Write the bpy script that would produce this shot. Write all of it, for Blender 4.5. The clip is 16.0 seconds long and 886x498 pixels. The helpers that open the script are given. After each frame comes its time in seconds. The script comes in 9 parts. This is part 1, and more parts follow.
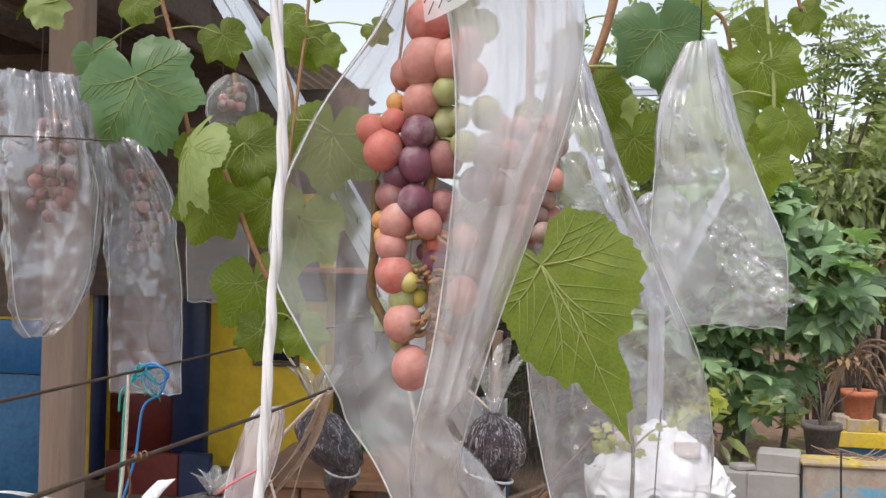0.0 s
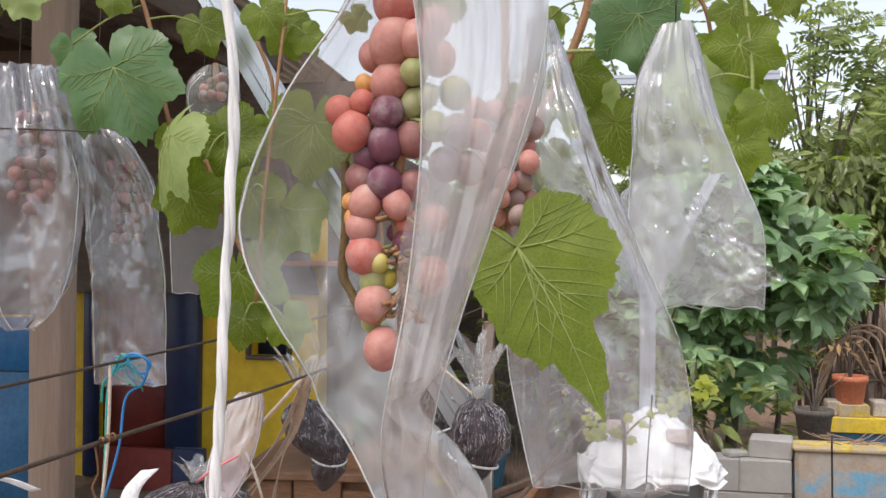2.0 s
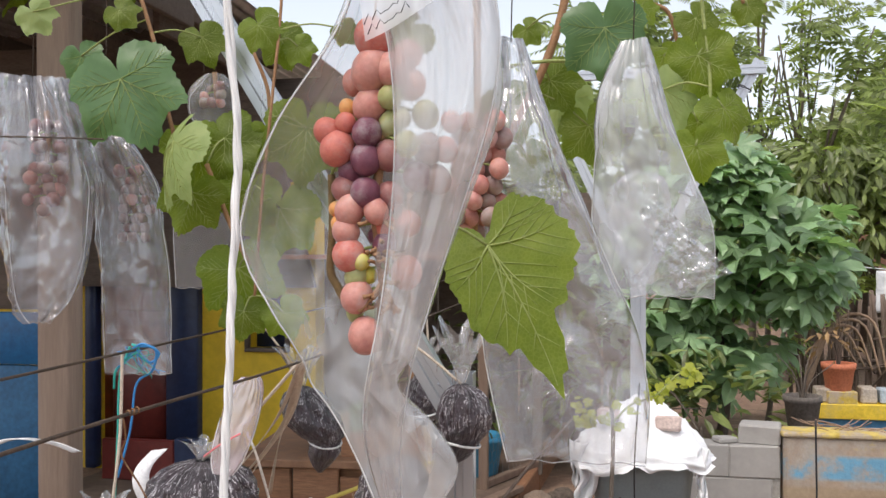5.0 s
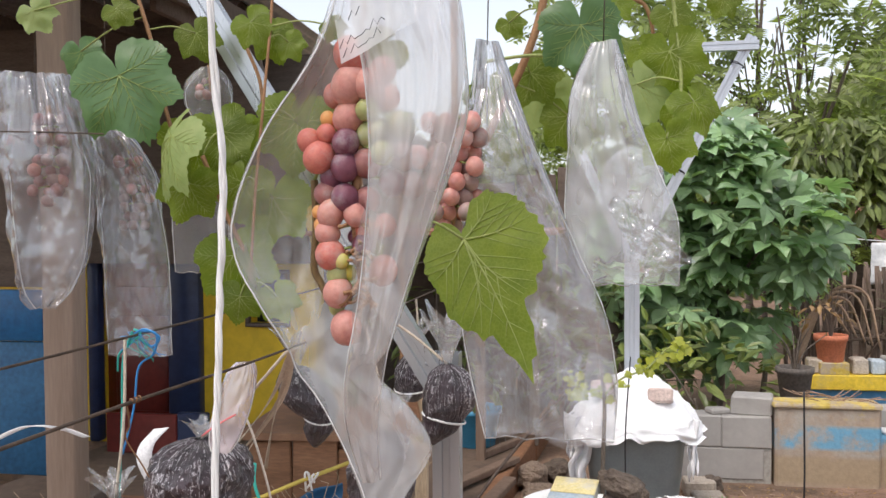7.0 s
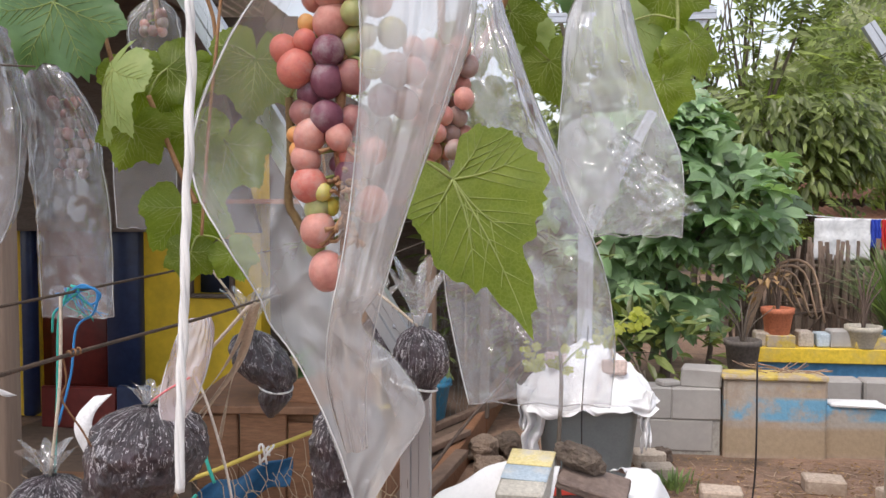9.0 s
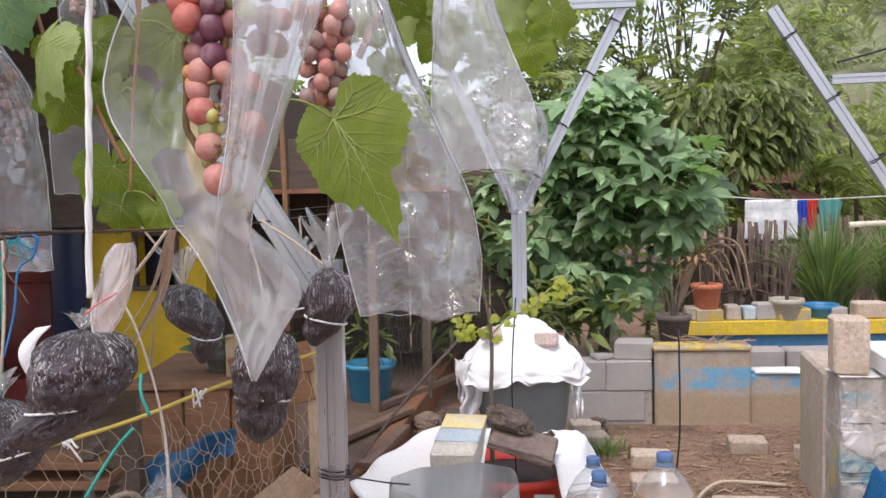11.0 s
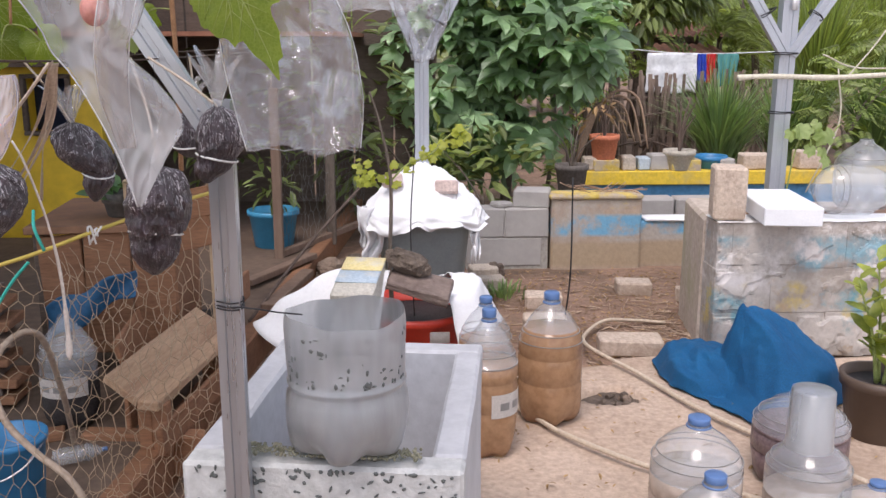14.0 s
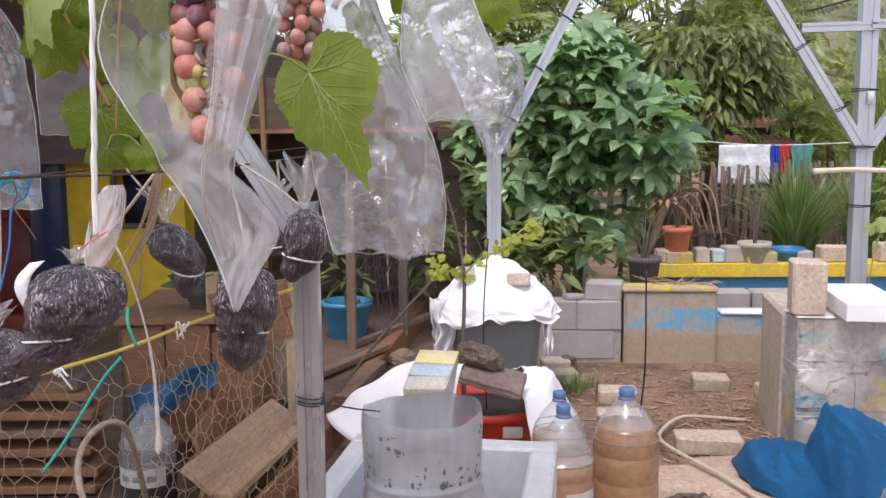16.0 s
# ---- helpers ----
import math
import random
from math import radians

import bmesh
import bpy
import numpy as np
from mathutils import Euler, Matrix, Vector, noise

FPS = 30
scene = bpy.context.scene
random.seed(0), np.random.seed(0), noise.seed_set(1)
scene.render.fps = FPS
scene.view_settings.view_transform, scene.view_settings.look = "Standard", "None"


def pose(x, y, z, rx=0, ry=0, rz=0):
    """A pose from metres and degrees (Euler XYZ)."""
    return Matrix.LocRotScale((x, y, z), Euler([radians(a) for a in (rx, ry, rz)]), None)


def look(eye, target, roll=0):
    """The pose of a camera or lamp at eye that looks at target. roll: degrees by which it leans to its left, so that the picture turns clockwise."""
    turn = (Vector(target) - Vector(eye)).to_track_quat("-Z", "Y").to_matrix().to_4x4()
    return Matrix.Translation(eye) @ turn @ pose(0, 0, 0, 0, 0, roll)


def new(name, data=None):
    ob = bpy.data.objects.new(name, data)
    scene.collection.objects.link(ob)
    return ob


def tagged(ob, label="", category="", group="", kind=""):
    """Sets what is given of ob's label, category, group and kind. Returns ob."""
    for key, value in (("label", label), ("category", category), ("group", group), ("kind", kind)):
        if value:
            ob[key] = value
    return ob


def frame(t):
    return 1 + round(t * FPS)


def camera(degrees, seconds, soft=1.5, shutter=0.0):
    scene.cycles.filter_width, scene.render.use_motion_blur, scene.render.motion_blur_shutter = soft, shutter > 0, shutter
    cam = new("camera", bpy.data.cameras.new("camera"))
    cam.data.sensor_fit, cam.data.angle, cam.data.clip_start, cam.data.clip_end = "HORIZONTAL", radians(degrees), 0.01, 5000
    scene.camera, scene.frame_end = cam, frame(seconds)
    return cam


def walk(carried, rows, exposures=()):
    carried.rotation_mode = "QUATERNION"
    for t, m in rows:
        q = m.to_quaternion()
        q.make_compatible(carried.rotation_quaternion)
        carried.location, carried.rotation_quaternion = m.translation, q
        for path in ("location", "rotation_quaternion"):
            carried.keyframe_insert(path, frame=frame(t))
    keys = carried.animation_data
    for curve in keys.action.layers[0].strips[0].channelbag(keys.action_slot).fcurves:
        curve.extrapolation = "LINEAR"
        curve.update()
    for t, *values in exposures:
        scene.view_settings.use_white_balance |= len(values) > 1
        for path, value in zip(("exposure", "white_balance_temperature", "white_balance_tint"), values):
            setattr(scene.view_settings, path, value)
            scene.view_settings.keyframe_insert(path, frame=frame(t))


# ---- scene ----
cam = camera(51.99, 16.0, soft=1.5)
PATH = [
    (0, look((-0.1071, 0.2456, 1.1221), (-0.4638, 2.2133, 1.1543), 1.18)),
    (0.5, look((-0.0999, 0.2504, 1.1140), (-0.4470, 2.2197, 1.1505), 1.02)),
    (1, look((-0.0850, 0.2445, 1.1233), (-0.4467, 2.2114, 1.1378), 0.29)),
    (1.5, look((-0.0900, 0.2461, 1.1186), (-0.4417, 2.2149, 1.1355), 0.31)),
    (2, look((-0.0954, 0.2477, 1.1159), (-0.4381, 2.2181, 1.1327), 0.39)),
    (2.5, look((-0.1007, 0.2414, 1.1159), (-0.4366, 2.2129, 1.1336), 0.42)),
    (3, look((-0.1001, 0.2326, 1.1192), (-0.4350, 2.2044, 1.1305), 0.56)),
    (3.5, look((-0.0977, 0.2302, 1.1161), (-0.4313, 2.2022, 1.1269), 0.41)),
    (4, look((-0.0963, 0.2245, 1.1105), (-0.4273, 2.1969, 1.1246), 0.31)),
    (6.5, look((-0.0253, 0.1134, 1.1385), (-0.3772, 2.0815, 1.0871), -0.60)),
    (7, look((-0.0422, 0.1301, 1.1381), (-0.3823, 2.1000, 1.0749), -0.37)),
    (7.5, look((-0.0597, 0.1521, 1.1253), (-0.3686, 2.1269, 1.0589), -0.42)),
    (8, look((-0.0729, 0.1708, 1.1226), (-0.3501, 2.1497, 1.0378), -0.22)),
    (8.5, look((-0.0946, 0.2064, 1.1155), (-0.3307, 2.1899, 1.0151), 0.08)),
    (9, look((-0.0863, 0.2087, 1.1108), (-0.3042, 2.1934, 0.9934), 0.25)),
    (11.5, look((-0.0035, 0.0560, 1.0507), (-0.0789, 2.0506, 0.9242), -1.11)),
    (12, look((0.0019, 0.0532, 1.0505), (-0.0328, 2.0479, 0.9093), -0.65)),
    (12.5, look((0.0107, 0.0521, 1.0518), (0.0116, 2.0459, 0.8941), -0.28)),
    (13, look((0.0070, 0.0560, 1.0499), (0.0480, 2.0427, 0.8229), 0.14)),
    (13.5, look((0.0063, 0.0595, 1.0460), (0.0728, 2.0267, 0.6917), 0.35)),
    (14, look((0.0151, 0.0209, 1.0476), (0.0962, 1.9689, 0.6014), -0.00)),
    (14.5, look((0.0125, 0.0199, 1.0495), (0.0783, 1.9781, 0.6481), 0.17)),
    (15, look((0.0107, 0.0205, 1.0587), (0.0298, 1.9913, 0.7183), 0.05)),
    (15.5, look((0.0076, 0.0138, 1.0595), (-0.0180, 1.9926, 0.7703), -0.21)),
    (16, look((0.0031, 0.0034, 1.0649), (-0.0665, 1.9861, 0.8119), -0.48)),
]
walk(cam, PATH, [(0, 0.76, 6620, 10), (4, 0.76, 6650, 10), (9, 0.76, 6600, 12), (11.5, 0.76, 6450, 15), (16, 0.76, 6400, 16)])

# ---- world and light ----
world = bpy.data.worlds.new("sky")
scene.world = world
world.use_nodes = True
wn = world.node_tree.nodes
sky = wn.new("ShaderNodeTexSky")
sky.sky_type = "NISHITA"
sky.sun_disc = False
sky.sun_elevation, sky.sun_rotation = radians(62), radians(200)
sky.air_density, sky.dust_density, sky.ozone_density = 1.0, 2.0, 1.0
wn["Background"].inputs["Strength"].default_value = 0.15
pale = wn.new("ShaderNodeHueSaturation")
pale.inputs["Saturation"].default_value = 0.42
world.node_tree.links.new(sky.outputs["Color"], pale.inputs["Color"])
world.node_tree.links.new(pale.outputs["Color"], wn["Background"].inputs["Color"])
sun = new("sun", bpy.data.lights.new("sun", "SUN"))
sun.data.energy, sun.data.angle, sun.data.color = 0.9, radians(20), (1.0, 0.9, 0.84)
sun.matrix_world = look((-1.2, -3.2, 7.0), (0, 0, 0))


# ---- materials ----
def nodes(name):
    m = bpy.data.materials.new(name)
    m.use_nodes = True
    nt = m.node_tree
    return m, nt, nt.nodes["Principled BSDF"]


def coords(nt, scale=(1, 1, 1)):
    tc = nt.nodes.new("ShaderNodeTexCoord")
    mp = nt.nodes.new("ShaderNodeMapping")
    mp.inputs["Scale"].default_value = scale
    nt.links.new(tc.outputs["Object"], mp.inputs["Vector"])
    return mp.outputs["Vector"]


def noise_tex(nt, vec, scale, detail=6.0, rough=0.6):
    n = nt.nodes.new("ShaderNodeTexNoise")
    n.inputs["Scale"].default_value, n.inputs["Detail"].default_value = scale, detail
    n.inputs["Roughness"].default_value = rough
    nt.links.new(vec, n.inputs["Vector"])
    return n.outputs["Fac"]


def ramp(nt, fac, stops):
    r = nt.nodes.new("ShaderNodeValToRGB")
    el = r.color_ramp.elements
    while len(el) < len(stops):
        el.new(0.5)
    for e, (p, c) in zip(el, stops):
        e.position, e.color = p, (*c, 1) if len(c) == 3 else c
    nt.links.new(fac, r.inputs["Fac"])
    return r.outputs["Color"]


def mix(nt, fac, a, b, mode="MIX"):
    m = nt.nodes.new("ShaderNodeMix")
    m.data_type, m.blend_type = "RGBA", mode
    for s, v in ((0, fac), (6, a), (7, b)):
        if isinstance(v, (int, float)):
            m.inputs[s].default_value = v
        elif isinstance(v, tuple):
            m.inputs[s].default_value = (*v, 1)
        else:
            nt.links.new(v, m.inputs[s])
    return m.outputs[2]


def bump(nt, bsdf, fac, strength, dist):
    b = nt.nodes.new("ShaderNodeBump")
    b.inputs["Strength"].default_value, b.inputs["Distance"].default_value = strength, dist
    nt.links.new(fac, b.inputs["Height"])
    nt.links.new(b.outputs["Normal"], bsdf.inputs["Normal"])
    return b


def vary(nt, col, amount):
    """Lightens or darkens a colour from piece to piece."""
    oi = nt.nodes.new("ShaderNodeObjectInfo")
    mr = nt.nodes.new("ShaderNodeMapRange")
    mr.inputs["To Min"].default_value, mr.inputs["To Max"].default_value = 1 - amount, 1 + amount
    nt.links.new(oi.outputs["Random"], mr.inputs["Value"])
    h = nt.nodes.new("ShaderNodeHueSaturation")
    nt.links.new(mr.outputs["Result"], h.inputs["Value"])
    nt.links.new(col, h.inputs["Color"])
    return h.outputs["Color"]


def surf(name, c1, c2, scale=6.0, rough=0.8, metal=0.0, bumps=0.4, dist=0.004, fine=8.0, stretch=(1, 1, 1), stain=None, each=0.0, grain=0.4):
    """A surface of two colours, mottled at two scales, with fine relief."""
    m, nt, bs = nodes(name)
    v = coords(nt, stretch)
    big, small = noise_tex(nt, v, scale), noise_tex(nt, v, scale * fine, 4.0)
    col = ramp(nt, big, [(0.32, c1), (0.68, c2)])
    col = mix(nt, grain, col, ramp(nt, small, [(0.3, tuple(x * 0.62 for x in c1)), (0.7, tuple(min(1, x * 1.25) for x in c2))]))
    if stain:
        blot = ramp(nt, noise_tex(nt, v, scale * 0.45, 8.0, 0.7), [(0.5, (0, 0, 0)), (0.66, (1, 1, 1))])
        col = mix(nt, blot, col, stain)
    if each:
        col = vary(nt, col, each)
    nt.links.new(col, bs.inputs["Base Color"])
    bs.inputs["Metallic"].default_value = metal
    rr = nt.nodes.new("ShaderNodeMapRange")
    rr.inputs["To Min"].default_value, rr.inputs["To Max"].default_value = max(0.05, rough - 0.12), min(1, rough + 0.12)
    nt.links.new(small, rr.inputs["Value"])
    nt.links.new(rr.outputs["Result"], bs.inputs["Roughness"])
    bump(nt, bs, small, bumps, dist)
    return m


def leafy(name, c1, c2, scale=30.0, glow=0.35, rough=0.45, veins=None, each=0.0, island=0.0, quilt=0.0):
    """Leaf tissue: gloss over a thin sheet that lets some light through."""
    m, nt, bs = nodes(name)
    v = coords(nt)
    n = noise_tex(nt, v, scale)
    col = ramp(nt, n, [(0.3, c1), (0.7, c2)])
    if each:
        col = vary(nt, col, each)
    if island:
        g = nt.nodes.new("ShaderNodeNewGeometry")
        mr = nt.nodes.new("ShaderNodeMapRange")
        mr.inputs["To Min"].default_value, mr.inputs["To Max"].default_value = 1 - island, 1 + island
        nt.links.new(g.outputs["Random Per Island"], mr.inputs["Value"])
        h = nt.nodes.new("ShaderNodeHueSaturation")
        nt.links.new(mr.outputs["Result"], h.inputs["Value"])
        nt.links.new(col, h.inputs["Color"])
        col = h.outputs["Color"]
    nt.links.new(col, bs.inputs["Base Color"])
    bs.inputs["Roughness"].default_value = rough
    if quilt:
        net = nt.nodes.new("ShaderNodeTexVoronoi")
        net.feature = "DISTANCE_TO_EDGE"
        net.inputs["Scale"].default_value = quilt
        nt.links.new(v, net.inputs["Vector"])
        cell = ramp(nt, net.outputs["Distance"], [(0.0, (0, 0, 0)), (0.14, (1, 1, 1))])
        bump(nt, bs, cell, 0.2, 0.0006)
        col = mix(nt, cell, mix(nt, 0.2, col, (0.36, 0.42, 0.14)), col)
        nt.links.new(col, bs.inputs["Base Color"])
    else:
        bump(nt, bs, noise_tex(nt, v, scale * 4), 0.3, 0.001)
    tr = nt.nodes.new("ShaderNodeBsdfTranslucent")
    nt.links.new(mix(nt, 1.0, col, (1.5, 1.6, 0.7), "MULTIPLY"), tr.inputs["Color"])
    ms = nt.nodes.new("ShaderNodeMixShader")
    ms.inputs[0].default_value = glow
    nt.links.new(bs.outputs[0], ms.inputs[1])
    nt.links.new(tr.outputs[0], ms.inputs[2])
    nt.links.new(ms.outputs[0], nt.nodes["Material Output"].inputs["Surface"])
    return m


def film(name, haze=0.14, tint=(0.96, 0.97, 0.98), scale=40.0, crease=0.5, gloss=1.0, rough=0.12, body=(0.86, 0.87, 0.88), facet=0.0):
    """Thin clear plastic sheet: see-through, glossy, a little cloudy, creased along its hang."""
    m, nt, bs = nodes(name)
    v = coords(nt, (1, 1, 0.32))
    tr = nt.nodes.new("ShaderNodeBsdfTransparent")
    tr.inputs["Color"].default_value = (*tint, 1)
    bs.inputs["Base Color"].default_value = (*body, 1)
    bs.inputs["Roughness"].default_value = 0.5
    gl = nt.nodes.new("ShaderNodeBsdfGlossy")
    gl.inputs["Roughness"].default_value = rough
    w = noise_tex(nt, v, scale, 5.0, 0.55)
    if facet:  # crumpled once: flat shards that meet in sharp ridges
        shard = nt.nodes.new("ShaderNodeTexVoronoi")
        shard.inputs["Scale"].default_value = facet
        nt.links.new(mix(nt, 0.03, v, noise_tex(nt, v, facet * 0.6, 3.0)), shard.inputs["Vector"])
        w = mix(nt, 0.62, w, shard.outputs["Distance"])
    b = bump(nt, bs, w, crease, 0.01)
    nt.links.new(b.outputs["Normal"], gl.inputs["Normal"])
    fr = nt.nodes.new("ShaderNodeLayerWeight")
    fr.inputs["Blend"].default_value = 0.5
    nt.links.new(b.outputs["Normal"], fr.inputs["Normal"])
    pw = nt.nodes.new("ShaderNodeMath")
    pw.operation = "POWER"
    pw.inputs[1].default_value = 4.0
    nt.links.new(fr.outputs["Facing"], pw.inputs[0])
    k = nt.nodes.new("ShaderNodeMath")
    k.operation = "MULTIPLY_ADD"
    k.inputs[1].default_value, k.inputs[2].default_value = 0.75 * gloss, 0.06 * gloss
    nt.links.new(pw.outputs[0], k.inputs[0])
    cl = nt.nodes.new("ShaderNodeMapRange")
    cl.inputs["From Min"].default_value, cl.inputs["From Max"].default_value = 0.35, 0.75
    cl.inputs["To Min"].default_value, cl.inputs["To Max"].default_value = haze * 0.45, haze * 1.7
    nt.links.new(noise_tex(nt, v, scale * 0.45, 3.0), cl.inputs["Value"])
    m1, m2 = nt.nodes.new("ShaderNodeMixShader"), nt.nodes.new("ShaderNodeMixShader")
    nt.links.new(cl.outputs["Result"], m1.inputs[0])
    nt.links.new(tr.outputs[0], m1.inputs[1])
    nt.links.new(bs.outputs[0], m1.inputs[2])
    nt.links.new(k.outputs[0], m2.inputs[0])
    nt.links.new(m1.outputs[0], m2.inputs[1])
    nt.links.new(gl.outputs[0], m2.inputs[2])
    nt.links.new(m2.outputs[0], nt.nodes["Material Output"].inputs["Surface"])
    return m


def painted(name, base, layers, rough=0.85, scale=3.0, low=None):
    """Weathered cement with flaking coats of paint, each in a band of heights."""
    m, nt, bs = nodes(name)
    v = coords(nt)
    col = ramp(nt, noise_tex(nt, v, 14.0), [(0.3, tuple(x * 0.75 for x in base)), (0.7, base)])
    sep = nt.nodes.new("ShaderNodeSeparateXYZ")
    nt.links.new(v, sep.inputs[0])
    for i, (z0, z1, c, cover) in enumerate(layers):
        band = nt.nodes.new("ShaderNodeMapRange")
        mid, half = (z0 + z1) / 2, (z1 - z0) / 2
        d = nt.nodes.new("ShaderNodeMath")
        d.operation = "SUBTRACT"
        d.inputs[1].default_value = mid
        nt.links.new(sep.outputs["Z"], d.inputs[0])
        a = nt.nodes.new("ShaderNodeMath")
        a.operation = "ABSOLUTE"
        nt.links.new(d.outputs[0], a.inputs[0])
        band.inputs["From Min"].default_value, band.inputs["From Max"].default_value = half * 1.15, half * 0.8
        nt.links.new(a.outputs[0], band.inputs["Value"])
        off = nt.nodes.new("ShaderNodeVectorMath")
        off.inputs[1].default_value = (3.7 * i, 1.3 * i, 0.4 * i)
        nt.links.new(v, off.inputs[0])
        flake = ramp(nt, noise_tex(nt, off.outputs[0], scale * (1 + 0.4 * i), 8.0, 0.65), [(1 - cover - 0.05, (0, 0, 0)), (1 - cover + 0.05, (1, 1, 1))])
        k = nt.nodes.new("ShaderNodeMath")
        k.operation = "MULTIPLY"
        nt.links.new(band.outputs["Result"], k.inputs[0])
        nt.links.new(flake, k.inputs[1])
        col = mix(nt, k.outputs[0], col, c)
    fine = noise_tex(nt, v, 60.0, 4.0)
    col = mix(nt, 0.16, col, ramp(nt, fine, [(0.3, (0.25, 0.24, 0.22)), (0.7, (0.8, 0.78, 0.74))]), "OVERLAY")
    nt.links.new(col, bs.inputs["Base Color"])
    bs.inputs["Roughness"].default_value = rough
    bump(nt, bs, fine, 0.5, 0.004)
    return m


def soil_skin():
    """Black soil pressed against shiny crinkled film."""
    m, nt, bs = nodes("soil_in_shiny_film")
    v = coords(nt)
    grit = noise_tex(nt, v, 160.0, 4.0)
    col = ramp(nt, noise_tex(nt, v, 45.0), [(0.35, (0.014, 0.008, 0.013)), (0.7, (0.06, 0.036, 0.048))])
    col = mix(nt, ramp(nt, grit, [(0.6, (0, 0, 0)), (0.7, (1, 1, 1))]), col, (0.09, 0.062, 0.074))
    # pale streaks: highlights on the film's pleats put into the colour, densest by the neck
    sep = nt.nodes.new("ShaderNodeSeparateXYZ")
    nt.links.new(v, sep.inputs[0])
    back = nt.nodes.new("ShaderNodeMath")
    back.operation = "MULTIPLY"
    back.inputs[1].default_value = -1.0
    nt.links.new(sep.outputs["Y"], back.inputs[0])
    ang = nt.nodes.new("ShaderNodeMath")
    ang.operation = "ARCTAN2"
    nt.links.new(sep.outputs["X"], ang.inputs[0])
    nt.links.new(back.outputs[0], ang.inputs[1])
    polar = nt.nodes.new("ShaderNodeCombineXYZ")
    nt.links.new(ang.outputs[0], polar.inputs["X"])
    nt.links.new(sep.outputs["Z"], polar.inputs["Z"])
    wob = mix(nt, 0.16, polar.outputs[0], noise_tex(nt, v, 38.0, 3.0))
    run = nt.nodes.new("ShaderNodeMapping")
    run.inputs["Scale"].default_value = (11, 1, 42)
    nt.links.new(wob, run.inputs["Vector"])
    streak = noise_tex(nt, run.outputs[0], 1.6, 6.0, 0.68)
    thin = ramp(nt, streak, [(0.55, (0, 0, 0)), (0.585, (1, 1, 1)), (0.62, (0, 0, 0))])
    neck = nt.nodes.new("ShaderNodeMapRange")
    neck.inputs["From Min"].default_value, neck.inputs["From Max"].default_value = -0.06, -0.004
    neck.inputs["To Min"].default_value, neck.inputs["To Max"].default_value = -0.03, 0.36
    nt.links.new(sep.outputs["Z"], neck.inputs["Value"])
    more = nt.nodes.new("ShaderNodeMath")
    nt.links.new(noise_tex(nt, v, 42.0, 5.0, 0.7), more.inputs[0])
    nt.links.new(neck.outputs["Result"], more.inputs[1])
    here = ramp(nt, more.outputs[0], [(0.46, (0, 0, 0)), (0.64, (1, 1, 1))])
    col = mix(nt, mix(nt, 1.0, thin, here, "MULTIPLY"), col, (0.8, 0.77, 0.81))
    nt.links.new(col, bs.inputs["Base Color"])
    bs.inputs["Roughness"].default_value = 0.3
    bs.inputs["Specular IOR Level"].default_value = 0.4
    bs.inputs["Coat Weight"].default_value, bs.inputs["Coat Roughness"].default_value, bs.inputs["Coat IOR"].default_value = 1.0, 0.05, 1.5
    cells = nt.nodes.new("ShaderNodeTexVoronoi")
    cells.feature = "DISTANCE_TO_EDGE"
    cells.inputs["Scale"].default_value = 0.9
    nt.links.new(run.outputs[0], cells.inputs["Vector"])
    b = bump(nt, bs, mix(nt, 0.5, cells.outputs["Distance"], streak), 0.9, 0.008)
    nt.links.new(b.outputs["Normal"], bs.inputs["Coat Normal"])
    return m


def plain_gloss(name, c, rough=0.35, metal=0.0, bumps=0.15, scale=20.0):
    return surf(name, tuple(x * 0.85 for x in c), c, scale, rough, metal, bumps, 0.002, grain=0.15)


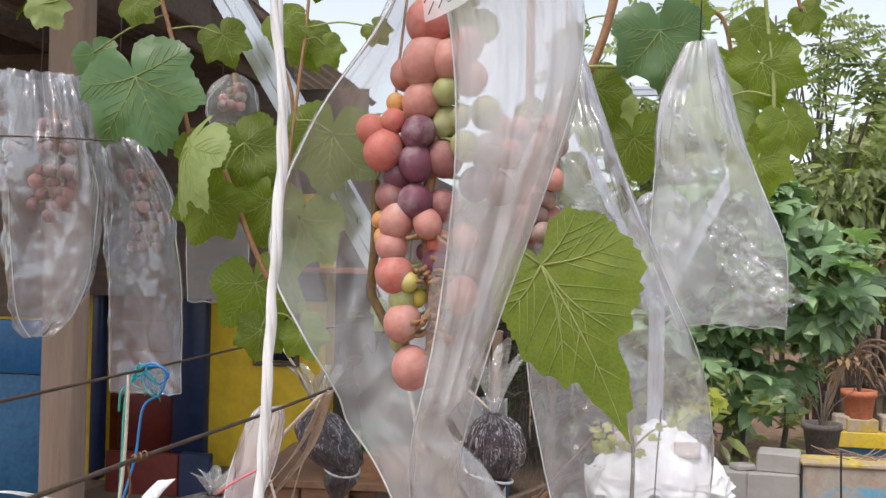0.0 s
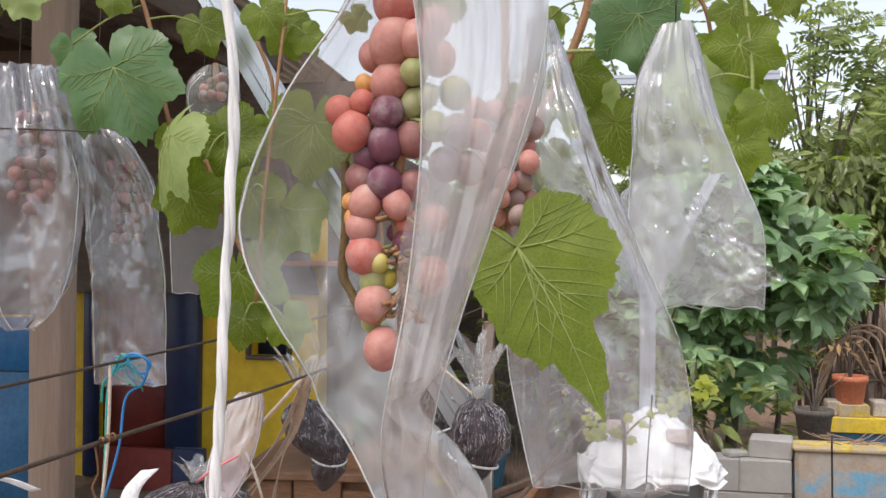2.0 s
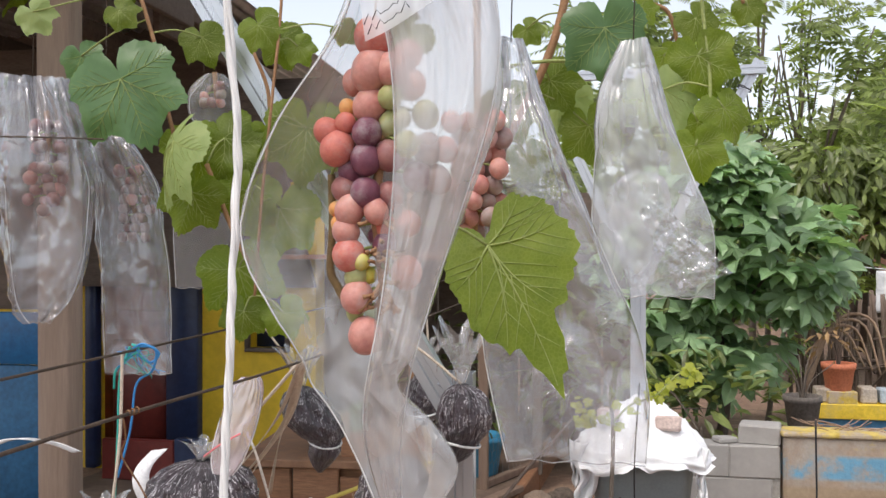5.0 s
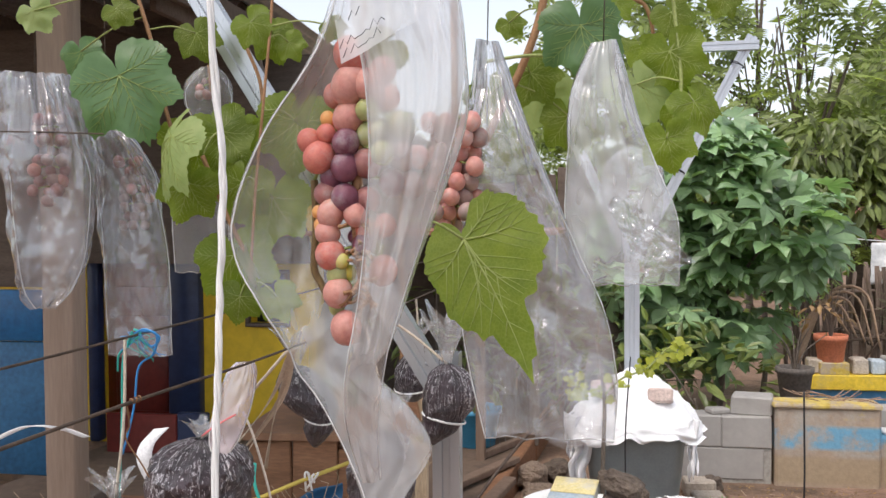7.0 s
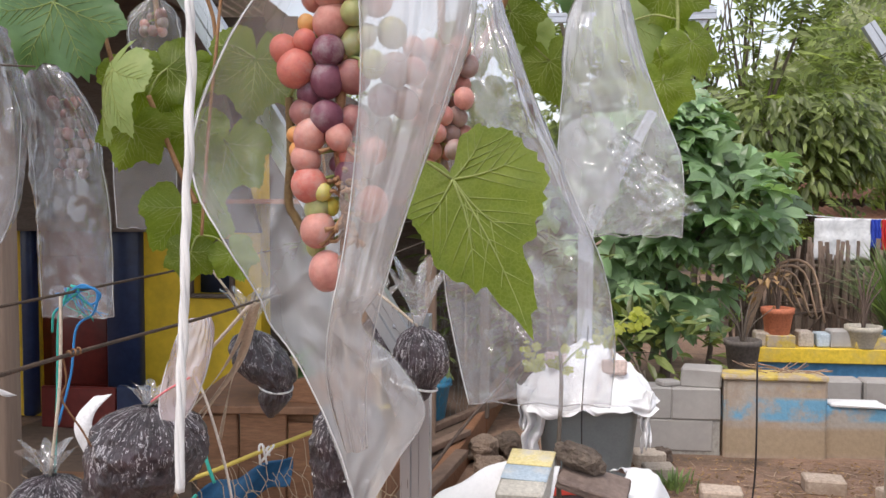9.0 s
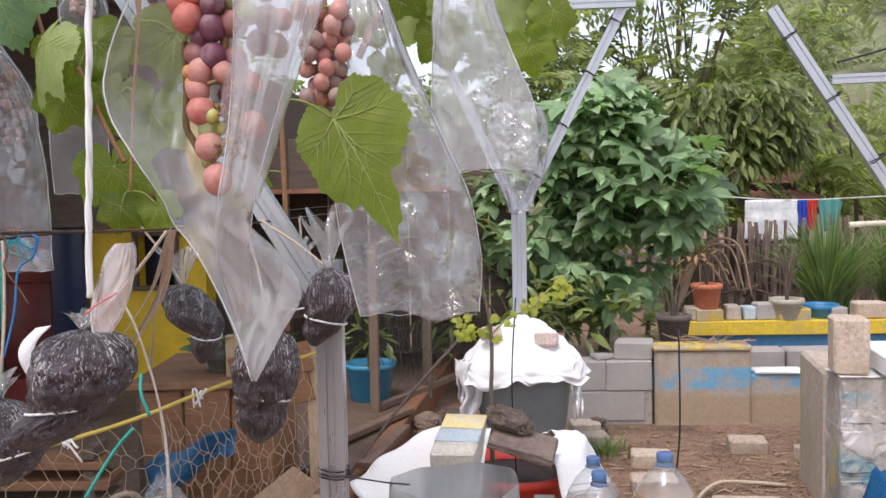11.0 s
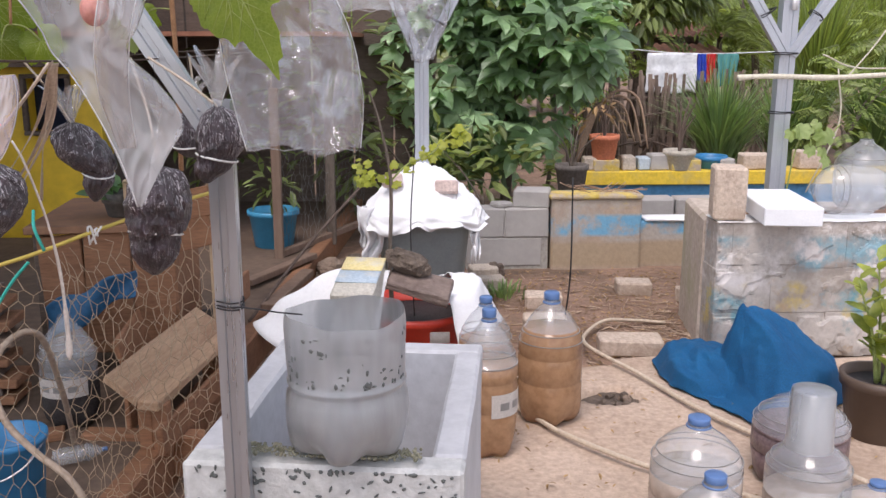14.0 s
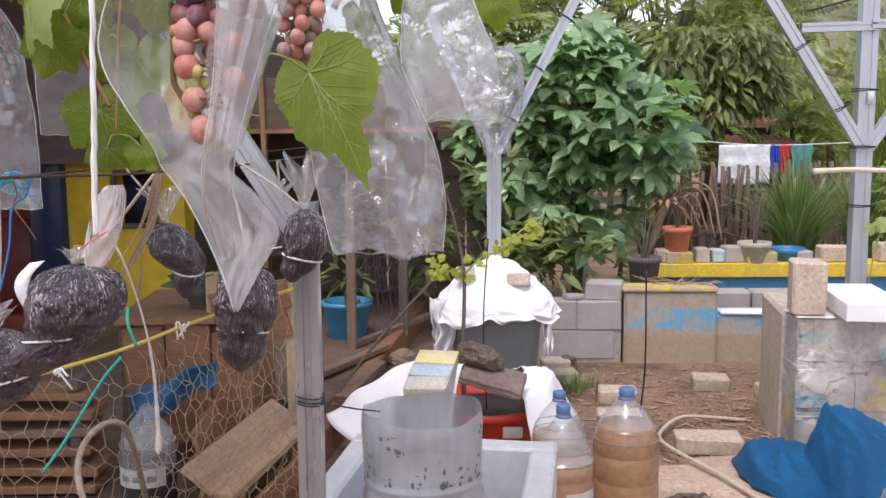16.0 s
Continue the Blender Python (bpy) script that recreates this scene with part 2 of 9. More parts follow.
M = dict(
    dirt=surf("dirt", (0.18, 0.108, 0.075), (0.33, 0.215, 0.148), 3.0, 0.95, 0, 0.8, 0.02, 12.0, stain=(0.11, 0.075, 0.05)),
    slab=surf("slab", (0.4, 0.29, 0.21), (0.6, 0.47, 0.37), 2.6, 0.9, 0, 0.7, 0.006, 22.0, stain=(0.32, 0.22, 0.15)),
    block=surf("block", (0.33, 0.31, 0.29), (0.41, 0.39, 0.365), 4.0, 0.92, 0, 0.25, 0.002, 10.0, each=0.06, grain=0.12),
    brick=surf("brick", (0.42, 0.32, 0.25), (0.62, 0.52, 0.42), 9.0, 0.92, 0, 0.6, 0.004, 8.0, each=0.12, stain=(0.33, 0.24, 0.18)),
    mortar=surf("mortar", (0.3, 0.28, 0.25), (0.42, 0.4, 0.36), 8.0, 0.95, 0, 0.6, 0.005),
    wallpaint=painted("faded_blue_and_yellow_paint", (0.47, 0.365, 0.275), [(0.1, 0.32, (0.42, 0.38, 0.335), 0.5), (0.15, 0.25, (0.17, 0.4, 0.58), 0.5), (0.28, 0.36, (0.58, 0.44, 0.1), 0.4), (0.0, 0.12, (0.4, 0.31, 0.21), 0.6)], scale=3.0),
    nearpaint=painted("flaking_plaster", (0.37, 0.325, 0.285), [(0.0, 0.5, (0.49, 0.45, 0.415), 0.5), (0.3, 0.42, (0.22, 0.36, 0.42), 0.48), (0.08, 0.24, (0.15, 0.3, 0.34), 0.42), (0.1, 0.26, (0.52, 0.4, 0.14), 0.4), (0.0, 0.3, (0.42, 0.31, 0.2), 0.36), (0.24, 0.47, (0.64, 0.6, 0.58), 0.42)], scale=2.6),
    dustyyellow=painted("dust_covered_yellow_paint", (0.56, 0.4, 0.07), [(0.0, 0.5, (0.42, 0.34, 0.25), 0.52), (0.0, 0.5, (0.6, 0.46, 0.12), 0.45)], scale=9.0),
    yellow=surf("yellow_paint", (0.66, 0.45, 0.03), (0.76, 0.54, 0.05), 6.0, 0.7, 0, 0.3, 0.003, 10.0, stain=(0.5, 0.38, 0.14)),
    blue=surf("blue_paint", (0.06, 0.22, 0.42), (0.1, 0.3, 0.52), 4.0, 0.65, 0, 0.2, 0.003),
    housewall=surf("yellow_house_wall", (0.64, 0.42, 0.015), (0.74, 0.5, 0.03), 1.2, 0.6, 0, 0.15, 0.003, 10.0),
    navy=surf("navy_door_frame", (0.01, 0.02, 0.06), (0.02, 0.035, 0.09), 3.0, 0.4, 0, 0.1),
    maroon=surf("maroon_door", (0.13, 0.018, 0.015), (0.18, 0.026, 0.02), 3.0, 0.45, 0, 0.1),
    tarp=surf("bright_blue_sheet", (0.006, 0.08, 0.21), (0.012, 0.13, 0.31), 4.0, 0.5, 0, 0.2),
    darkwood=surf("dark_old_wood", (0.08, 0.06, 0.048), (0.17, 0.13, 0.105), 6.0, 0.85, 0, 0.6, 0.004, 8.0, (1, 8, 8)),
    wood=surf("raw_lumber", (0.36, 0.25, 0.15), (0.52, 0.39, 0.26), 5.0, 0.8, 0, 0.4, 0.003, 7.0, (7, 7, 0.8)),
    plank=surf("brown_plank", (0.19, 0.085, 0.04), (0.32, 0.16, 0.085), 5.0, 0.75, 0, 0.4, 0.003, 7.0, (1, 6, 6), each=0.15),
    paleplank=surf("pale_dusty_plank", (0.29, 0.18, 0.105), (0.42, 0.28, 0.18), 5.0, 0.85, 0, 0.4, 0.003, 7.0, (6, 0.8, 6), each=0.1, stain=(0.26, 0.15, 0.09)),
    palepost=surf("sun_bleached_post", (0.22, 0.155, 0.115), (0.31, 0.23, 0.18), 4.0, 0.85, 0, 0.3, 0.002, 7.0, (7, 7, 0.7), grain=0.2),
    postwood=surf("brown_weathered_post", (0.17, 0.11, 0.078), (0.24, 0.165, 0.12), 4.0, 0.85, 0, 0.3, 0.002, 7.0, (7, 7, 0.7), grain=0.2),
    rust=surf("rusty_iron_sheet", (0.24, 0.1, 0.06), (0.4, 0.19, 0.12), 2.0, 0.85, 0.2, 0.4),
    tin=surf("corrugated_iron", (0.5, 0.52, 0.55), (0.68, 0.7, 0.72), 2.0, 0.4, 0.7, 0.2),
    steel=surf("galvanised_steel", (0.42, 0.44, 0.47), (0.5, 0.52, 0.55), 3.0, 0.3, 0.75, 0.02, 0.0003, 6.0, (6, 6, 0.4), grain=0.08),
    whitesteel=surf("bright_galvanised_steel", (0.48, 0.51, 0.56), (0.55, 0.58, 0.63), 3.0, 0.36, 0.5, 0.03, 0.0003, 6.0, (5, 5, 0.5), grain=0.08),
    wire=surf("rusty_wire", (0.05, 0.04, 0.035), (0.13, 0.09, 0.065), 60.0, 0.75, 0.4, 0.4),
    mesh=surf("tan_chicken_wire", (0.34, 0.24, 0.15), (0.5, 0.38, 0.26), 30.0, 0.55, 0.4, 0.2),
    greymesh=surf("grey_chicken_wire", (0.2, 0.2, 0.19), (0.3, 0.3, 0.28), 30.0, 0.6, 0.4, 0.2),
    tie=surf("black_tie_wire", (0.012, 0.012, 0.014), (0.03, 0.03, 0.035), 40.0, 0.5, 0.2, 0.2),
    basin=surf("white_painted_cement", (0.46, 0.46, 0.48), (0.58, 0.58, 0.6), 5.0, 0.7, 0, 0.3, 0.003, 9.0, grain=0.2),
    basinrim=surf("chipped_white_cement", (0.78, 0.78, 0.77), (0.87, 0.87, 0.86), 7.0, 0.8, 0, 0.5, 0.004, 6.0, grain=0.2),
    sack=surf("white_woven_sack", (0.82, 0.82, 0.83), (0.88, 0.88, 0.89), 6.0, 0.75, 0, 0.25, 0.003, 20.0, grain=0.12),
    binplastic=plain_gloss("dark_grey_bin_plastic", (0.3, 0.36, 0.38), 0.5),
    red=plain_gloss("red_plastic", (0.62, 0.05, 0.025), 0.4),
    orange=surf("terracotta", (0.52, 0.16, 0.08), (0.64, 0.22, 0.12), 12.0, 0.8, 0, 0.3),
    bucket=plain_gloss("blue_bucket_plastic", (0.03, 0.2, 0.42), 0.4),
    claypot=surf("grey_clay_pot", (0.4, 0.37, 0.3), (0.55, 0.5, 0.42), 12.0, 0.85, 0, 0.4),
    blackpot=surf("dusty_black_plastic", (0.04, 0.038, 0.036), (0.13, 0.115, 0.1), 9.0, 0.75, 0, 0.2, 0.003, 8.0),
    darkpot=surf("dusty_dark_plastic", (0.09, 0.075, 0.065), (0.19, 0.165, 0.145), 9.0, 0.85, 0, 0.3, 0.003, 8.0),
    brownpot=plain_gloss("brown_pot_plastic", (0.1, 0.065, 0.045), 0.5),
    net=surf("deep_blue_netting", (0.0, 0.055, 0.16), (0.002, 0.115, 0.28), 9.0, 0.85, 0, 0.9, 0.003, 30.0),
    foam=surf("white_foam", (0.82, 0.83, 0.85), (0.88, 0.89, 0.9), 8.0, 0.7, 0, 0.2, 0.002, 20.0, grain=0.1),
    hose=surf("tan_hose", (0.5, 0.4, 0.3), (0.62, 0.52, 0.4), 10.0, 0.6, 0, 0.15),
    oldhose=surf("dusty_brown_hose", (0.26, 0.19, 0.14), (0.38, 0.3, 0.23), 10.0, 0.6, 0, 0.15),
    cap=plain_gloss("blue_cap", (0.1, 0.19, 0.4), 0.45),
    muddy=surf("muddy_water", (0.3, 0.165, 0.085), (0.38, 0.225, 0.125), 5.0, 0.2, 0, 0.05),
    pulp=surf("dark_fruit_pulp", (0.07, 0.04, 0.05), (0.24, 0.17, 0.17), 40.0, 0.35, 0, 0.4, 0.003, 3.0),
    soil=surf("black_soil", (0.012, 0.01, 0.012), (0.05, 0.042, 0.04), 60.0, 0.8, 0, 1.0, 0.006, 3.0),
    twine=surf("white_straw_twine", (0.72, 0.72, 0.71), (0.85, 0.85, 0.84), 50.0, 0.6, 0, 0.5, 0.002, 4.0, (1, 1, 0.15)),
    raffia=surf("pale_raffia", (0.55, 0.48, 0.42), (0.68, 0.61, 0.55), 40.0, 0.5, 0, 0.4),
    strip=surf("tan_straw_strip", (0.52, 0.42, 0.32), (0.68, 0.6, 0.5), 40.0, 0.7, 0, 0.4),
    bluerope=plain_gloss("blue_rope", (0.03, 0.25, 0.6), 0.6, 0, 0.4, 80.0),
    greenrope=plain_gloss("teal_rope", (0.03, 0.42, 0.35), 0.6, 0, 0.4, 80.0),
    yellowrope=plain_gloss("yellow_rope", (0.62, 0.48, 0.1), 0.6, 0, 0.4, 80.0),
    cane=surf("brown_vine_cane", (0.26, 0.13, 0.06), (0.4, 0.22, 0.11), 60.0, 0.7, 0, 0.4),
    darkcane=surf("dark_brown_cane", (0.12, 0.075, 0.03), (0.2, 0.13, 0.05), 50.0, 0.8, 0, 0.5),
    bark=surf("grey_bark", (0.1, 0.08, 0.06), (0.2, 0.16, 0.13), 10.0, 0.9, 0, 0.8, 0.01, 6.0, (3, 3, 0.7)),
    stem=surf("green_stem", (0.2, 0.26, 0.06), (0.36, 0.4, 0.14), 40.0, 0.6, 0, 0.2),
    stone=surf("dark_rough_stone", (0.07, 0.05, 0.04), (0.2, 0.155, 0.12), 12.0, 0.95, 0, 1.0, 0.02, 5.0),
    slate=surf("brown_slate", (0.13, 0.09, 0.075), (0.26, 0.2, 0.17), 10.0, 0.85, 0, 0.7, 0.008, 5.0, (1, 1, 5)),
    fencewood=surf("grey_fence_stick", (0.08, 0.055, 0.042), (0.2, 0.145, 0.115), 8.0, 0.9, 0, 0.5, 0.004, 6.0, (5, 5, 0.6), each=0.3),
    bamboo=surf("pale_bamboo", (0.55, 0.5, 0.38), (0.72, 0.68, 0.56), 8.0, 0.6, 0, 0.2, 0.002, 6.0, (6, 6, 0.5)),
    white=surf("white_cloth", (0.75, 0.76, 0.78), (0.84, 0.85, 0.86), 5.0, 0.85, 0, 0.3),
    bluecloth=plain_gloss("blue_cloth", (0.03, 0.07, 0.5), 0.9), redcloth=plain_gloss("red_cloth", (0.6, 0.03, 0.03), 0.9),
    tealcloth=plain_gloss("teal_cloth", (0.1, 0.32, 0.3), 0.9),
    vine=leafy("vine_leaf", (0.125, 0.185, 0.014), (0.2, 0.26, 0.028), 40.0, 0.52, 0.5, each=0.25, quilt=300.0),
    vinetop=leafy("vine_leaf_upper_face", (0.075, 0.16, 0.055), (0.13, 0.235, 0.09), 40.0, 0.3, 0.35, each=0.12),
    vinepale=leafy("pale_vine_leaf", (0.25, 0.34, 0.12), (0.38, 0.45, 0.2), 40.0, 0.4, 0.6),
    vein=leafy("leaf_vein", (0.3, 0.36, 0.1), (0.4, 0.45, 0.16), 60.0, 0.3, 0.5),
    shrub=leafy("shrub_leaf", (0.15, 0.26, 0.115), (0.33, 0.47, 0.27), 3.0, 0.25, 0.32, island=0.5),
    tree=leafy("tree_leaf", (0.15, 0.2, 0.065), (0.28, 0.33, 0.12), 1.5, 0.5, 0.4, island=0.5),
    bushy=leafy("yellow_green_leaf", (0.15, 0.21, 0.05), (0.3, 0.35, 0.1), 2.0, 0.35, 0.4, island=0.45),
    glossy=leafy("dark_glossy_leaf", (0.09, 0.13, 0.035), (0.23, 0.27, 0.09), 2.0, 0.25, 0.35, island=0.5),
    grass=leafy("grass_blade", (0.12, 0.19, 0.07), (0.26, 0.35, 0.15), 3.0, 0.3, 0.4, island=0.4),
    scrub=leafy("slope_scrub", (0.17, 0.2, 0.09), (0.3, 0.32, 0.17), 0.5, 0.3, 0.6, island=0.4),
    dry=leafy("dry_leaf", (0.22, 0.13, 0.06), (0.38, 0.25, 0.13), 6.0, 0.2, 0.8, island=0.5),
    hill=surf("far_hillside", (0.17, 0.2, 0.1), (0.3, 0.31, 0.18), 0.25, 0.95, 0, 1.0, 0.5, 7.0, stain=(0.2, 0.17, 0.1)),
    basinspeck=surf("speckled_white_cement", (0.46, 0.46, 0.45), (0.6, 0.6, 0.58), 8.0, 0.85, 0, 0.8, 0.006, 6.0, stain=(0.36, 0.36, 0.33)),
    dampgrey=surf("damp_grey_cement", (0.4, 0.4, 0.4), (0.5, 0.5, 0.5), 9.0, 0.7), petedge=plain_gloss("bottle_ridge", (0.26, 0.25, 0.24), 0.3),
    labelpaper=surf("worn_label", (0.48, 0.44, 0.4), (0.62, 0.58, 0.54), 40.0, 0.7), greywater=surf("cloudy_grey_water", (0.36, 0.29, 0.24), (0.46, 0.38, 0.32), 5.0, 0.2, 0, 0.05),
    limegrey=surf("dried_cement_coat", (0.42, 0.43, 0.44), (0.56, 0.57, 0.58), 9.0, 0.5, grain=0.2), flakegrey=plain_gloss("grey_flake", (0.13, 0.14, 0.135), 0.8),
    pinkbrick=surf("pale_pink_brick", (0.5, 0.38, 0.34), (0.66, 0.53, 0.48), 14.0, 0.9, 0, 0.5), palecement=surf("pale_cement_brick", (0.45, 0.42, 0.36), (0.6, 0.57, 0.5), 14.0, 0.9, 0, 0.5),
    palyellow=surf("faded_yellow_paint", (0.66, 0.55, 0.22), (0.76, 0.66, 0.36), 20.0, 0.8, stain=(0.6, 0.56, 0.48)), palblue=surf("faded_blue_paint", (0.36, 0.46, 0.55), (0.5, 0.57, 0.62), 20.0, 0.8, stain=(0.6, 0.58, 0.52)),
    greybrick=surf("grey_brown_brick", (0.32, 0.27, 0.22), (0.48, 0.42, 0.35), 12.0, 0.92, 0, 0.6, each=0.1), blockblue=surf("blue_grey_block", (0.36, 0.44, 0.5), (0.5, 0.56, 0.6), 12.0, 0.9, 0, 0.5),
    saplingleaf=leafy("young_vine_leaf", (0.28, 0.32, 0.04), (0.44, 0.46, 0.08), 40.0, 0.45, 0.5, each=0.2), potleaf=leafy("glossy_broad_leaf", (0.14, 0.2, 0.03), (0.4, 0.42, 0.09), 20.0, 0.3, 0.35, each=0.35),
    dryfrond=surf("dry_brown_frond", (0.26, 0.16, 0.1), (0.42, 0.29, 0.2), 10.0, 0.8),
    paletwig=surf("pale_dry_twig", (0.3, 0.2, 0.14), (0.55, 0.42, 0.31), 14.0, 0.85),
    # deckcement is darker than bare cement: the porch floor's shade is in it
    deckcement=surf("shade_dark_porch_cement", (0.1, 0.065, 0.045), (0.18, 0.125, 0.09), 3.0, 0.9, 0, 0.4, 0.004, 10.0, stain=(0.08, 0.055, 0.04)), brownply=surf("red_brown_plywood", (0.2, 0.1, 0.055), (0.3, 0.16, 0.09), 3.0, 0.6, 0, 0.2),
    tarpdull=surf("dull_blue_sheet", (0.012, 0.08, 0.18), (0.03, 0.13, 0.26), 6.0, 0.6, 0, 0.3), bucketlight=plain_gloss("light_blue_plastic", (0.06, 0.32, 0.54), 0.4), slatebrown=surf("brown_field_stone", (0.2, 0.14, 0.1), (0.34, 0.26, 0.2), 12.0, 0.95, 0, 0.9, 0.01),
    pinkline=plain_gloss("pink_zip", (0.8, 0.2, 0.22), 0.5), filmwhite=surf("white_plastic_strip", (0.7, 0.69, 0.7), (0.82, 0.81, 0.82), 40.0, 0.35, 0, 0.3), rustwire=surf("rust_brown_wire", (0.16, 0.075, 0.035), (0.3, 0.16, 0.08), 90.0, 0.8, 0.3, 0.4),
    sidepaint=surf("earth_stained_cement", (0.4, 0.315, 0.24), (0.58, 0.5, 0.43), 5.0, 0.92, 0, 0.6, 0.006, 9.0, stain=(0.4, 0.36, 0.24)),
    filmedge=film("film_edge", 0.7, gloss=1.2, rough=0.15),
    film=film("clear_film", 0.25, crease=0.3, gloss=1.0, rough=0.14), filmwrinkled=film("wrinkled_film", 0.2, body=(0.78, 0.77, 0.8), crease=1.0, gloss=1.7, rough=0.1, scale=22.0, facet=26.0), filmhazy=film("cloudy_film", 0.52, crease=0.7, gloss=1.3, rough=0.12, scale=25.0, body=(0.6, 0.57, 0.56)), filmclear=film("glossy_film", 0.1, crease=0.6, gloss=0.8, rough=0.1),
    # the two dim films below are greyed to carry the porch bags' shade
    filmprint=film("printed_film", 0.5, crease=0.25, gloss=0.8, rough=0.15, scale=60.0), filmdim=film("shade_dimmed_film", 0.12, crease=0.3, gloss=0.5, rough=0.2, scale=25.0, body=(0.6, 0.6, 0.62)),
    filmcrinkle=film("crumpled_film", 0.2, crease=1.0, gloss=2.2, rough=0.08, scale=50.0, facet=70.0),
    filmshaded=film("shade_dimmed_crumpled_film", 0.24, crease=1.0, gloss=1.9, rough=0.12, scale=26.0, body=(0.42, 0.42, 0.46), facet=30.0),
    filmpink=film("pinkish_film", 0.26, tint=(0.98, 0.93, 0.95), crease=0.9, gloss=1.8, rough=0.1, facet=55.0, body=(0.86, 0.8, 0.83)),
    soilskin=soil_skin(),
    pet=film("clear_bottle_plastic", 0.2, tint=(0.94, 0.96, 0.98), scale=12.0, crease=0.15, rough=0.08),
    petdirty=film("limescaled_bottle_plastic", 0.36, tint=(0.9, 0.91, 0.92), scale=14.0, crease=0.25, rough=0.3, body=(0.54, 0.55, 0.56)),
    jugskin=film("cement_filmed_plastic", 0.66, tint=(0.85, 0.86, 0.87), scale=22.0, crease=0.3, rough=0.35, body=(0.36, 0.37, 0.38)),
    moss=surf("mossy_grit", (0.1, 0.1, 0.055), (0.36, 0.34, 0.25), 60.0, 0.95, 0, 0.9, 0.004, 3.0),
)


# ---- building helpers ----
def part(name, bm, material, parent=None, label="", smooth=True):
    me = bpy.data.meshes.new(name)
    bm.normal_update()
    bm.to_mesh(me)
    bm.free()
    me.materials.append(material)
    if smooth:
        me.shade_smooth()
    ob = new(name, me)
    if parent:
        ob.parent = parent
    if label:
        ob["label"] = label
    return ob


def raw(name, verts, faces, material, parent=None, label="", smooth=True):
    me = bpy.data.meshes.new(name)
    me.from_pydata(verts, [], faces)
    me.materials.append(material)
    if smooth:
        me.shade_smooth()
    ob = new(name, me)
    if parent:
        ob.parent = parent
    if label:
        ob["label"] = label
    return ob


def thing(name, label, category, at=(0, 0, 0), group="", kind="", turn=0):
    ob = new(name)
    ob.matrix_world = pose(*at, 0, 0, turn)
    ob.empty_display_size = 0.05
    return tagged(ob, label, category, group, kind)


def box(bm, c, s, bev=0.004, rot=None, jit=0.0, seed=0):
    r = bmesh.ops.create_cube(bm, size=1.0)
    vs = r["verts"]
    rnd = random.Random(seed)
    for v in vs:
        v.co = Vector((v.co.x * s[0], v.co.y * s[1], v.co.z * s[2]))
        if jit:
            v.co += Vector([rnd.uniform(-jit, jit) for _ in range(3)])
    if bev:
        es = list({e for v in vs for e in v.link_edges})
        r = bmesh.ops.bevel(bm, geom=es, offset=bev, segments=1, affect="EDGES", clamp_overlap=True)
        vs = list({v for f in r["faces"] for v in f.verts} | {v for v in vs if v.is_valid})
    m = Matrix.Translation(c) @ (rot.to_matrix().to_4x4() if rot else Matrix())
    bmesh.ops.transform(bm, matrix=m, verts=vs)
    return bm


def boxes(*rows, bev=0.004):
    bm = bmesh.new()
    for c, s in rows:
        box(bm, c, s, bev)
    return bm


def tube(bm, pts, rad, seg=8, caps=True):
    """A round rod along points; rad: one radius, or one for each point."""
    pts = [Vector(p) for p in pts]
    rads = [rad] * len(pts) if isinstance(rad, (int, float)) else rad
    up, rings = None, []
    for i, p in enumerate(pts):
        d = (pts[min(i + 1, len(pts) - 1)] - pts[max(i - 1, 0)]).normalized()
        if up is None:
            up = d.orthogonal().normalized()
        side = d.cross(up)
        if side.length < 1e-5:
            side = d.orthogonal()
        side.normalize()
        up = side.cross(d).normalized()
        rings.append([bm.verts.new(p + (side * math.cos(a) + up * math.sin(a)) * rads[i]) for a in (2 * math.pi * k / seg for k in range(seg))])
    for a, b in zip(rings, rings[1:]):
        for k in range(seg):
            bm.faces.new((a[k], a[(k + 1) % seg], b[(k + 1) % seg], b[k]))
    if caps:
        bm.faces.new(rings[0][::-1])
        bm.faces.new(rings[-1])
    return bm


def glide(pts, n):
    """A smooth line of n points through a few given ones."""
    p = [Vector(q) for q in pts]
    p = [2 * p[0] - p[1]] + p + [2 * p[-1] - p[-2]]
    out = []
    for i in range(n):
        u = i / (n - 1) * (len(p) - 3)
        k = min(int(u), len(p) - 4)
        t = u - k
        a, b, c, d = p[k:k + 4]
        out.append(0.5 * ((2 * b) + (c - a) * t + (2 * a - 5 * b + 4 * c - d) * t * t + (3 * b - a - 3 * c + d) * t ** 3))
    return out


def lathe(bm, prof, seg=24, at=(0, 0, 0), wob=None, caps=(True, False)):
    """A turned form from (radius, height) pairs; wob(angle, height) scales the radius."""
    at, rings = Vector(at), []
    for r, z in prof:
        rings.append([bm.verts.new(at + Vector((r * (wob(a, z) if wob else 1) * math.cos(a), r * (wob(a, z) if wob else 1) * math.sin(a), z))) for a in (2 * math.pi * k / seg for k in range(seg))])
    for a, b in zip(rings, rings[1:]):
        for k in range(seg):
            bm.faces.new((a[k], a[(k + 1) % seg], b[(k + 1) % seg], b[k]))
    if caps[0]:
        bm.faces.new(rings[0][::-1])
    if caps[1]:
        bm.faces.new(rings[-1])
    return bm


def sheet(bm, fn, nu, nv, closed=False):
    g = [[bm.verts.new(fn(i / (nu - 1) if not closed else i / nu, j / (nv - 1))) for i in range(nu)] for j in range(nv)]
    for j in range(nv - 1):
        for i in range(nu if closed else nu - 1):
            bm.faces.new((g[j][i], g[j][(i + 1) % nu], g[j + 1][(i + 1) % nu], g[j + 1][i]))
    return bm


def n3(x, y, z):
    return noise.noise(Vector((x, y, z)))


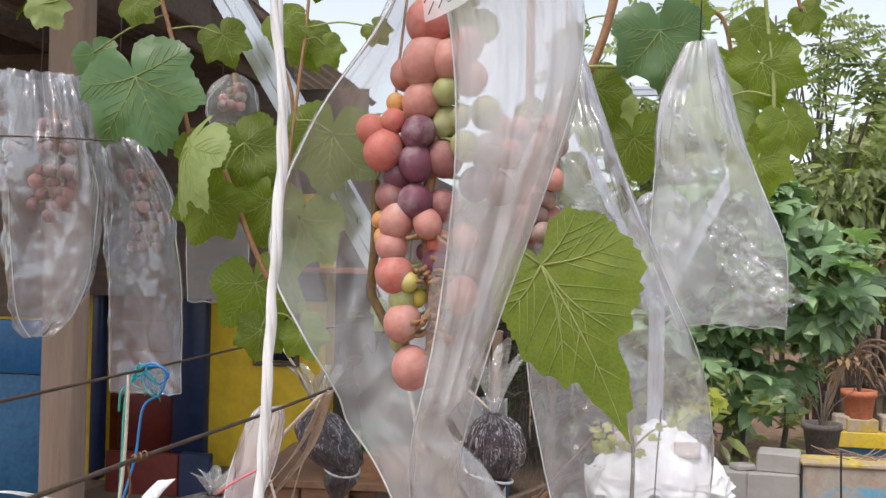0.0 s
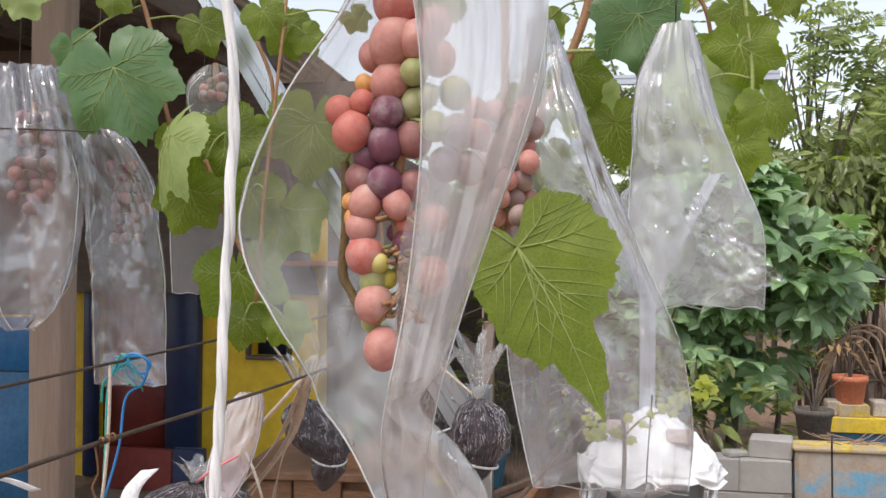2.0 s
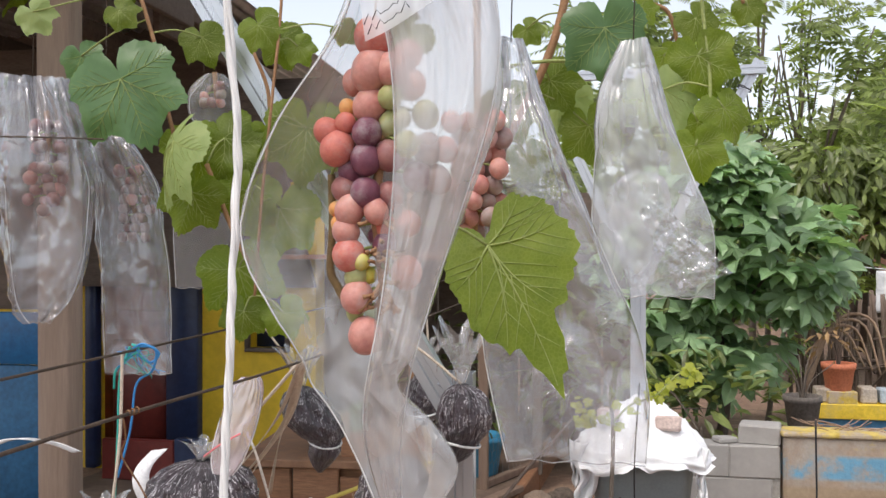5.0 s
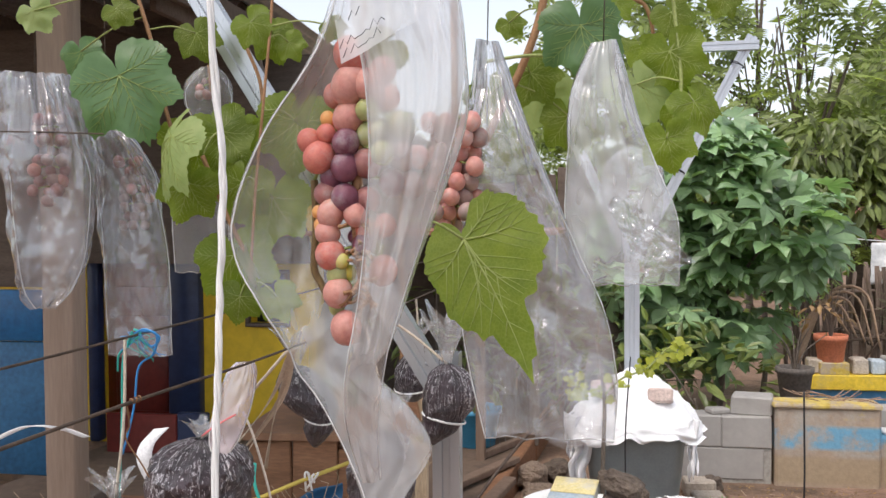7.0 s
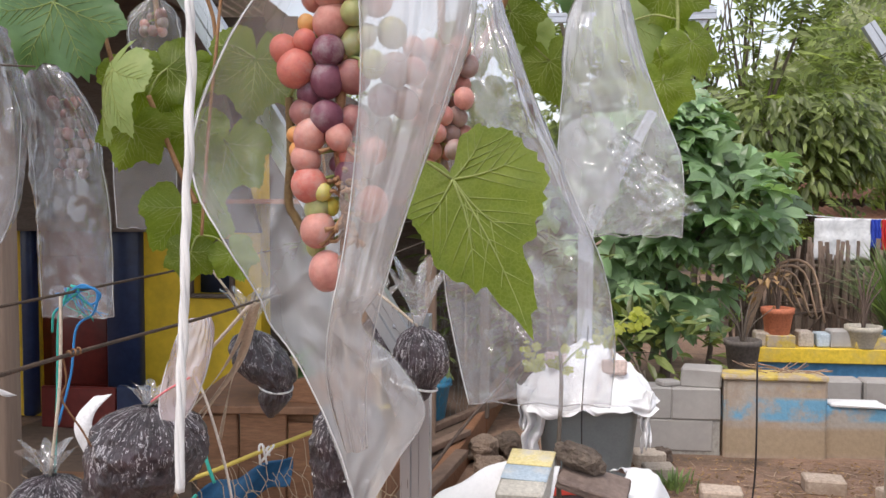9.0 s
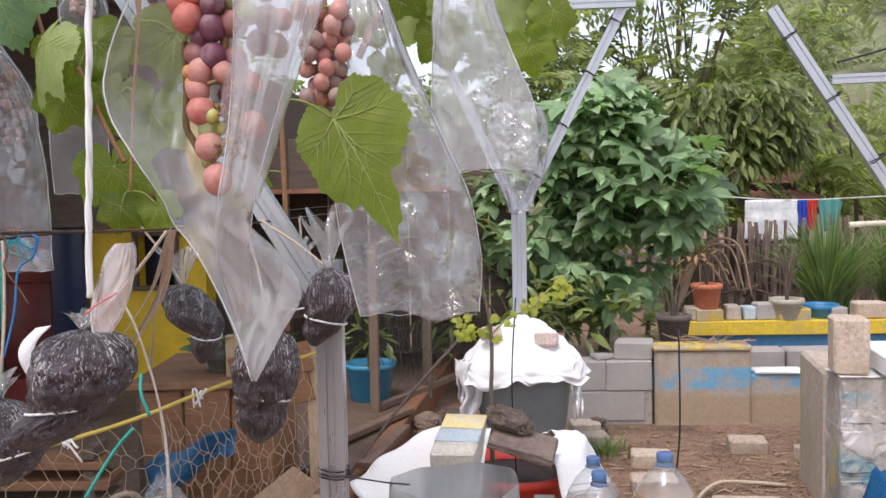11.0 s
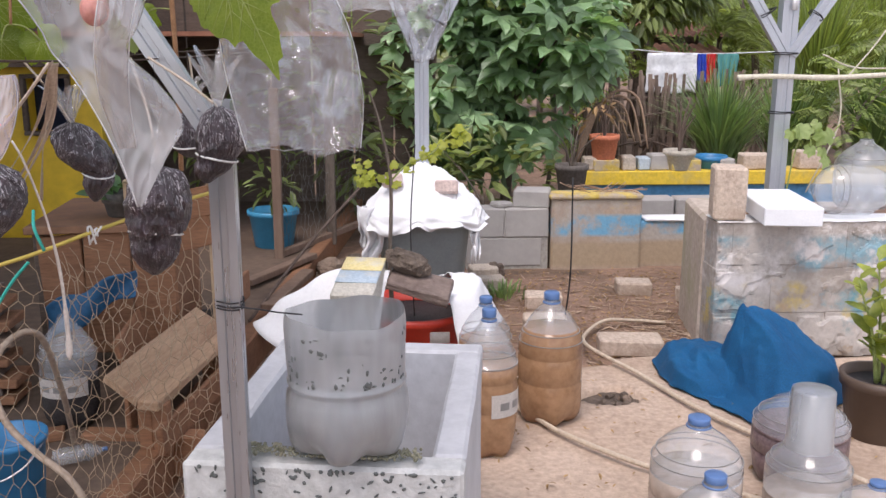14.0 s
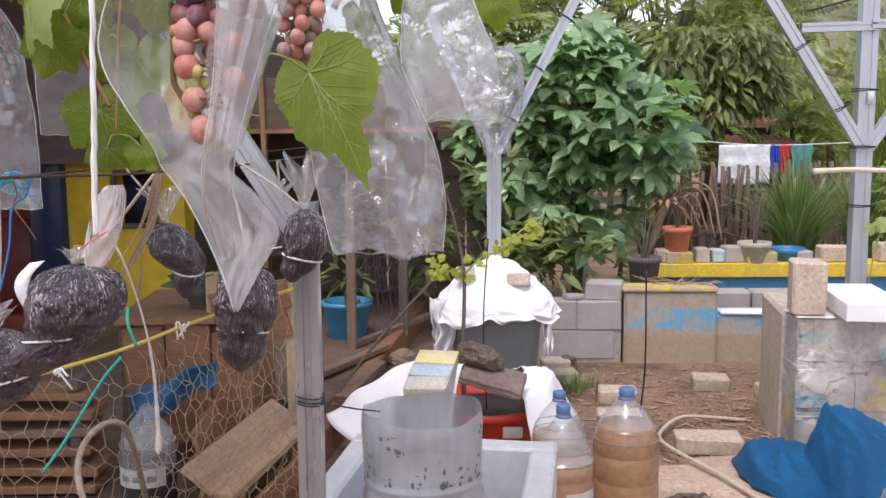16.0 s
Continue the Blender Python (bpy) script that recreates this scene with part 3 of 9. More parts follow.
def curve_at(rows, v):
    """Values between rows (evenly smoothed) at v from 0 to 1."""
    u = v * (len(rows) - 1)
    k = min(int(u), len(rows) - 2)
    t = u - k
    a, b, c, d = rows[max(k - 1, 0)], rows[k], rows[k + 1], rows[min(k + 2, len(rows) - 1)]
    return [0.5 * (2 * q + (r - p) * t + (2 * p - 5 * q + 4 * r - s) * t * t + (3 * q - p - 3 * r + s) * t ** 3) for p, q, r, s in zip(a, b, c, d)]


def scatter(name, verts, faces, places, material, parent=None, label="", smooth=False):
    """One mesh of many copies of a small form."""
    v = np.array(verts, float)
    n, out, fc = len(v), np.empty((len(places) * len(v), 3)), []
    for i, m in enumerate(places):
        a = np.array(m)
        out[i * n:(i + 1) * n] = v @ a[:3, :3].T + a[:3, 3]
        fc.extend([tuple(k + i * n for k in f) for f in faces])
    return raw(name, out.tolist(), fc, material, parent, label, smooth)


def aim(at, along, normal, size=1.0):
    """A pose with its y axis along one way and its z axis near another."""
    y = Vector(along).normalized()
    x = y.cross(Vector(normal))
    if x.length < 1e-6:
        x = y.orthogonal()
    x.normalize()
    z = x.cross(y)
    return Matrix.Translation(at) @ Matrix((x, y, z)).transposed().to_4x4() @ Matrix.Scale(size, 4)


def rope(name, label, category, pts, r, mat, n=40, seg=7, group=""):
    at = Vector(pts[0])
    bm = bmesh.new()
    tube(bm, [p - at for p in glide(pts, n)], r, seg)
    ob = part(name, bm, M[mat])
    ob.location = at
    return tagged(ob, label, category, group)


BROAD_LOBES = [(0, 1.0), (14, 0.86), (26, 0.72), (36, 0.78), (50, 0.93), (64, 0.78), (80, 0.66), (98, 0.74), (116, 0.72), (134, 0.62), (150, 0.56), (165, 0.46), (176, 0.2), (180, 0.1)]
SLIM_LOBES = [(0, 1.0), (8, 0.82), (17, 0.66), (30, 0.58), (45, 0.58), (58, 0.53), (72, 0.55), (88, 0.47), (105, 0.45), (125, 0.38), (145, 0.34), (165, 0.27), (176, 0.12), (180, 0.08)]


HANG_LOBES = [(-180, 0.05), (-152, 0.1), (-147, 0.25), (-138, 0.305), (-129, 0.367), (-122, 0.352), (-108, 0.415), (-100, 0.434), (-91, 0.439), (-81, 0.47), (-74, 0.499), (-64, 0.537), (-58, 0.564), (-54, 0.53), (-44, 0.559), (-37, 0.544), (-29, 0.582), (-19, 0.58), (-15, 0.603), (-14, 0.656), (-13, 0.712),
              (-10, 0.783), (-4, 0.901), (0, 1.0), (2, 0.936), (3, 0.872), (5, 0.794), (7, 0.708), (10, 0.642), (15, 0.658), (21, 0.595), (29, 0.547), (36, 0.524), (42, 0.45), (50, 0.399), (57, 0.365), (68, 0.342), (81, 0.323), (99, 0.277), (125, 0.239), (147, 0.226), (158, 0.19), (171, 0.116), (180, 0.05)]


def lobe_radius(deg, teeth=True, table=BROAD_LOBES):
    a = (deg + 180) % 360 - 180
    if table[0][0] == 0:
        a = abs(a)
    r = table[-1][1]
    for (a0, r0), (a1, r1) in zip(table, table[1:]):
        if a <= a1:
            t = (a - a0) / (a1 - a0)
            r = r0 + (r1 - r0) * t
            break
    return r * (1 + (0.075 * (abs(((a + 4 * math.sin(a * 0.11)) / 9.0) % 1 - 0.5) * 2 - 0.5) if teeth and abs(a) < 168 else 0))


def leaf_shape(cup=0.12, wave=0.05, seed=0.0, rings=7, seg=120, fold=0.0, table=BROAD_LOBES, lean=1.0):
    """Vertices and faces of a lobed, toothed leaf, its stalk at the origin, its tip at y = 1."""
    vs, fs = [(0, 0, 0)], []

    def lift(x, y):
        r2 = x * x + y * y
        return -cup * r2 + wave * n3(x * 2.2 + seed, y * 2.2, seed) * (0.3 + r2) + fold * abs(x) + 0.012 * n3(x * 7, y * 7, seed)

    for j in range(1, rings + 1):
        for i in range(seg):
            a = 360 * i / seg
            r = lobe_radius(a, j == rings, table) * j / rings
            x, y = r * math.sin(radians(a)), r * math.cos(radians(a))
            x *= lean if x < 0 else 1
            vs.append((x, y, lift(x, y)))
    for i in range(seg):
        fs.append((0, 1 + i, 1 + (i + 1) % seg))
    for j in range(rings - 1):
        for i in range(seg):
            a, b = 1 + j * seg + i, 1 + j * seg + (i + 1) % seg
            fs.append((a, a + seg, b + seg, b))
    return vs, fs, lift


# ---- setting ----
def ground_height(x, y):
    near = max(0.0, 1 - math.hypot(x - 0.5, y - 3) / 12)
    return near * (0.012 * n3(x * 2.3, y * 2.3, 0.3) + 0.006 * n3(x * 9, y * 9, 2.0)) - 0.012


gx = [-400, -150, -60, -25, -12, -8] + [-5 + 0.09 * i for i in range(112)] + [6, 8, 12, 25, 60, 150, 400]
gy = [-400, -150, -60, -20, -8, -3] + [-1 + 0.09 * i for i in range(90)] + [8, 9, 11, 14, 20, 40, 90, 200, 600]
raw("ground", [(x, y, ground_height(x, y)) for y in gy for x in gx],
    [(j * len(gx) + i, j * len(gx) + i + 1, (j + 1) * len(gx) + i + 1, (j + 1) * len(gx) + i) for j in range(len(gy) - 1) for i in range(len(gx) - 1)], M["dirt"])
tagged(bpy.data.objects["ground"], "bare brown earth strewn with dry leaves and grit", "ground", kind="structure")

# the cement apron with an uneven edge and a drain hole
bm = bmesh.new()


def apron(u, v):
    x = 0.12 + u * 2.2
    far = 2.86 + 0.07 * n3(x * 3, 1.0, 0) + (0.05 if x > 0.7 else 0)
    y = 0.9 + v * (far - 0.9)
    z = 0.012 + 0.006 * n3(x * 3, y * 3, 5)
    d = math.hypot((x - 0.62) / 0.085, (y - 2.55) / 0.075) + 0.3 * n3(x * 14, y * 14, 1)
    if d < 1:
        z -= 0.09 * min(1, (1 - d) * 5)
    if v > 0.985:
        z = -0.02
    return Vector((x, y, z))


sheet(bm, apron, 160, 140)
tagged(part("pavement", bm, M["slab"]), "sandy cement apron with stains and a broken drain hole", "pavement", kind="structure")


def hollow_block(s, seed, bev=0.006):
    bm = bmesh.new()
    box(bm, (0, 0, 0), s, bev, None, 0.002, seed)
    return bm


def block_wall(name, label, a, b, courses, h, thick, material, blockmat, size=0.39, joint=0.004):
    """A low wall of cement blocks between two points of the plan: a mortar core and proud blocks."""
    a, b = Vector((*a, 0)), Vector((*b, 0))
    run = b - a
    L = run.length
    root = thing(name, label, "wall", (a.x, a.y, 0), kind="structure", turn=math.degrees(math.atan2(run.y, run.x)))
    part("core", boxes(((L / 2, 0, courses * h / 2 - 0.03), (L, thick - 0.016, courses * h + 0.05))), M["mortar"], root, smooth=False)
    meshes = {}
    for c in range(courses):
        x = -(size / 2) * (c % 2)
        while x < L - 0.02:
            x0, x1 = max(x, 0), min(x + size, L)
            w = x1 - x0 - joint
            if w > 0.03:
                k = round(w, 2)
                if k not in meshes:
                    ob = part("block", hollow_block((w, thick, h - joint), len(meshes) + c), blockmat, root, smooth=False)
                    meshes[k] = ob.data
                else:
                    ob = new("block", meshes[k])
                    ob.parent = root
                ob.location = ((x0 + x1) / 2, random.uniform(-0.003, 0.003), (c + 0.5) * h)
            x += size
    return root


# the grey end of the back wall
block_wall("wall_back", "low wall of bare grey cement blocks", (0.3, 4.27), (0.69, 4.27), 2, 0.14, 0.13, None, M["block"], 0.36, 0.0012)

# the painted part of the back wall, plastered, with a chipped yellow top
root = thing("wall_painted", "low plastered wall with faded blue and yellow paint", "wall", (0.7, 4.2, 0), kind="structure")
bm = bmesh.new()
box(bm, (0.215, 0.06, 0.13), (0.43, 0.14, 0.4), 0.012)
part("plaster", bm, M["wallpaint"], root, smooth=False)
bm = bmesh.new()
box(bm, (0.56, 0.09, 0.035), (0.3, 0.14, 0.35), 0.012, None, 0.004, 11)
part("plaster", bm, M["wallpaint"], root, smooth=False)
bm = bmesh.new()
box(bm, (0.21, 0.058, 0.336), (0.44, 0.155, 0.02), 0.006, None, 0.003, 4)
part("coping", bm, M["dustyyellow"], root, "chipped yellow coping", smooth=False)
bm = bmesh.new()
box(bm, (0.57, 0.085, 0.216), (0.24, 0.15, 0.012), 0.004, None, 0.006, 5)
part("coping", bm, M["basinrim"], root, "broken white coping")

# the grey stub between the painted wall and the yellow-capped one
root = thing("wall_stub", "low stub of plain grey rendered wall", "wall", (1.4, 4.62, 0), kind="structure")
for x, w in ((-0.13, 0.25), (0.14, 0.27)):
    bm = bmesh.new()
    box(bm, (x, 0.0, 0.11), (w, 0.12, 0.3), 0.01, None, 0.004, int(w * 100))
    part("block", bm, M["block"], root, smooth=False)
brush = thing("dry_brush", "dry twigs lying along the wall's top", "twigs", (0.98, 4.3, 0.34))
rnd = random.Random(17)
for i in range(22):
    x, y, a, l = rnd.uniform(-0.1, 0.08), rnd.uniform(-0.06, 0.08), rnd.uniform(-0.7, 0.7) + (3.14 if i % 2 else 0), rnd.uniform(0.04, 0.13)
    bm = bmesh.new()
    tube(bm, glide([(x, y, 0.006), (x + l * 0.5 * math.cos(a), y + l * 0.4 * math.sin(a), 0.008 + 0.012 * rnd.random()), (x + l * math.cos(a), y + l * math.sin(a), 0.008 + 0.035 * rnd.random())], 6), 0.0022, 5)
    part("twig", bm, M["dryfrond"], brush)

# the yellow-capped wall behind, with a blue face
root = thing("wall_yellow_cap", "low wall with a yellow coping above a blue face", "wall", (0.93, 4.9, 0), kind="structure")
part("face", boxes(((1.2, 0.1, 0.1), (2.4, 0.14, 0.36)), bev=0.004), M["blue"], root, smooth=False)
part("coping", boxes(((1.2, 0.09, 0.318), (2.42, 0.2, 0.075)), bev=0.004), M["yellow"], root, smooth=False)
for i, x in enumerate((0.18, 0.62)):
    part("coping_block", boxes(((x, 0.08, 0.385), (0.14 if i == 0 else 0.16, 0.17, 0.062)), bev=0.004), M["dustyyellow"], root, smooth=False)

# the plastered planter wall close by, on the right
root = thing("wall_planter", "planter wall of cement blocks under flaking painted plaster", "wall", (1.04, 2.9, 0), kind="structure")
for c in range(3):
    x, w0 = 0.0, (0.0, 0.19, 0.05)[c]
    while x < 1.9:
        w = w0 if x == 0 and w0 else 0.385
        bm = bmesh.new()
        box(bm, (x + w / 2, 0.068, 0.078 + 0.155 * c), (w - 0.0015, 0.126, 0.1545), 0.002, None, 0.002, int(x * 50) + c)
        part("block", bm, M["nearpaint"], root, smooth=False)
        x += w
bm = bmesh.new()


def plaster_skin(u, v):
    x, z = 0.004 + u * 1.89, 0.0 + v * 0.462
    k = n3(x * 5, z * 7, 3) + 0.5 * n3(x * 13, z * 15, 6) + 0.25 * n3(x * 34, z * 34, 8) - 0.12
    joint = min(abs(z - 0.155), abs(z - 0.31))
    if joint < 0.012:
        k -= 0.25
    y = 0.002 - 0.005 * min(1.0, max(0.0, k * 9)) + 0.003 * n3(x * 20, z * 20, 2)
    return Vector((x, y + (0.006 if k < -0.1 else 0), z))


sheet(bm, plaster_skin, 300, 90)
part("plaster", bm, M["nearpaint"], root, "flaking plaster skin", smooth=False)
part("core", boxes(((0.95, 0.068, 0.225), (1.88, 0.1, 0.45)), bev=0), M["mortar"], root, smooth=False)
bm = bmesh.new()
box(bm, (0.096, 0.33, 0.21), (0.14, 0.4, 0.5), 0.012, Euler((0, 0, radians(-8))), 0.004, 3)
part("side_wall", bm, M["sidepaint"], root, smooth=False)
bm = bmesh.new()
sheet(bm, lambda u, v: Vector((0.0 + u * 1.9, 0.0 + v * 0.14 + 0.006 * n3(u * 40, v * 3, 1) * (1 - 2 * v), 0.468 + 0.004 * n3(u * 50, v * 6, 5))), 150, 6)
part("mortar_cap", bm, M["basinrim"], root)
bm = bmesh.new()
sheet(bm, lambda u, v: Vector((0.1 + u * 1.8, 0.12 + v * 0.4, 0.42 + 0.03 * n3(u * 9, v * 6, 3))), 30, 20)
part("soil", bm, M["dirt"], root)
part("rear_wall", boxes(((1.0, 0.555, 0.2), (1.85, 0.09, 0.46)), bev=0.006), M["sidepaint"], root, smooth=False)


# ---- trellis posts of folded steel ----
def channel(bm, a, b, w, d, lip=0.012, facing=(0, -1, 0)):
    """A folded steel channel from a to b: a web, two flanges and lips."""
    a, b = Vector(a), Vector(b)
    y = (b - a).normalized()
    x = y.cross(Vector(facing)).normalized()
    z = x.cross(y)
    t = 0.0016
    prof = [(-w / 2 + lip, -d), (-w / 2, -d), (-w / 2, 0), (-w * 0.16, 0), (-w * 0.12, -0.004), (w * 0.12, -0.004), (w * 0.16, 0), (w / 2, 0), (w / 2, -d), (w / 2 - lip, -d)]
    inner = [(px * (1 - 2 * t / w), py + (t if py == -d else -t)) for px, py in prof]
    ring = prof + inner[::-1]
    ra = [bm.verts.new(a + x * p + z * q) for p, q in ring]
    rb = [bm.verts.new(b + x * p + z * q) for p, q in ring]
    n = len(ring)
    for k in range(n):
        bm.faces.new((ra[k], ra[(k + 1) % n], rb[(k + 1) % n], rb[k]))
    for r in (ra, rb):
        for k in range(len(prof) - 1):
            bm.faces.new((r[k], r[k + 1], r[n - 2 - k], r[n - 1 - k]))
    return bm


def bindings(root, a, b, n, r, seed=0):
    a, b = Vector(a), Vector(b)
    rnd = random.Random(seed)
    d = (b - a).normalized()
    for i in range(n):
        c = a.lerp(b, (i + 0.6) / n)
        bm = bmesh.new()
        u = d.orthogonal().normalized()
        w = d.cross(u)
        tube(bm, [c + (u * math.cos(q) + w * math.sin(q)) * r + d * 0.004 * math.sin(q * 0.5 + rnd.random()) for q in (k * math.pi / 6 for k in range(25))], 0.0022, 5)
        part("tie_wire", bm, M["tie"], root, "black tie wire")


def trellis_post(x, y, top, fork, left, right, w, mat, label, arm_w=0.04):
    root = thing("trellis_post", label, "trellis post", (x, y, 0), "trellis posts")
    part("upright", channel(bmesh.new(), (0, 0, -0.1), (0, 0, top), w, w * 0.8), M[mat], root, smooth=False)
    for e in (left, right):
        if e:
            part("arm", channel(bmesh.new(), (0.012 if e[0] > 0 else -0.008, -0.008, fork), (e[0], 0, e[1]), arm_w, arm_w * 0.7), M[mat], root, smooth=False)
    return root


p = trellis_post(-0.232, 1.24, 0.972, 0.93, (-0.5, 1.72), None, 0.034, "steel", "galvanised steel trellis post with a forked arm", 0.031)
for z in (0.686, 0.69, 0.696):
    bm = bmesh.new()
    tube(bm, [(0.02 * math.cos(q), 0.0125 + 0.019 * math.sin(q), z + 0.0015 * math.sin(2 * q)) for q in (k * math.pi / 8 for k in range(17))], 0.0012, 5)
    part("tie_wire", bm, M["tie"], p, "black tie wire")
bm = bmesh.new()
tube(bm, glide([(0.016, -0.012, 0.692), (0.04, -0.015, 0.69), (0.07, 0.0, 0.68), (0.1, 0.015, 0.672)], 12), 0.0012, 5)
part("tie_wire", bm, M["tie"], p, "loose end of black tie wire")
for z, xx in ((0.93, -0.009), (0.955, 0.006), (0.96, -0.022), (0.99, -0.032), (0.925, 0.008)):
    bm = bmesh.new()
    lathe(bm, [(0.0034, -0.003), (0.0034, 0.001), (0.002, 0.0025)], 8, caps=(True, True))
    bmesh.ops.transform(bm, matrix=pose(xx, -0.003, z, 90), verts=bm.verts)
    part("screw", bm, M["whitesteel"], p)

p = trellis_post(0.087, 3.9, 1.0, 0.98, (-0.41, 1.86), (0.468, 1.86), 0.06, "whitesteel", "pale galvanised trellis post with two raised arms")
part("crossbar", channel(bmesh.new(), (-0.43, -0.016, 1.815), (0.49, -0.016, 1.822), 0.036, 0.03), M["whitesteel"], p, smooth=False)
bindings(p, (0, -0.02, 1.0), (0.455, 0, 1.83), 4, 0.028, 3)
p = trellis_post(1.39, 3.3, 2.6, 1.0, (-0.44, 1.67), (0.42, 1.62), 0.058, "whitesteel", "tall galvanised trellis post with two raised arms")
bindings(p, (0, -0.02, 1.02), (-0.44, 0, 1.66), 3, 0.028, 5)
bindings(p, (0, -0.02, 1.02), (0.42, 0, 1.6), 3, 0.028, 6)
for z in (0.79, 1.0, 1.2):
    bindings(p, (0, 0.02, z - 0.02), (0, 0.02, z + 0.02), 1, 0.045, int(z * 10))
part("crossbar", channel(bmesh.new(), (-0.24, -0.01, 1.42), (0.02, -0.01, 1.425), 0.032, 0.03), M["whitesteel"], p, smooth=False)
part("crossbar", channel(bmesh.new(), (0.0, -0.014, 1.43), (0.75, -0.014, 1.45), 0.032, 0.03), M["whitesteel"], p, smooth=False)
bm = bmesh.new()
box(bm, (0.01, -0.006, 1.18), (0.022, 0.003, 0.05), 0)
part("sticker", bm, M["white"], p, "small white paper sticker")

root = thing("bamboo_rail", "pale bamboo rail tied across the steel post", "rail", (1.2, 3.262, 0.92))
bm = bmesh.new()
tube(bm, [(k * 0.05, 0.004 * math.sin(k), 0.004 * math.sin(k * 0.7) + k * 0.0006) for k in range(30)], [0.009 + (0.0025 if k % 6 == 0 else 0) for k in range(30)], 10)
part("culm", bm, M["bamboo"], root)


# ---- house on the left ----
def opening_wall(root, material, x0, x1, z0, z1, y, thick, holes):
    """A wall with openings cut through, made of solid panels that butt."""
    xs = sorted({x0, x1, *[h[0] for h in holes], *[h[1] for h in holes]})
    for a, b in zip(xs, xs[1:]):
        cuts = sorted((h[2], h[3]) for h in holes if h[0] <= a and h[1] >= b)
        z = z0
        for c0, c1 in cuts + [(z1, z1)]:
            if c0 > z:
                part("wall_panel", boxes((((a + b) / 2, y + thick / 2, (z + c0) / 2), (b - a, thick, c0 - z)), bev=0), material, root, smooth=False)
            z = max(z, c1)


house = thing("house", "yellow house with a maroon door and tin roof", "house", (0, 0, 0))
opening_wall(house, M["housewall"], -5.6, -1.45, -0.1, 1.45, 4.5, 0.15, [(-2.6, -2.09, 0.0, 1.45), (-1.79, -1.6, 0.62, 0.88)])
# dark panel put where the eave's underside lies in shade
bm = boxes(((-3.5, 4.41, 1.68), (4.25, 0.05, 1.5)), bev=0)
for v in bm.verts:
    if v.co.x > -2:
        v.co.x = -1.42 if v.co.z < 1.5 else -1.82
part("gable_boarding", bm, M["darkwood"], house, "dark wooden panel in place of the eave's shaded underside", smooth=False)
part("side_wall", boxes(((-1.52, 6.5, 0.85), (0.14, 3.7, 1.9)), bev=0), M["darkwood"], house, smooth=False)
for x, w in ((-2.13, 0.17), (-2.63, 0.06)):
    part("door_frame", boxes(((x, 4.49, 0.75), (w, 0.1, 1.5)), bev=0.008), M["navy"], house, "dark navy door frame")
d = part("door", boxes(((-2.4, 4.56, 0.75), (0.42, 0.05, 1.5)), bev=0.006), M["maroon"], house, "plain maroon door")
for zz in (0.4, 1.05):
    part("panel", boxes(((-2.4, 4.53, zz), (0.3, 0.02, 0.5)), bev=0.008), M["maroon"], d)
part("interior", boxes(((-2.4, 5.2, 1.0), (1.9, 0.02, 2.2)), bev=0), M["darkwood"], house)
w = part("window", boxes(((-1.695, 4.6, 0.75), (0.19, 0.02, 0.26)), bev=0), M["navy"], house, "small dark window")
part("window_frame", boxes(((-1.695, 4.49, 0.885), (0.23, 0.04, 0.02)), ((-1.695, 4.49, 0.615), (0.23, 0.04, 0.02)), ((-1.8, 4.49, 0.75), (0.02, 0.04, 0.25)), ((-1.59, 4.49, 0.75), (0.02, 0.04, 0.25)), bev=0.003), M["darkwood"], w)
# porch roof: rafters, a fascia and corrugated sheets
for i in range(6):
    part("rafter", boxes(((-4.6 + i * 0.58, 3.6, 2.08), (0.05, 2.0, 0.09)), bev=0.004), M["darkwood"], house)
part("fascia", boxes(((-3.3, 2.6, 2.05), (3.4, 0.03, 0.16)), bev=0.004), M["darkwood"], house, "dark weathered fascia board")
for i, (y0, y1) in enumerate(((2.5, 3.5), (3.45, 4.5))):
    part("barge_board", boxes(((-1.62 - 0.15 * i, (y0 + y1) / 2, 2.04), (0.03, y1 - y0 - 0.06, 0.14)), bev=0.004), M["darkwood"], house, "dark weathered edge board")
bm = bmesh.new()
sheet(bm, lambda u, v: Vector((-5.2 + u * (3.75 - 0.3 * v), 2.45 + v * 4.2, 2.15 + v * 0.12 + 0.012 * math.sin(u * 3.7 * 2 * math.pi / 0.076))), 400, 3)
part("roof", bm, M["tin"], house, "corrugated iron roof sheets")

# an added maroon panel and navy post that carry the door and frame lower
low = thing("door_extension", "added maroon panel and navy post that carry the door lower", "panel", (-2.24, 3.9, 0.1))
part("board", boxes(((0.17, 0, 0.09), (0.34, 0.03, 0.18)), bev=0.005), M["maroon"], low, smooth=False)
part("end_post", boxes(((0.415, 0, 0.095), (0.14, 0.04, 0.19)), bev=0.005), M["navy"], low, smooth=False)

# blue painted boards left of the wooden post
p2 = thing("partition", "bright blue plywood partition beside the porch post", "partition", (-2.33, 3.5, 0.1))
part("panel", boxes(((-0.3, 0, 0.66), (0.7, 0.03, 0.21)), bev=0.004), M["tarp"], p2)
part("upper_panel", boxes(((-0.3, 0.02, 1.3), (0.7, 0.03, 1.05)), bev=0.004), M["darkwood"], p2, "dark boards above the blue strip")
part("lower_panel", boxes(((-0.3, 0.01, 0.275), (0.7, 0.03, 0.55)), bev=0.004), M["tarpdull"], p2, "dull blue lower panel")

# wooden porch post close by
post = thing("porch_post", "square raw wooden post, weathered at its top", "post", (-1.105, 1.8, 0.1))
bm = bmesh.new()
box(bm, (0, 0, 0.8), (0.066, 0.06, 1.6), 0.004, None, 0.003, 2)
part("shaft", bm, M["palepost"], post)


# ---- distance: hill, trees, neighbours ----
bm = bmesh.new()


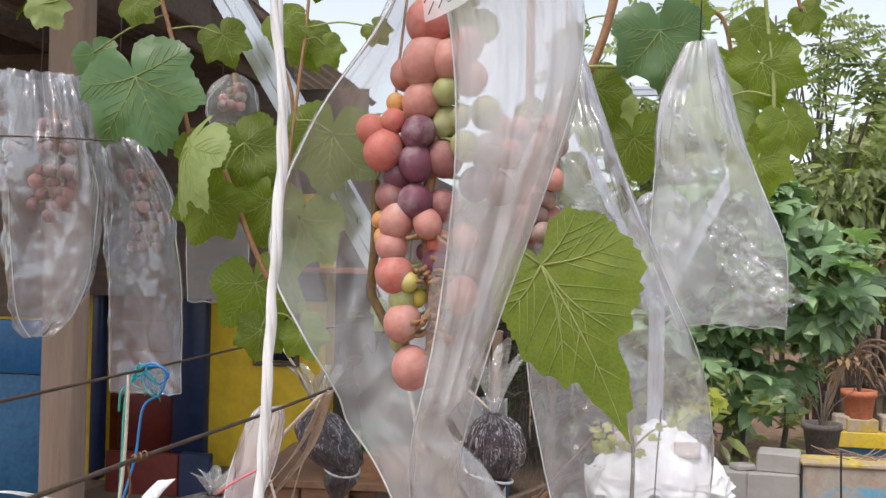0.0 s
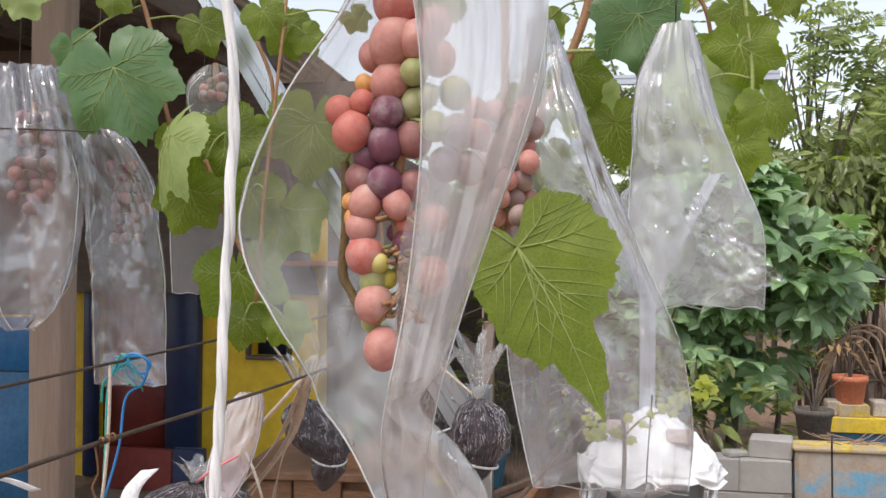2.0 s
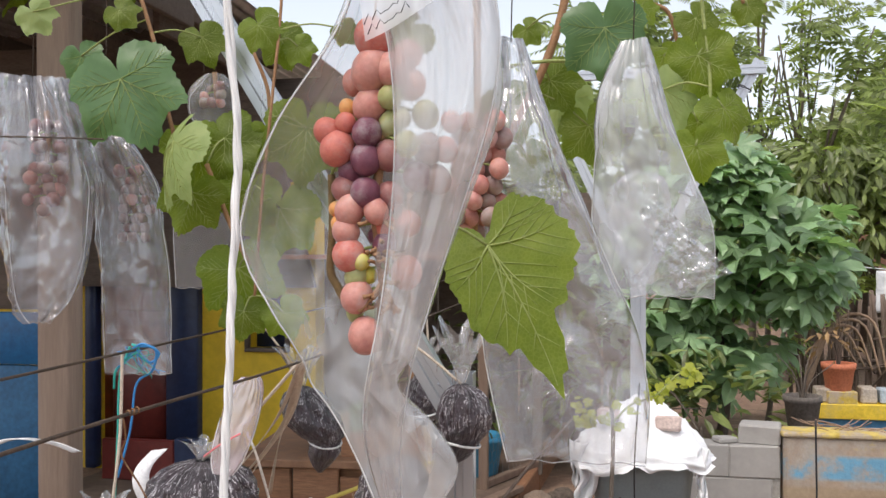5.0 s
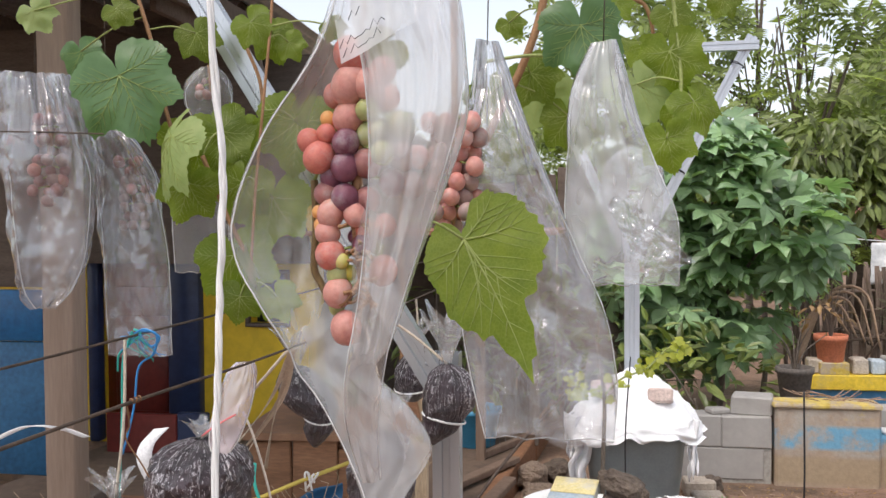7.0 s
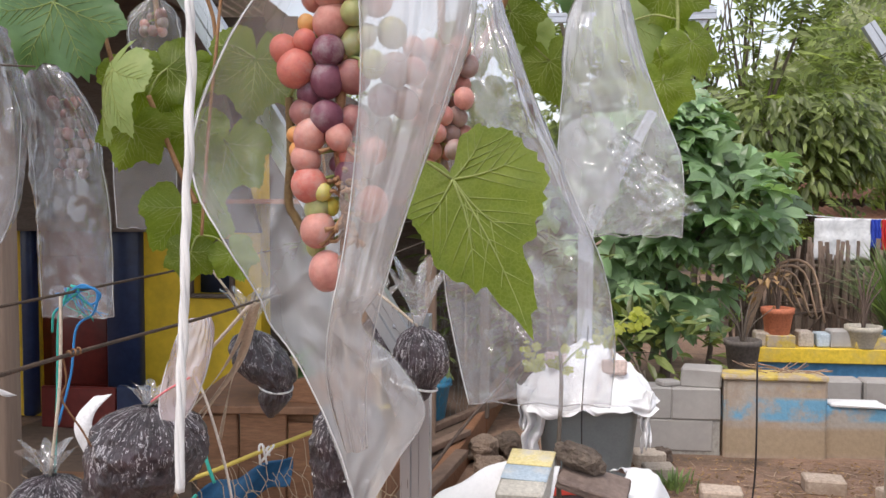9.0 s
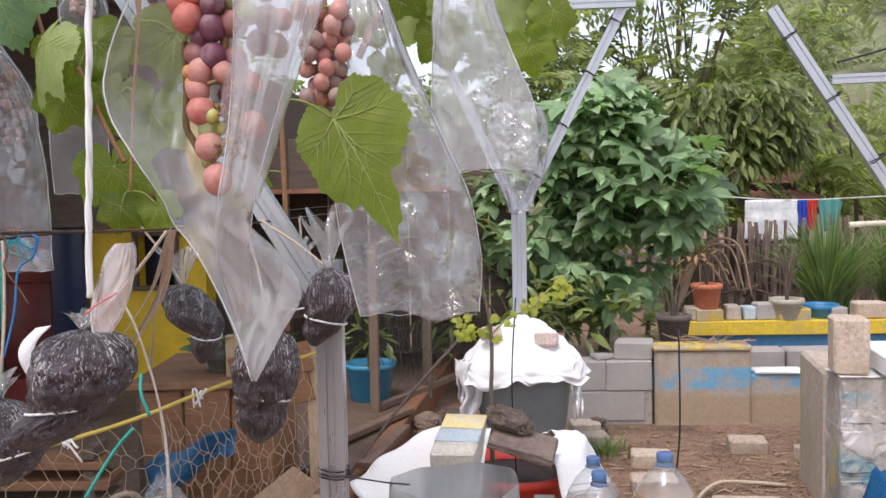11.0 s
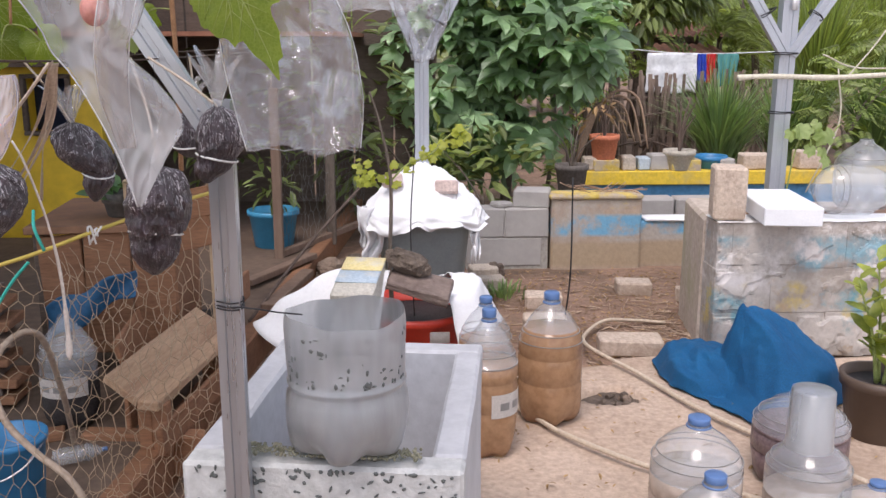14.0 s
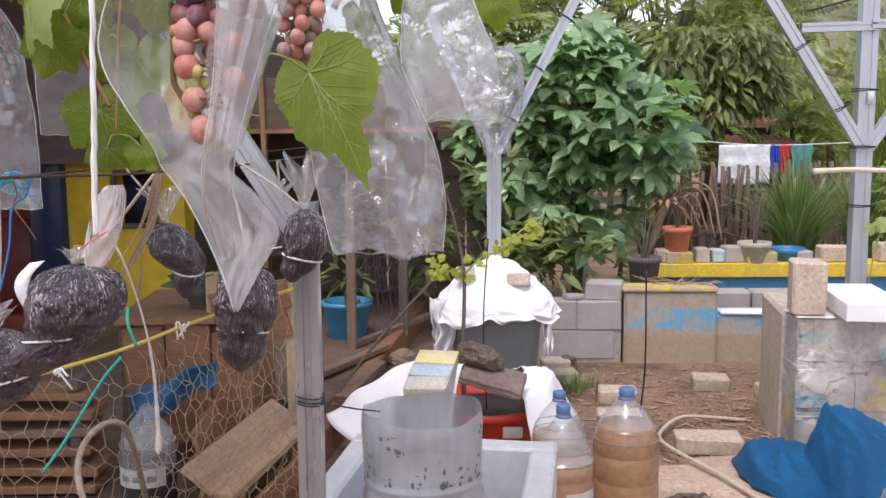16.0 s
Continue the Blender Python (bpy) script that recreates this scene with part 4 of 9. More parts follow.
def hill(u, v):
    x = -60 + 140 * u
    y = 24 + 60 * v
    slope = min(1.0, max(0.0, (x / y - 0.15) / 0.22))
    h = (2.5 + 19 * slope) * v ** 0.8 + 2.2 * n3(x * 0.06, y * 0.06, 2) * v + 0.8 * n3(x * 0.3, y * 0.3, 5) * v
    return Vector((x, y, h - 0.3))


sheet(bm, hill, 120, 50)
hill_ob = tagged(part("backdrop_hill", bm, M["hill"]), "far hillside with scrub and bare patches", "hill", kind="structure")


def palm_leaf(lobes=5, wide=0.2):
    """A hand-shaped leaf: vertices and faces, stalk at the origin, middle lobe along y."""
    vs, fs = [(0, 0, 0)], []
    for i in range(lobes):
        a = radians((i - (lobes - 1) / 2) * 46)
        L = 1.0 - 0.12 * abs(i - (lobes - 1) / 2)
        d, s = Vector((math.sin(a), math.cos(a), 0)), Vector((math.cos(a), -math.sin(a), 0))
        k = len(vs)
        for f, w, z in ((0.25, -0.1, 0.0), (0.25, 0, -0.015), (0.25, 0.1, 0.0), (0.56, -wide, 0.03), (0.56, 0, -0.03), (0.56, wide, 0.03), (0.82, -wide * 0.78, 0.0), (0.82, 0, -0.08), (0.82, wide * 0.78, 0.0), (1.0, 0, -0.17)):
            p = d * (f * L) + s * w
            vs.append((p.x, p.y, z))
        fs += [(0, k, k + 1), (0, k + 1, k + 2), (k, k + 3, k + 4, k + 1), (k + 1, k + 4, k + 5, k + 2), (k + 3, k + 6, k + 7, k + 4), (k + 4, k + 7, k + 8, k + 5), (k + 6, k + 9, k + 7), (k + 7, k + 9, k + 8)]
    return vs, fs


LANCE = ([(0, 0, 0), (-0.16, 0.35, 0.04), (0, 0.4, -0.02), (0.16, 0.35, 0.04), (-0.12, 0.7, 0.0), (0, 0.72, -0.06), (0.12, 0.7, 0.0), (0, 1.0, -0.14)],
         [(0, 1, 2), (0, 2, 3), (1, 4, 5, 2), (2, 5, 6, 3), (4, 7, 5), (5, 7, 6)])


def crown_places(rnd, clumps, per, size, droop=0.35, face=0.25):
    """Poses of leaves over clumps (x, y, z, rx, ry, rz): they sit at the outside and hang outwards."""
    out = []
    for cx, cy, cz, rx, ry, rz in clumps:
        for _ in range(per):
            d = Vector((rnd.gauss(0, 1), rnd.gauss(0, 1), rnd.gauss(0, 1))).normalized()
            k = rnd.uniform(0.55, 1.05)
            p = Vector((cx + d.x * rx * k, cy + d.y * ry * k, cz + d.z * rz * k))
            along = Vector((d.x + rnd.uniform(-0.6, 0.6), d.y + rnd.uniform(-0.6, 0.6), d.z * 0.4 - droop + rnd.uniform(-0.4, 0.4)))
            out.append(aim(p, along, (d.x * 0.5 + rnd.uniform(-0.55, 0.55), d.y * 0.5 - face + rnd.uniform(-0.45, 0.45), 1.0), size * rnd.uniform(0.6, 1.25)))
    return out


def limbs(root, base, ends, r, seed, mat="bark"):
    rnd = random.Random(seed)
    for e in ends:
        b, e = Vector(base), Vector(e)
        m1 = b.lerp(e, 0.4) + Vector((rnd.uniform(-0.1, 0.1), rnd.uniform(-0.1, 0.1), 0.1)) * (e - b).length * 0.4
        bm = bmesh.new()
        pts = glide([b, m1, e], 12)
        tube(bm, pts, [r * (1 - 0.75 * k / 11) for k in range(12)], 8)
        part("limb", bm, M[mat], root)


def tree(label, base, trunk_top, r, clumps, per, size, form, mat, seed, name="tree", droop=0.35, branches=True, face=0.25):
    root = thing(name, label, "tree" if name == "tree" else "shrub", base)
    b = Vector(base)
    rnd = random.Random(seed)
    bm = bmesh.new()
    t = Vector(trunk_top) - b
    tube(bm, glide([(0, 0, -0.05), t * 0.5 + Vector((0.06 * r * 20, 0, 0)), t], 14), [r * (1 - 0.5 * k / 13) for k in range(14)], 10)
    part("trunk", bm, M["bark"], root)
    loc = [(x - b.x, y - b.y, z - b.z, rx, ry, rz) for x, y, z, rx, ry, rz in clumps]
    if branches:
        limbs(root, t * 0.85, [c[:3] for c in loc], r * 0.5, seed)
    scatter("crown", form[0], form[1], crown_places(rnd, loc, per, size, droop, face), M[mat], root)
    return root


# the broad-leaved shrub behind the yard
tree("dense shrub with large hand-shaped dark green leaves", (0.62, 5.6, 0), (0.6, 5.6, 0.7), 0.035,
     [(0.55, 5.5, 1.25, 0.42, 0.3, 0.34), (0.9, 5.3, 1.08, 0.38, 0.3, 0.34), (0.3, 5.5, 0.95, 0.42, 0.3, 0.4), (0.66, 5.5, 0.72, 0.38, 0.28, 0.32), (0.4, 5.65, 0.5, 0.38, 0.26, 0.3), (0.62, 5.5, 1.52, 0.25, 0.2, 0.2)],
     95, 0.18, palm_leaf(5, 0.2), "shrub", 11, "shrub", 0.25, True, 0.5)
# the darker leaf colour here carries the shade under the shrub
tree("undergrowth in a dark leaf colour for the shade beneath the shrub", (0.1, 5.0, 0), (0.1, 5.0, 0.3), 0.015,
     [(0.0, 5.2, 0.5, 0.5, 0.25, 0.4), (0.5, 5.0, 0.3, 0.45, 0.2, 0.22), (-0.35, 5.3, 0.8, 0.4, 0.3, 0.5)], 130, 0.13, LANCE, "glossy", 12, "shrub", 0.1)
tree("croton with broad yellow and green leaves", (0.42, 4.75, 0), (0.42, 4.75, 0.25), 0.012,
     [(0.3, 4.85, 0.4, 0.14, 0.08, 0.14), (0.2, 4.85, 0.5, 0.1, 0.08, 0.16)], 18, 0.12, LANCE, "bushy", 13, "shrub", -0.3)

# taller trees behind, sky between the leaves
SPRIG = ([], [])
for i in range(5):
    for s in (-1, 1):
        k = len(SPRIG[0])
        y0 = 0.2 + 0.18 * i
        SPRIG[0].extend([(0, y0, 0), (s * 0.2, y0 - 0.02, 0.02), (s * 0.44, y0 + 0.14, -0.07), (s * 0.18, y0 + 0.15, 0)])
        SPRIG[1].append((k, k + 1, k + 2, k + 3))
k = len(SPRIG[0])
SPRIG[0].extend([(0, 0, 0), (0.012, 0.5, 0), (0, 1.1, -0.08), (-0.012, 0.5, 0)])
SPRIG[1].append((k, k + 1, k + 2, k + 3))
tree("leafy tree with thin dark trunks", (1.75, 8.6, 0), (1.8, 8.6, 1.9), 0.05,
     [(1.5, 8.4, 1.75, 0.6, 0.5, 0.4), (2.1, 8.3, 1.7, 0.6, 0.5, 0.45), (1.0, 8.6, 2.0, 0.5, 0.5, 0.45), (1.95, 8.5, 2.4, 0.6, 0.5, 0.3), (2.6, 8.6, 1.95, 0.45, 0.5, 0.4), (1.5, 8.6, 3.0, 0.7, 0.5, 0.35), (2.3, 8.6, 3.05, 0.6, 0.5, 0.35), (0.7, 8.8, 2.6, 0.5, 0.4, 0.4), (2.0, 8.2, 1.15, 0.5, 0.4, 0.3)],
     62, 0.25, SPRIG, "tree", 21, face=1.0)
for x, y, top, r, lean in ((1.32, 8.9, 3.4, 0.035, 0.12), (1.5, 9.1, 3.5, 0.028, -0.1), (1.62, 8.8, 3.3, 0.022, 0.2), (1.78, 9.2, 3.5, 0.03, 0.05), (1.95, 9.0, 3.2, 0.02, -0.15)):
    t = thing("tree", "thin bare dark tree stem against the sky", "tree", (x, y, 0), "thin tree stems")
    bm = bmesh.new()
    tube(bm, glide([(0, 0, -0.05), (lean * 0.2, 0, top * 0.4), (lean * 0.6, 0.03, top * 0.7), (lean, 0, top)], 14), [r * (1 - 0.05 * k) for k in range(14)], 8)
    part("trunk", bm, M["bark"], t)
    for s in (-1, 1):
        bm = bmesh.new()
        tube(bm, glide([(lean * 0.35, 0, top * 0.55), (lean * 0.4 + 0.12 * s, 0.02, top * 0.68), (lean * 0.4 + 0.2 * s, 0, top * 0.85)], 8), [r * 0.45 * (1 - 0.08 * k) for k in range(8)], 6)
        part("limb", bm, M["bark"], t)
tree("tall tree with light crown against the sky", (0.2, 10.0, 0), (0.2, 10.0, 2.6), 0.09,
     [(0.0, 10, 3.2, 0.8, 0.6, 0.5), (0.8, 10, 3.5, 0.6, 0.6, 0.4), (0.4, 10, 2.5, 0.6, 0.5, 0.4), (0.0, 10, 2.0, 0.7, 0.5, 0.5), (0.7, 10, 1.7, 0.5, 0.5, 0.5)], 105, 0.26, SPRIG, "tree", 22, face=1.0)
tree("yellow-green tree beyond the fence", (3.6, 9.5, 0), (3.6, 9.5, 1.2), 0.06,
     [(3.5, 9.3, 1.5, 0.5, 0.5, 0.35), (4.3, 9.4, 1.3, 0.6, 0.5, 0.4), (3.0, 9.6, 2.6, 0.45, 0.5, 0.3)], 110, 0.24, SPRIG, "bushy", 23, face=1.0)
tree("distant green tree on the slope", (2.9, 14, 0), (2.9, 14, 1.4), 0.1,
     [(2.6, 14, 1.6, 1.1, 0.8, 0.6), (4.2, 14, 1.3, 1.0, 0.8, 0.6), (1.0, 14, 1.7, 1.1, 0.8, 0.7), (-0.6, 14, 1.6, 1.2, 0.8, 0.8), (5.6, 13.8, 1.1, 1.0, 0.6, 0.6)], 230, 0.36, SPRIG, "bushy", 24, face=1.0)
tree("tree behind the house roof", (-2.0, 11, 0), (-2.0, 11, 1.6), 0.1,
     [(-1.0, 11, 1.9, 0.7, 0.6, 0.5), (-3.0, 11, 2.2, 0.7, 0.6, 0.5), (-1.8, 11, 1.6, 0.8, 0.5, 0.5)], 200, 0.28, SPRIG, "tree", 25)
tree("dark glossy tree hanging over the washing line", (1.75, 8.0, 0), (1.85, 8.0, 1.2), 0.04,
     [(1.55, 7.9, 1.35, 0.4, 0.3, 0.3), (2.05, 7.9, 1.4, 0.4, 0.3, 0.32), (2.4, 7.95, 1.5, 0.28, 0.3, 0.2), (1.35, 7.8, 1.1, 0.25, 0.25, 0.22), (1.75, 7.9, 1.75, 0.45, 0.3, 0.25), (2.25, 7.9, 1.75, 0.35, 0.3, 0.22)], 330, 0.15, LANCE, "glossy", 28, "tree", 0.75, True, 0.9)
tree("weedy bush beside the steel post", (2.75, 5.6, 0), (2.75, 5.6, 0.5), 0.02,
     [(2.7, 5.6, 0.6, 0.3, 0.3, 0.4), (3.1, 5.6, 0.9, 0.4, 0.3, 0.5), (3.5, 6.0, 1.1, 0.5, 0.3, 0.6)], 90, 0.12, SPRIG, "bushy", 26, "shrub")
tree("low bush along the stick fence", (1.0, 6.3, 0), (1.0, 6.3, 0.4), 0.02,
     [(0.95, 6.4, 0.6, 0.35, 0.3, 0.4), (1.25, 6.3, 0.95, 0.25, 0.2, 0.25)], 90, 0.12, SPRIG, "tree", 27, "shrub")


def grass_clump(label, at, n, h, spread, mat, seed, wide=1.0):
    rnd = random.Random(seed)
    vs, fs = [], []
    for _ in range(n):
        a, lean = rnd.uniform(0, 2 * math.pi), rnd.uniform(0.05, 1.0) * spread
        b = Vector((math.cos(a), math.sin(a), 0))
        s = Vector((-b.y, b.x, 0)) * rnd.uniform(0.004, 0.008) * wide
        o = b * rnd.uniform(0, 0.1)
        hh = h * rnd.uniform(0.6, 1.1)
        k = len(vs)
        for j in range(6):
            t = j / 5
            p = o + b * lean * t ** 1.8 + Vector((0, 0, hh * (t - 0.32 * t ** 3 * lean / spread)))
            w = (1 - t) ** 0.6 if j < 5 else 0.05
            vs += [tuple(p - s * w), tuple(p + s * w)]
            if j:
                fs.append((k + 2 * j - 2, k + 2 * j - 1, k + 2 * j + 1, k + 2 * j))
    ob = raw("grass_clump", vs, fs, M[mat])
    ob.location = at
    return tagged(ob, label, "grass", kind="stuff")


rnd = random.Random(66)
pl = []
for _ in range(2600):
    u, v = rnd.random(), rnd.random() ** 0.8
    p = hill(0.42 + 0.4 * u, v)
    pl.append(aim(p + Vector((0, 0, rnd.uniform(0.0, 0.9))), (rnd.uniform(-1, 1), rnd.uniform(-0.6, 0.4), rnd.uniform(-0.2, 0.8)), (rnd.uniform(-0.6, 0.6), -1.0, rnd.uniform(0.2, 1.0)), rnd.uniform(0.8, 2.2)))
tagged(scatter("hillside_scrub", *SPRIG, pl, M["scrub"]), "scrub and small trees growing on the far slope", "scrub", kind="stuff")

grass_clump("tall dark green lemongrass clump behind the wall", (2.0, 5.7, 0.2), 460, 0.74, 0.55, "grass", 31, 1.3)
grass_clump("second lemongrass clump by the steel post", (2.5, 5.9, 0.2), 340, 0.72, 0.5, "grass", 32, 1.3)
grass_clump("tall yellow-green grass on the slope", (3.4, 7.5, 0.2), 620, 1.5, 0.8, "bushy", 33, 2.0)
grass_clump("tall pale grass further off", (3.9, 8.6, 0.3), 560, 1.4, 0.6, "bushy", 34, 2.2)
grass_clump("dense reeds beyond the steel post", (4.3, 8.2, 0.3), 600, 1.6, 0.9, "bushy", 35, 2.2)
grass_clump("lush green weeds along the wall", (3.1, 5.9, 0.2), 420, 0.8, 0.5, "grass", 36, 1.4)

# fence of upright sticks
fence = thing("stick_fence", "old fence of grey upright sticks tied to a rail", "fence", (1.2, 6.5, 0))
rnd = random.Random(41)
for i in range(58):
    bm = bmesh.new()
    x, h = i * 0.0245 + rnd.uniform(-0.012, 0.012), rnd.uniform(0.62, 0.86)
    tube(bm, glide([(x, 0, 0), (x + rnd.uniform(-0.02, 0.02), rnd.uniform(-0.01, 0.01), h * 0.5), (x + rnd.uniform(-0.05, 0.05), 0, h)], 7), [rnd.uniform(0.009, 0.017)] * 7, 6)
    part("stick", bm, M["fencewood"], fence)
for i in range(16):
    bm = bmesh.new()
    x, z = rnd.uniform(-0.1, 1.3), rnd.uniform(0.1, 0.6)
    tube(bm, glide([(x, -0.03, z), (x + rnd.uniform(-0.15, 0.15), -0.05, z + rnd.uniform(0.0, 0.12)), (x + rnd.uniform(-0.4, 0.4), -0.03, z + rnd.uniform(-0.1, 0.25))], 7), rnd.uniform(0.004, 0.009), 6)
    part("loose_stick", bm, M["fencewood"], fence)
for z in (0.35, 0.62):
    bm = bmesh.new()
    tube(bm, glide([(-0.1, 0.02, z), (0.6, 0.025, z + 0.03), (1.5, 0.02, z - 0.02)], 14), 0.014, 7)
    part("rail", bm, M["fencewood"], fence)


# washing on a line
def cloth(name, label, x0, x1, z0, z1, y, mat, seed):
    bm = bmesh.new()
    sheet(bm, lambda u, v: Vector((x0 + (x1 - x0) * u + 0.01 * n3(v * 3, u, seed), y + 0.02 * math.sin(u * 16 + seed) * (0.2 + v) + 0.01 * n3(u * 5, v * 5, seed), z1 - (z1 - z0) * v * (1 + 0.12 * n3(u * 3, 1, seed)))), 26, 16)
    ob = part(name, bm, M[mat])
    so = ob.modifiers.new("thick", "SOLIDIFY")
    so.thickness = 0.004
    return tagged(ob, label, "laundry", "laundry on the line")


rope("clothes_line", "thin white clothes line", "line", [(1.6, 7.0, 1.0), (2.2, 7.0, 0.955), (2.9, 7.0, 0.97)], 0.004, "twine", 30, 6)
cloth("shirt", "white shirt with dark specks hung on the line", 1.86, 2.24, 0.66, 0.96, 7.0, "white", 1.0)
cloth("towel", "blue towel hung on the line", 2.25, 2.31, 0.75, 0.955, 7.0, "bluecloth", 2.0)
cloth("towel", "red cloth hung on the line", 2.32, 2.38, 0.74, 0.955, 7.0, "redcloth", 3.0)
cloth("towel", "teal striped cloth hung on the line", 2.4, 2.56, 0.72, 0.955, 7.0, "tealcloth", 4.0)

# neighbours' rusty sheds
for x, y, w, z, d in ((2.85, 9.2, 0.75, 0.86, 0.9), (3.0, 10.2, 0.9, 1.1, 0.9)):
    s = thing("shed", "low shed with a rusty iron roof", "shed", (x, y, 0))
    bm = bmesh.new()
    sheet(bm, lambda u, v: Vector((-w / 2 + u * w, -d / 2 + v * d, z + v * 0.16 + 0.01 * math.sin(u * w * 2 * math.pi / 0.076))), 160, 3)
    part("roof", bm, M["rust"], s)
    for px in (-w * 0.42, w * 0.42):
        for py in (-d * 0.4, d * 0.4):
            bm = bmesh.new()
            tube(bm, [(px, py, -0.05), (px, py, z + 0.1 + (py / d) * 0.2)], 0.03, 7)
            part("shed_post", bm, M["darkwood"], s)
    part("back_wall", boxes(((0, d * 0.42, z * 0.5), (w * 0.9, 0.03, z)), bev=0), M["darkwood"], s)


# ---- the yard ----
# white cement basin
tub = thing("basin", "white-painted cement wash basin, speckled where chipped", "basin", (-0.325, 1.29, 0), turn=-7.4)
W, L, H, t = 0.425, 0.58, 0.44, 0.052
for nm, c, s in (("front_wall", (W / 2, t / 2, H / 2 - 0.01), (W, t, H + 0.01)), ("rear_wall", (W / 2, L - t / 2, H / 2 - 0.01), (W, t, H + 0.01)),
                 ("side_wall", (t / 2, L / 2, H / 2 - 0.01), (t, L - 2 * t - 0.002, H + 0.01)), ("side_wall", (W - t / 2, L / 2, H / 2 - 0.01), (t, L - 2 * t - 0.002, H + 0.01)), ("floor_slab", (W / 2, L / 2, 0.05), (W - 2 * t - 0.002, L - 2 * t - 0.002, 0.1))):
    bm = bmesh.new()
    box(bm, c, s, 0.006)
    bmesh.ops.subdivide_edges(bm, edges=bm.edges[:], cuts=3, use_grid_fill=True)
    for v in bm.verts:
        v.co += Vector((n3(v.co.x * 25, v.co.y * 25, v.co.z * 25), n3(v.co.y * 25, v.co.z * 25, 3), n3(v.co.z * 25, v.co.x * 25, 7))) * 0.0022
    part(nm, bm, M["basinspeck"] if nm == "front_wall" else M["basin"], tub, smooth=False)
bm = bmesh.new()
rnd = random.Random(2)
for i in range(520):
    x, y = rnd.uniform(0.08, 0.36), min(t - 0.002, max(0.012, rnd.gauss(0.032, 0.012)))
    bmesh.ops.create_icosphere(bm, subdivisions=1, radius=rnd.uniform(0.0012, 0.0035), matrix=Matrix.Translation((x, y, H + 0.0055)))
ob = part("crumb", bm, M["moss"], tub, "loose crumbs of moss and grit")
ob["kind"] = "stuff"
bm = bmesh.new()
for i in range(170):
    q = rnd.random()
    x, z = rnd.uniform(0.01, W - 0.01), H - 0.012 - 0.2 * q * q
    m = Matrix.Translation((x, -0.0005, z)) @ Euler((0, rnd.uniform(0, 3), 0)).to_matrix().to_4x4() @ Matrix.Diagonal((rnd.uniform(0.002, 0.007), 0.0012, rnd.uniform(0.0015, 0.004), 1))
    bmesh.ops.create_icosphere(bm, subdivisions=1, radius=1.0, matrix=m)
ob = part("chip", bm, M["flakegrey"], tub, "dark chips in the white paint")
ob["kind"] = "stuff"
bm = bmesh.new()
sheet(bm, lambda u, v: Vector((W * 0.5 - 0.03 + u * (W / 2 - t + 0.028), L - t - 0.003, 0.11 + 0.11 * v * (0.85 + 0.2 * n3(u * 4, 0, 1)))), 12, 6)
part("damp_stain", bm, M["dampgrey"], tub, "grey tide mark inside the basin")


# ---- bottles ----
def petal(a, z, h):
    """The five-footed base of a moulded bottle."""
    k = max(0.0, 1 - z / (0.16 * h))
    return 1 - 0.3 * k * (0.5 + 0.5 * math.cos(5 * a))


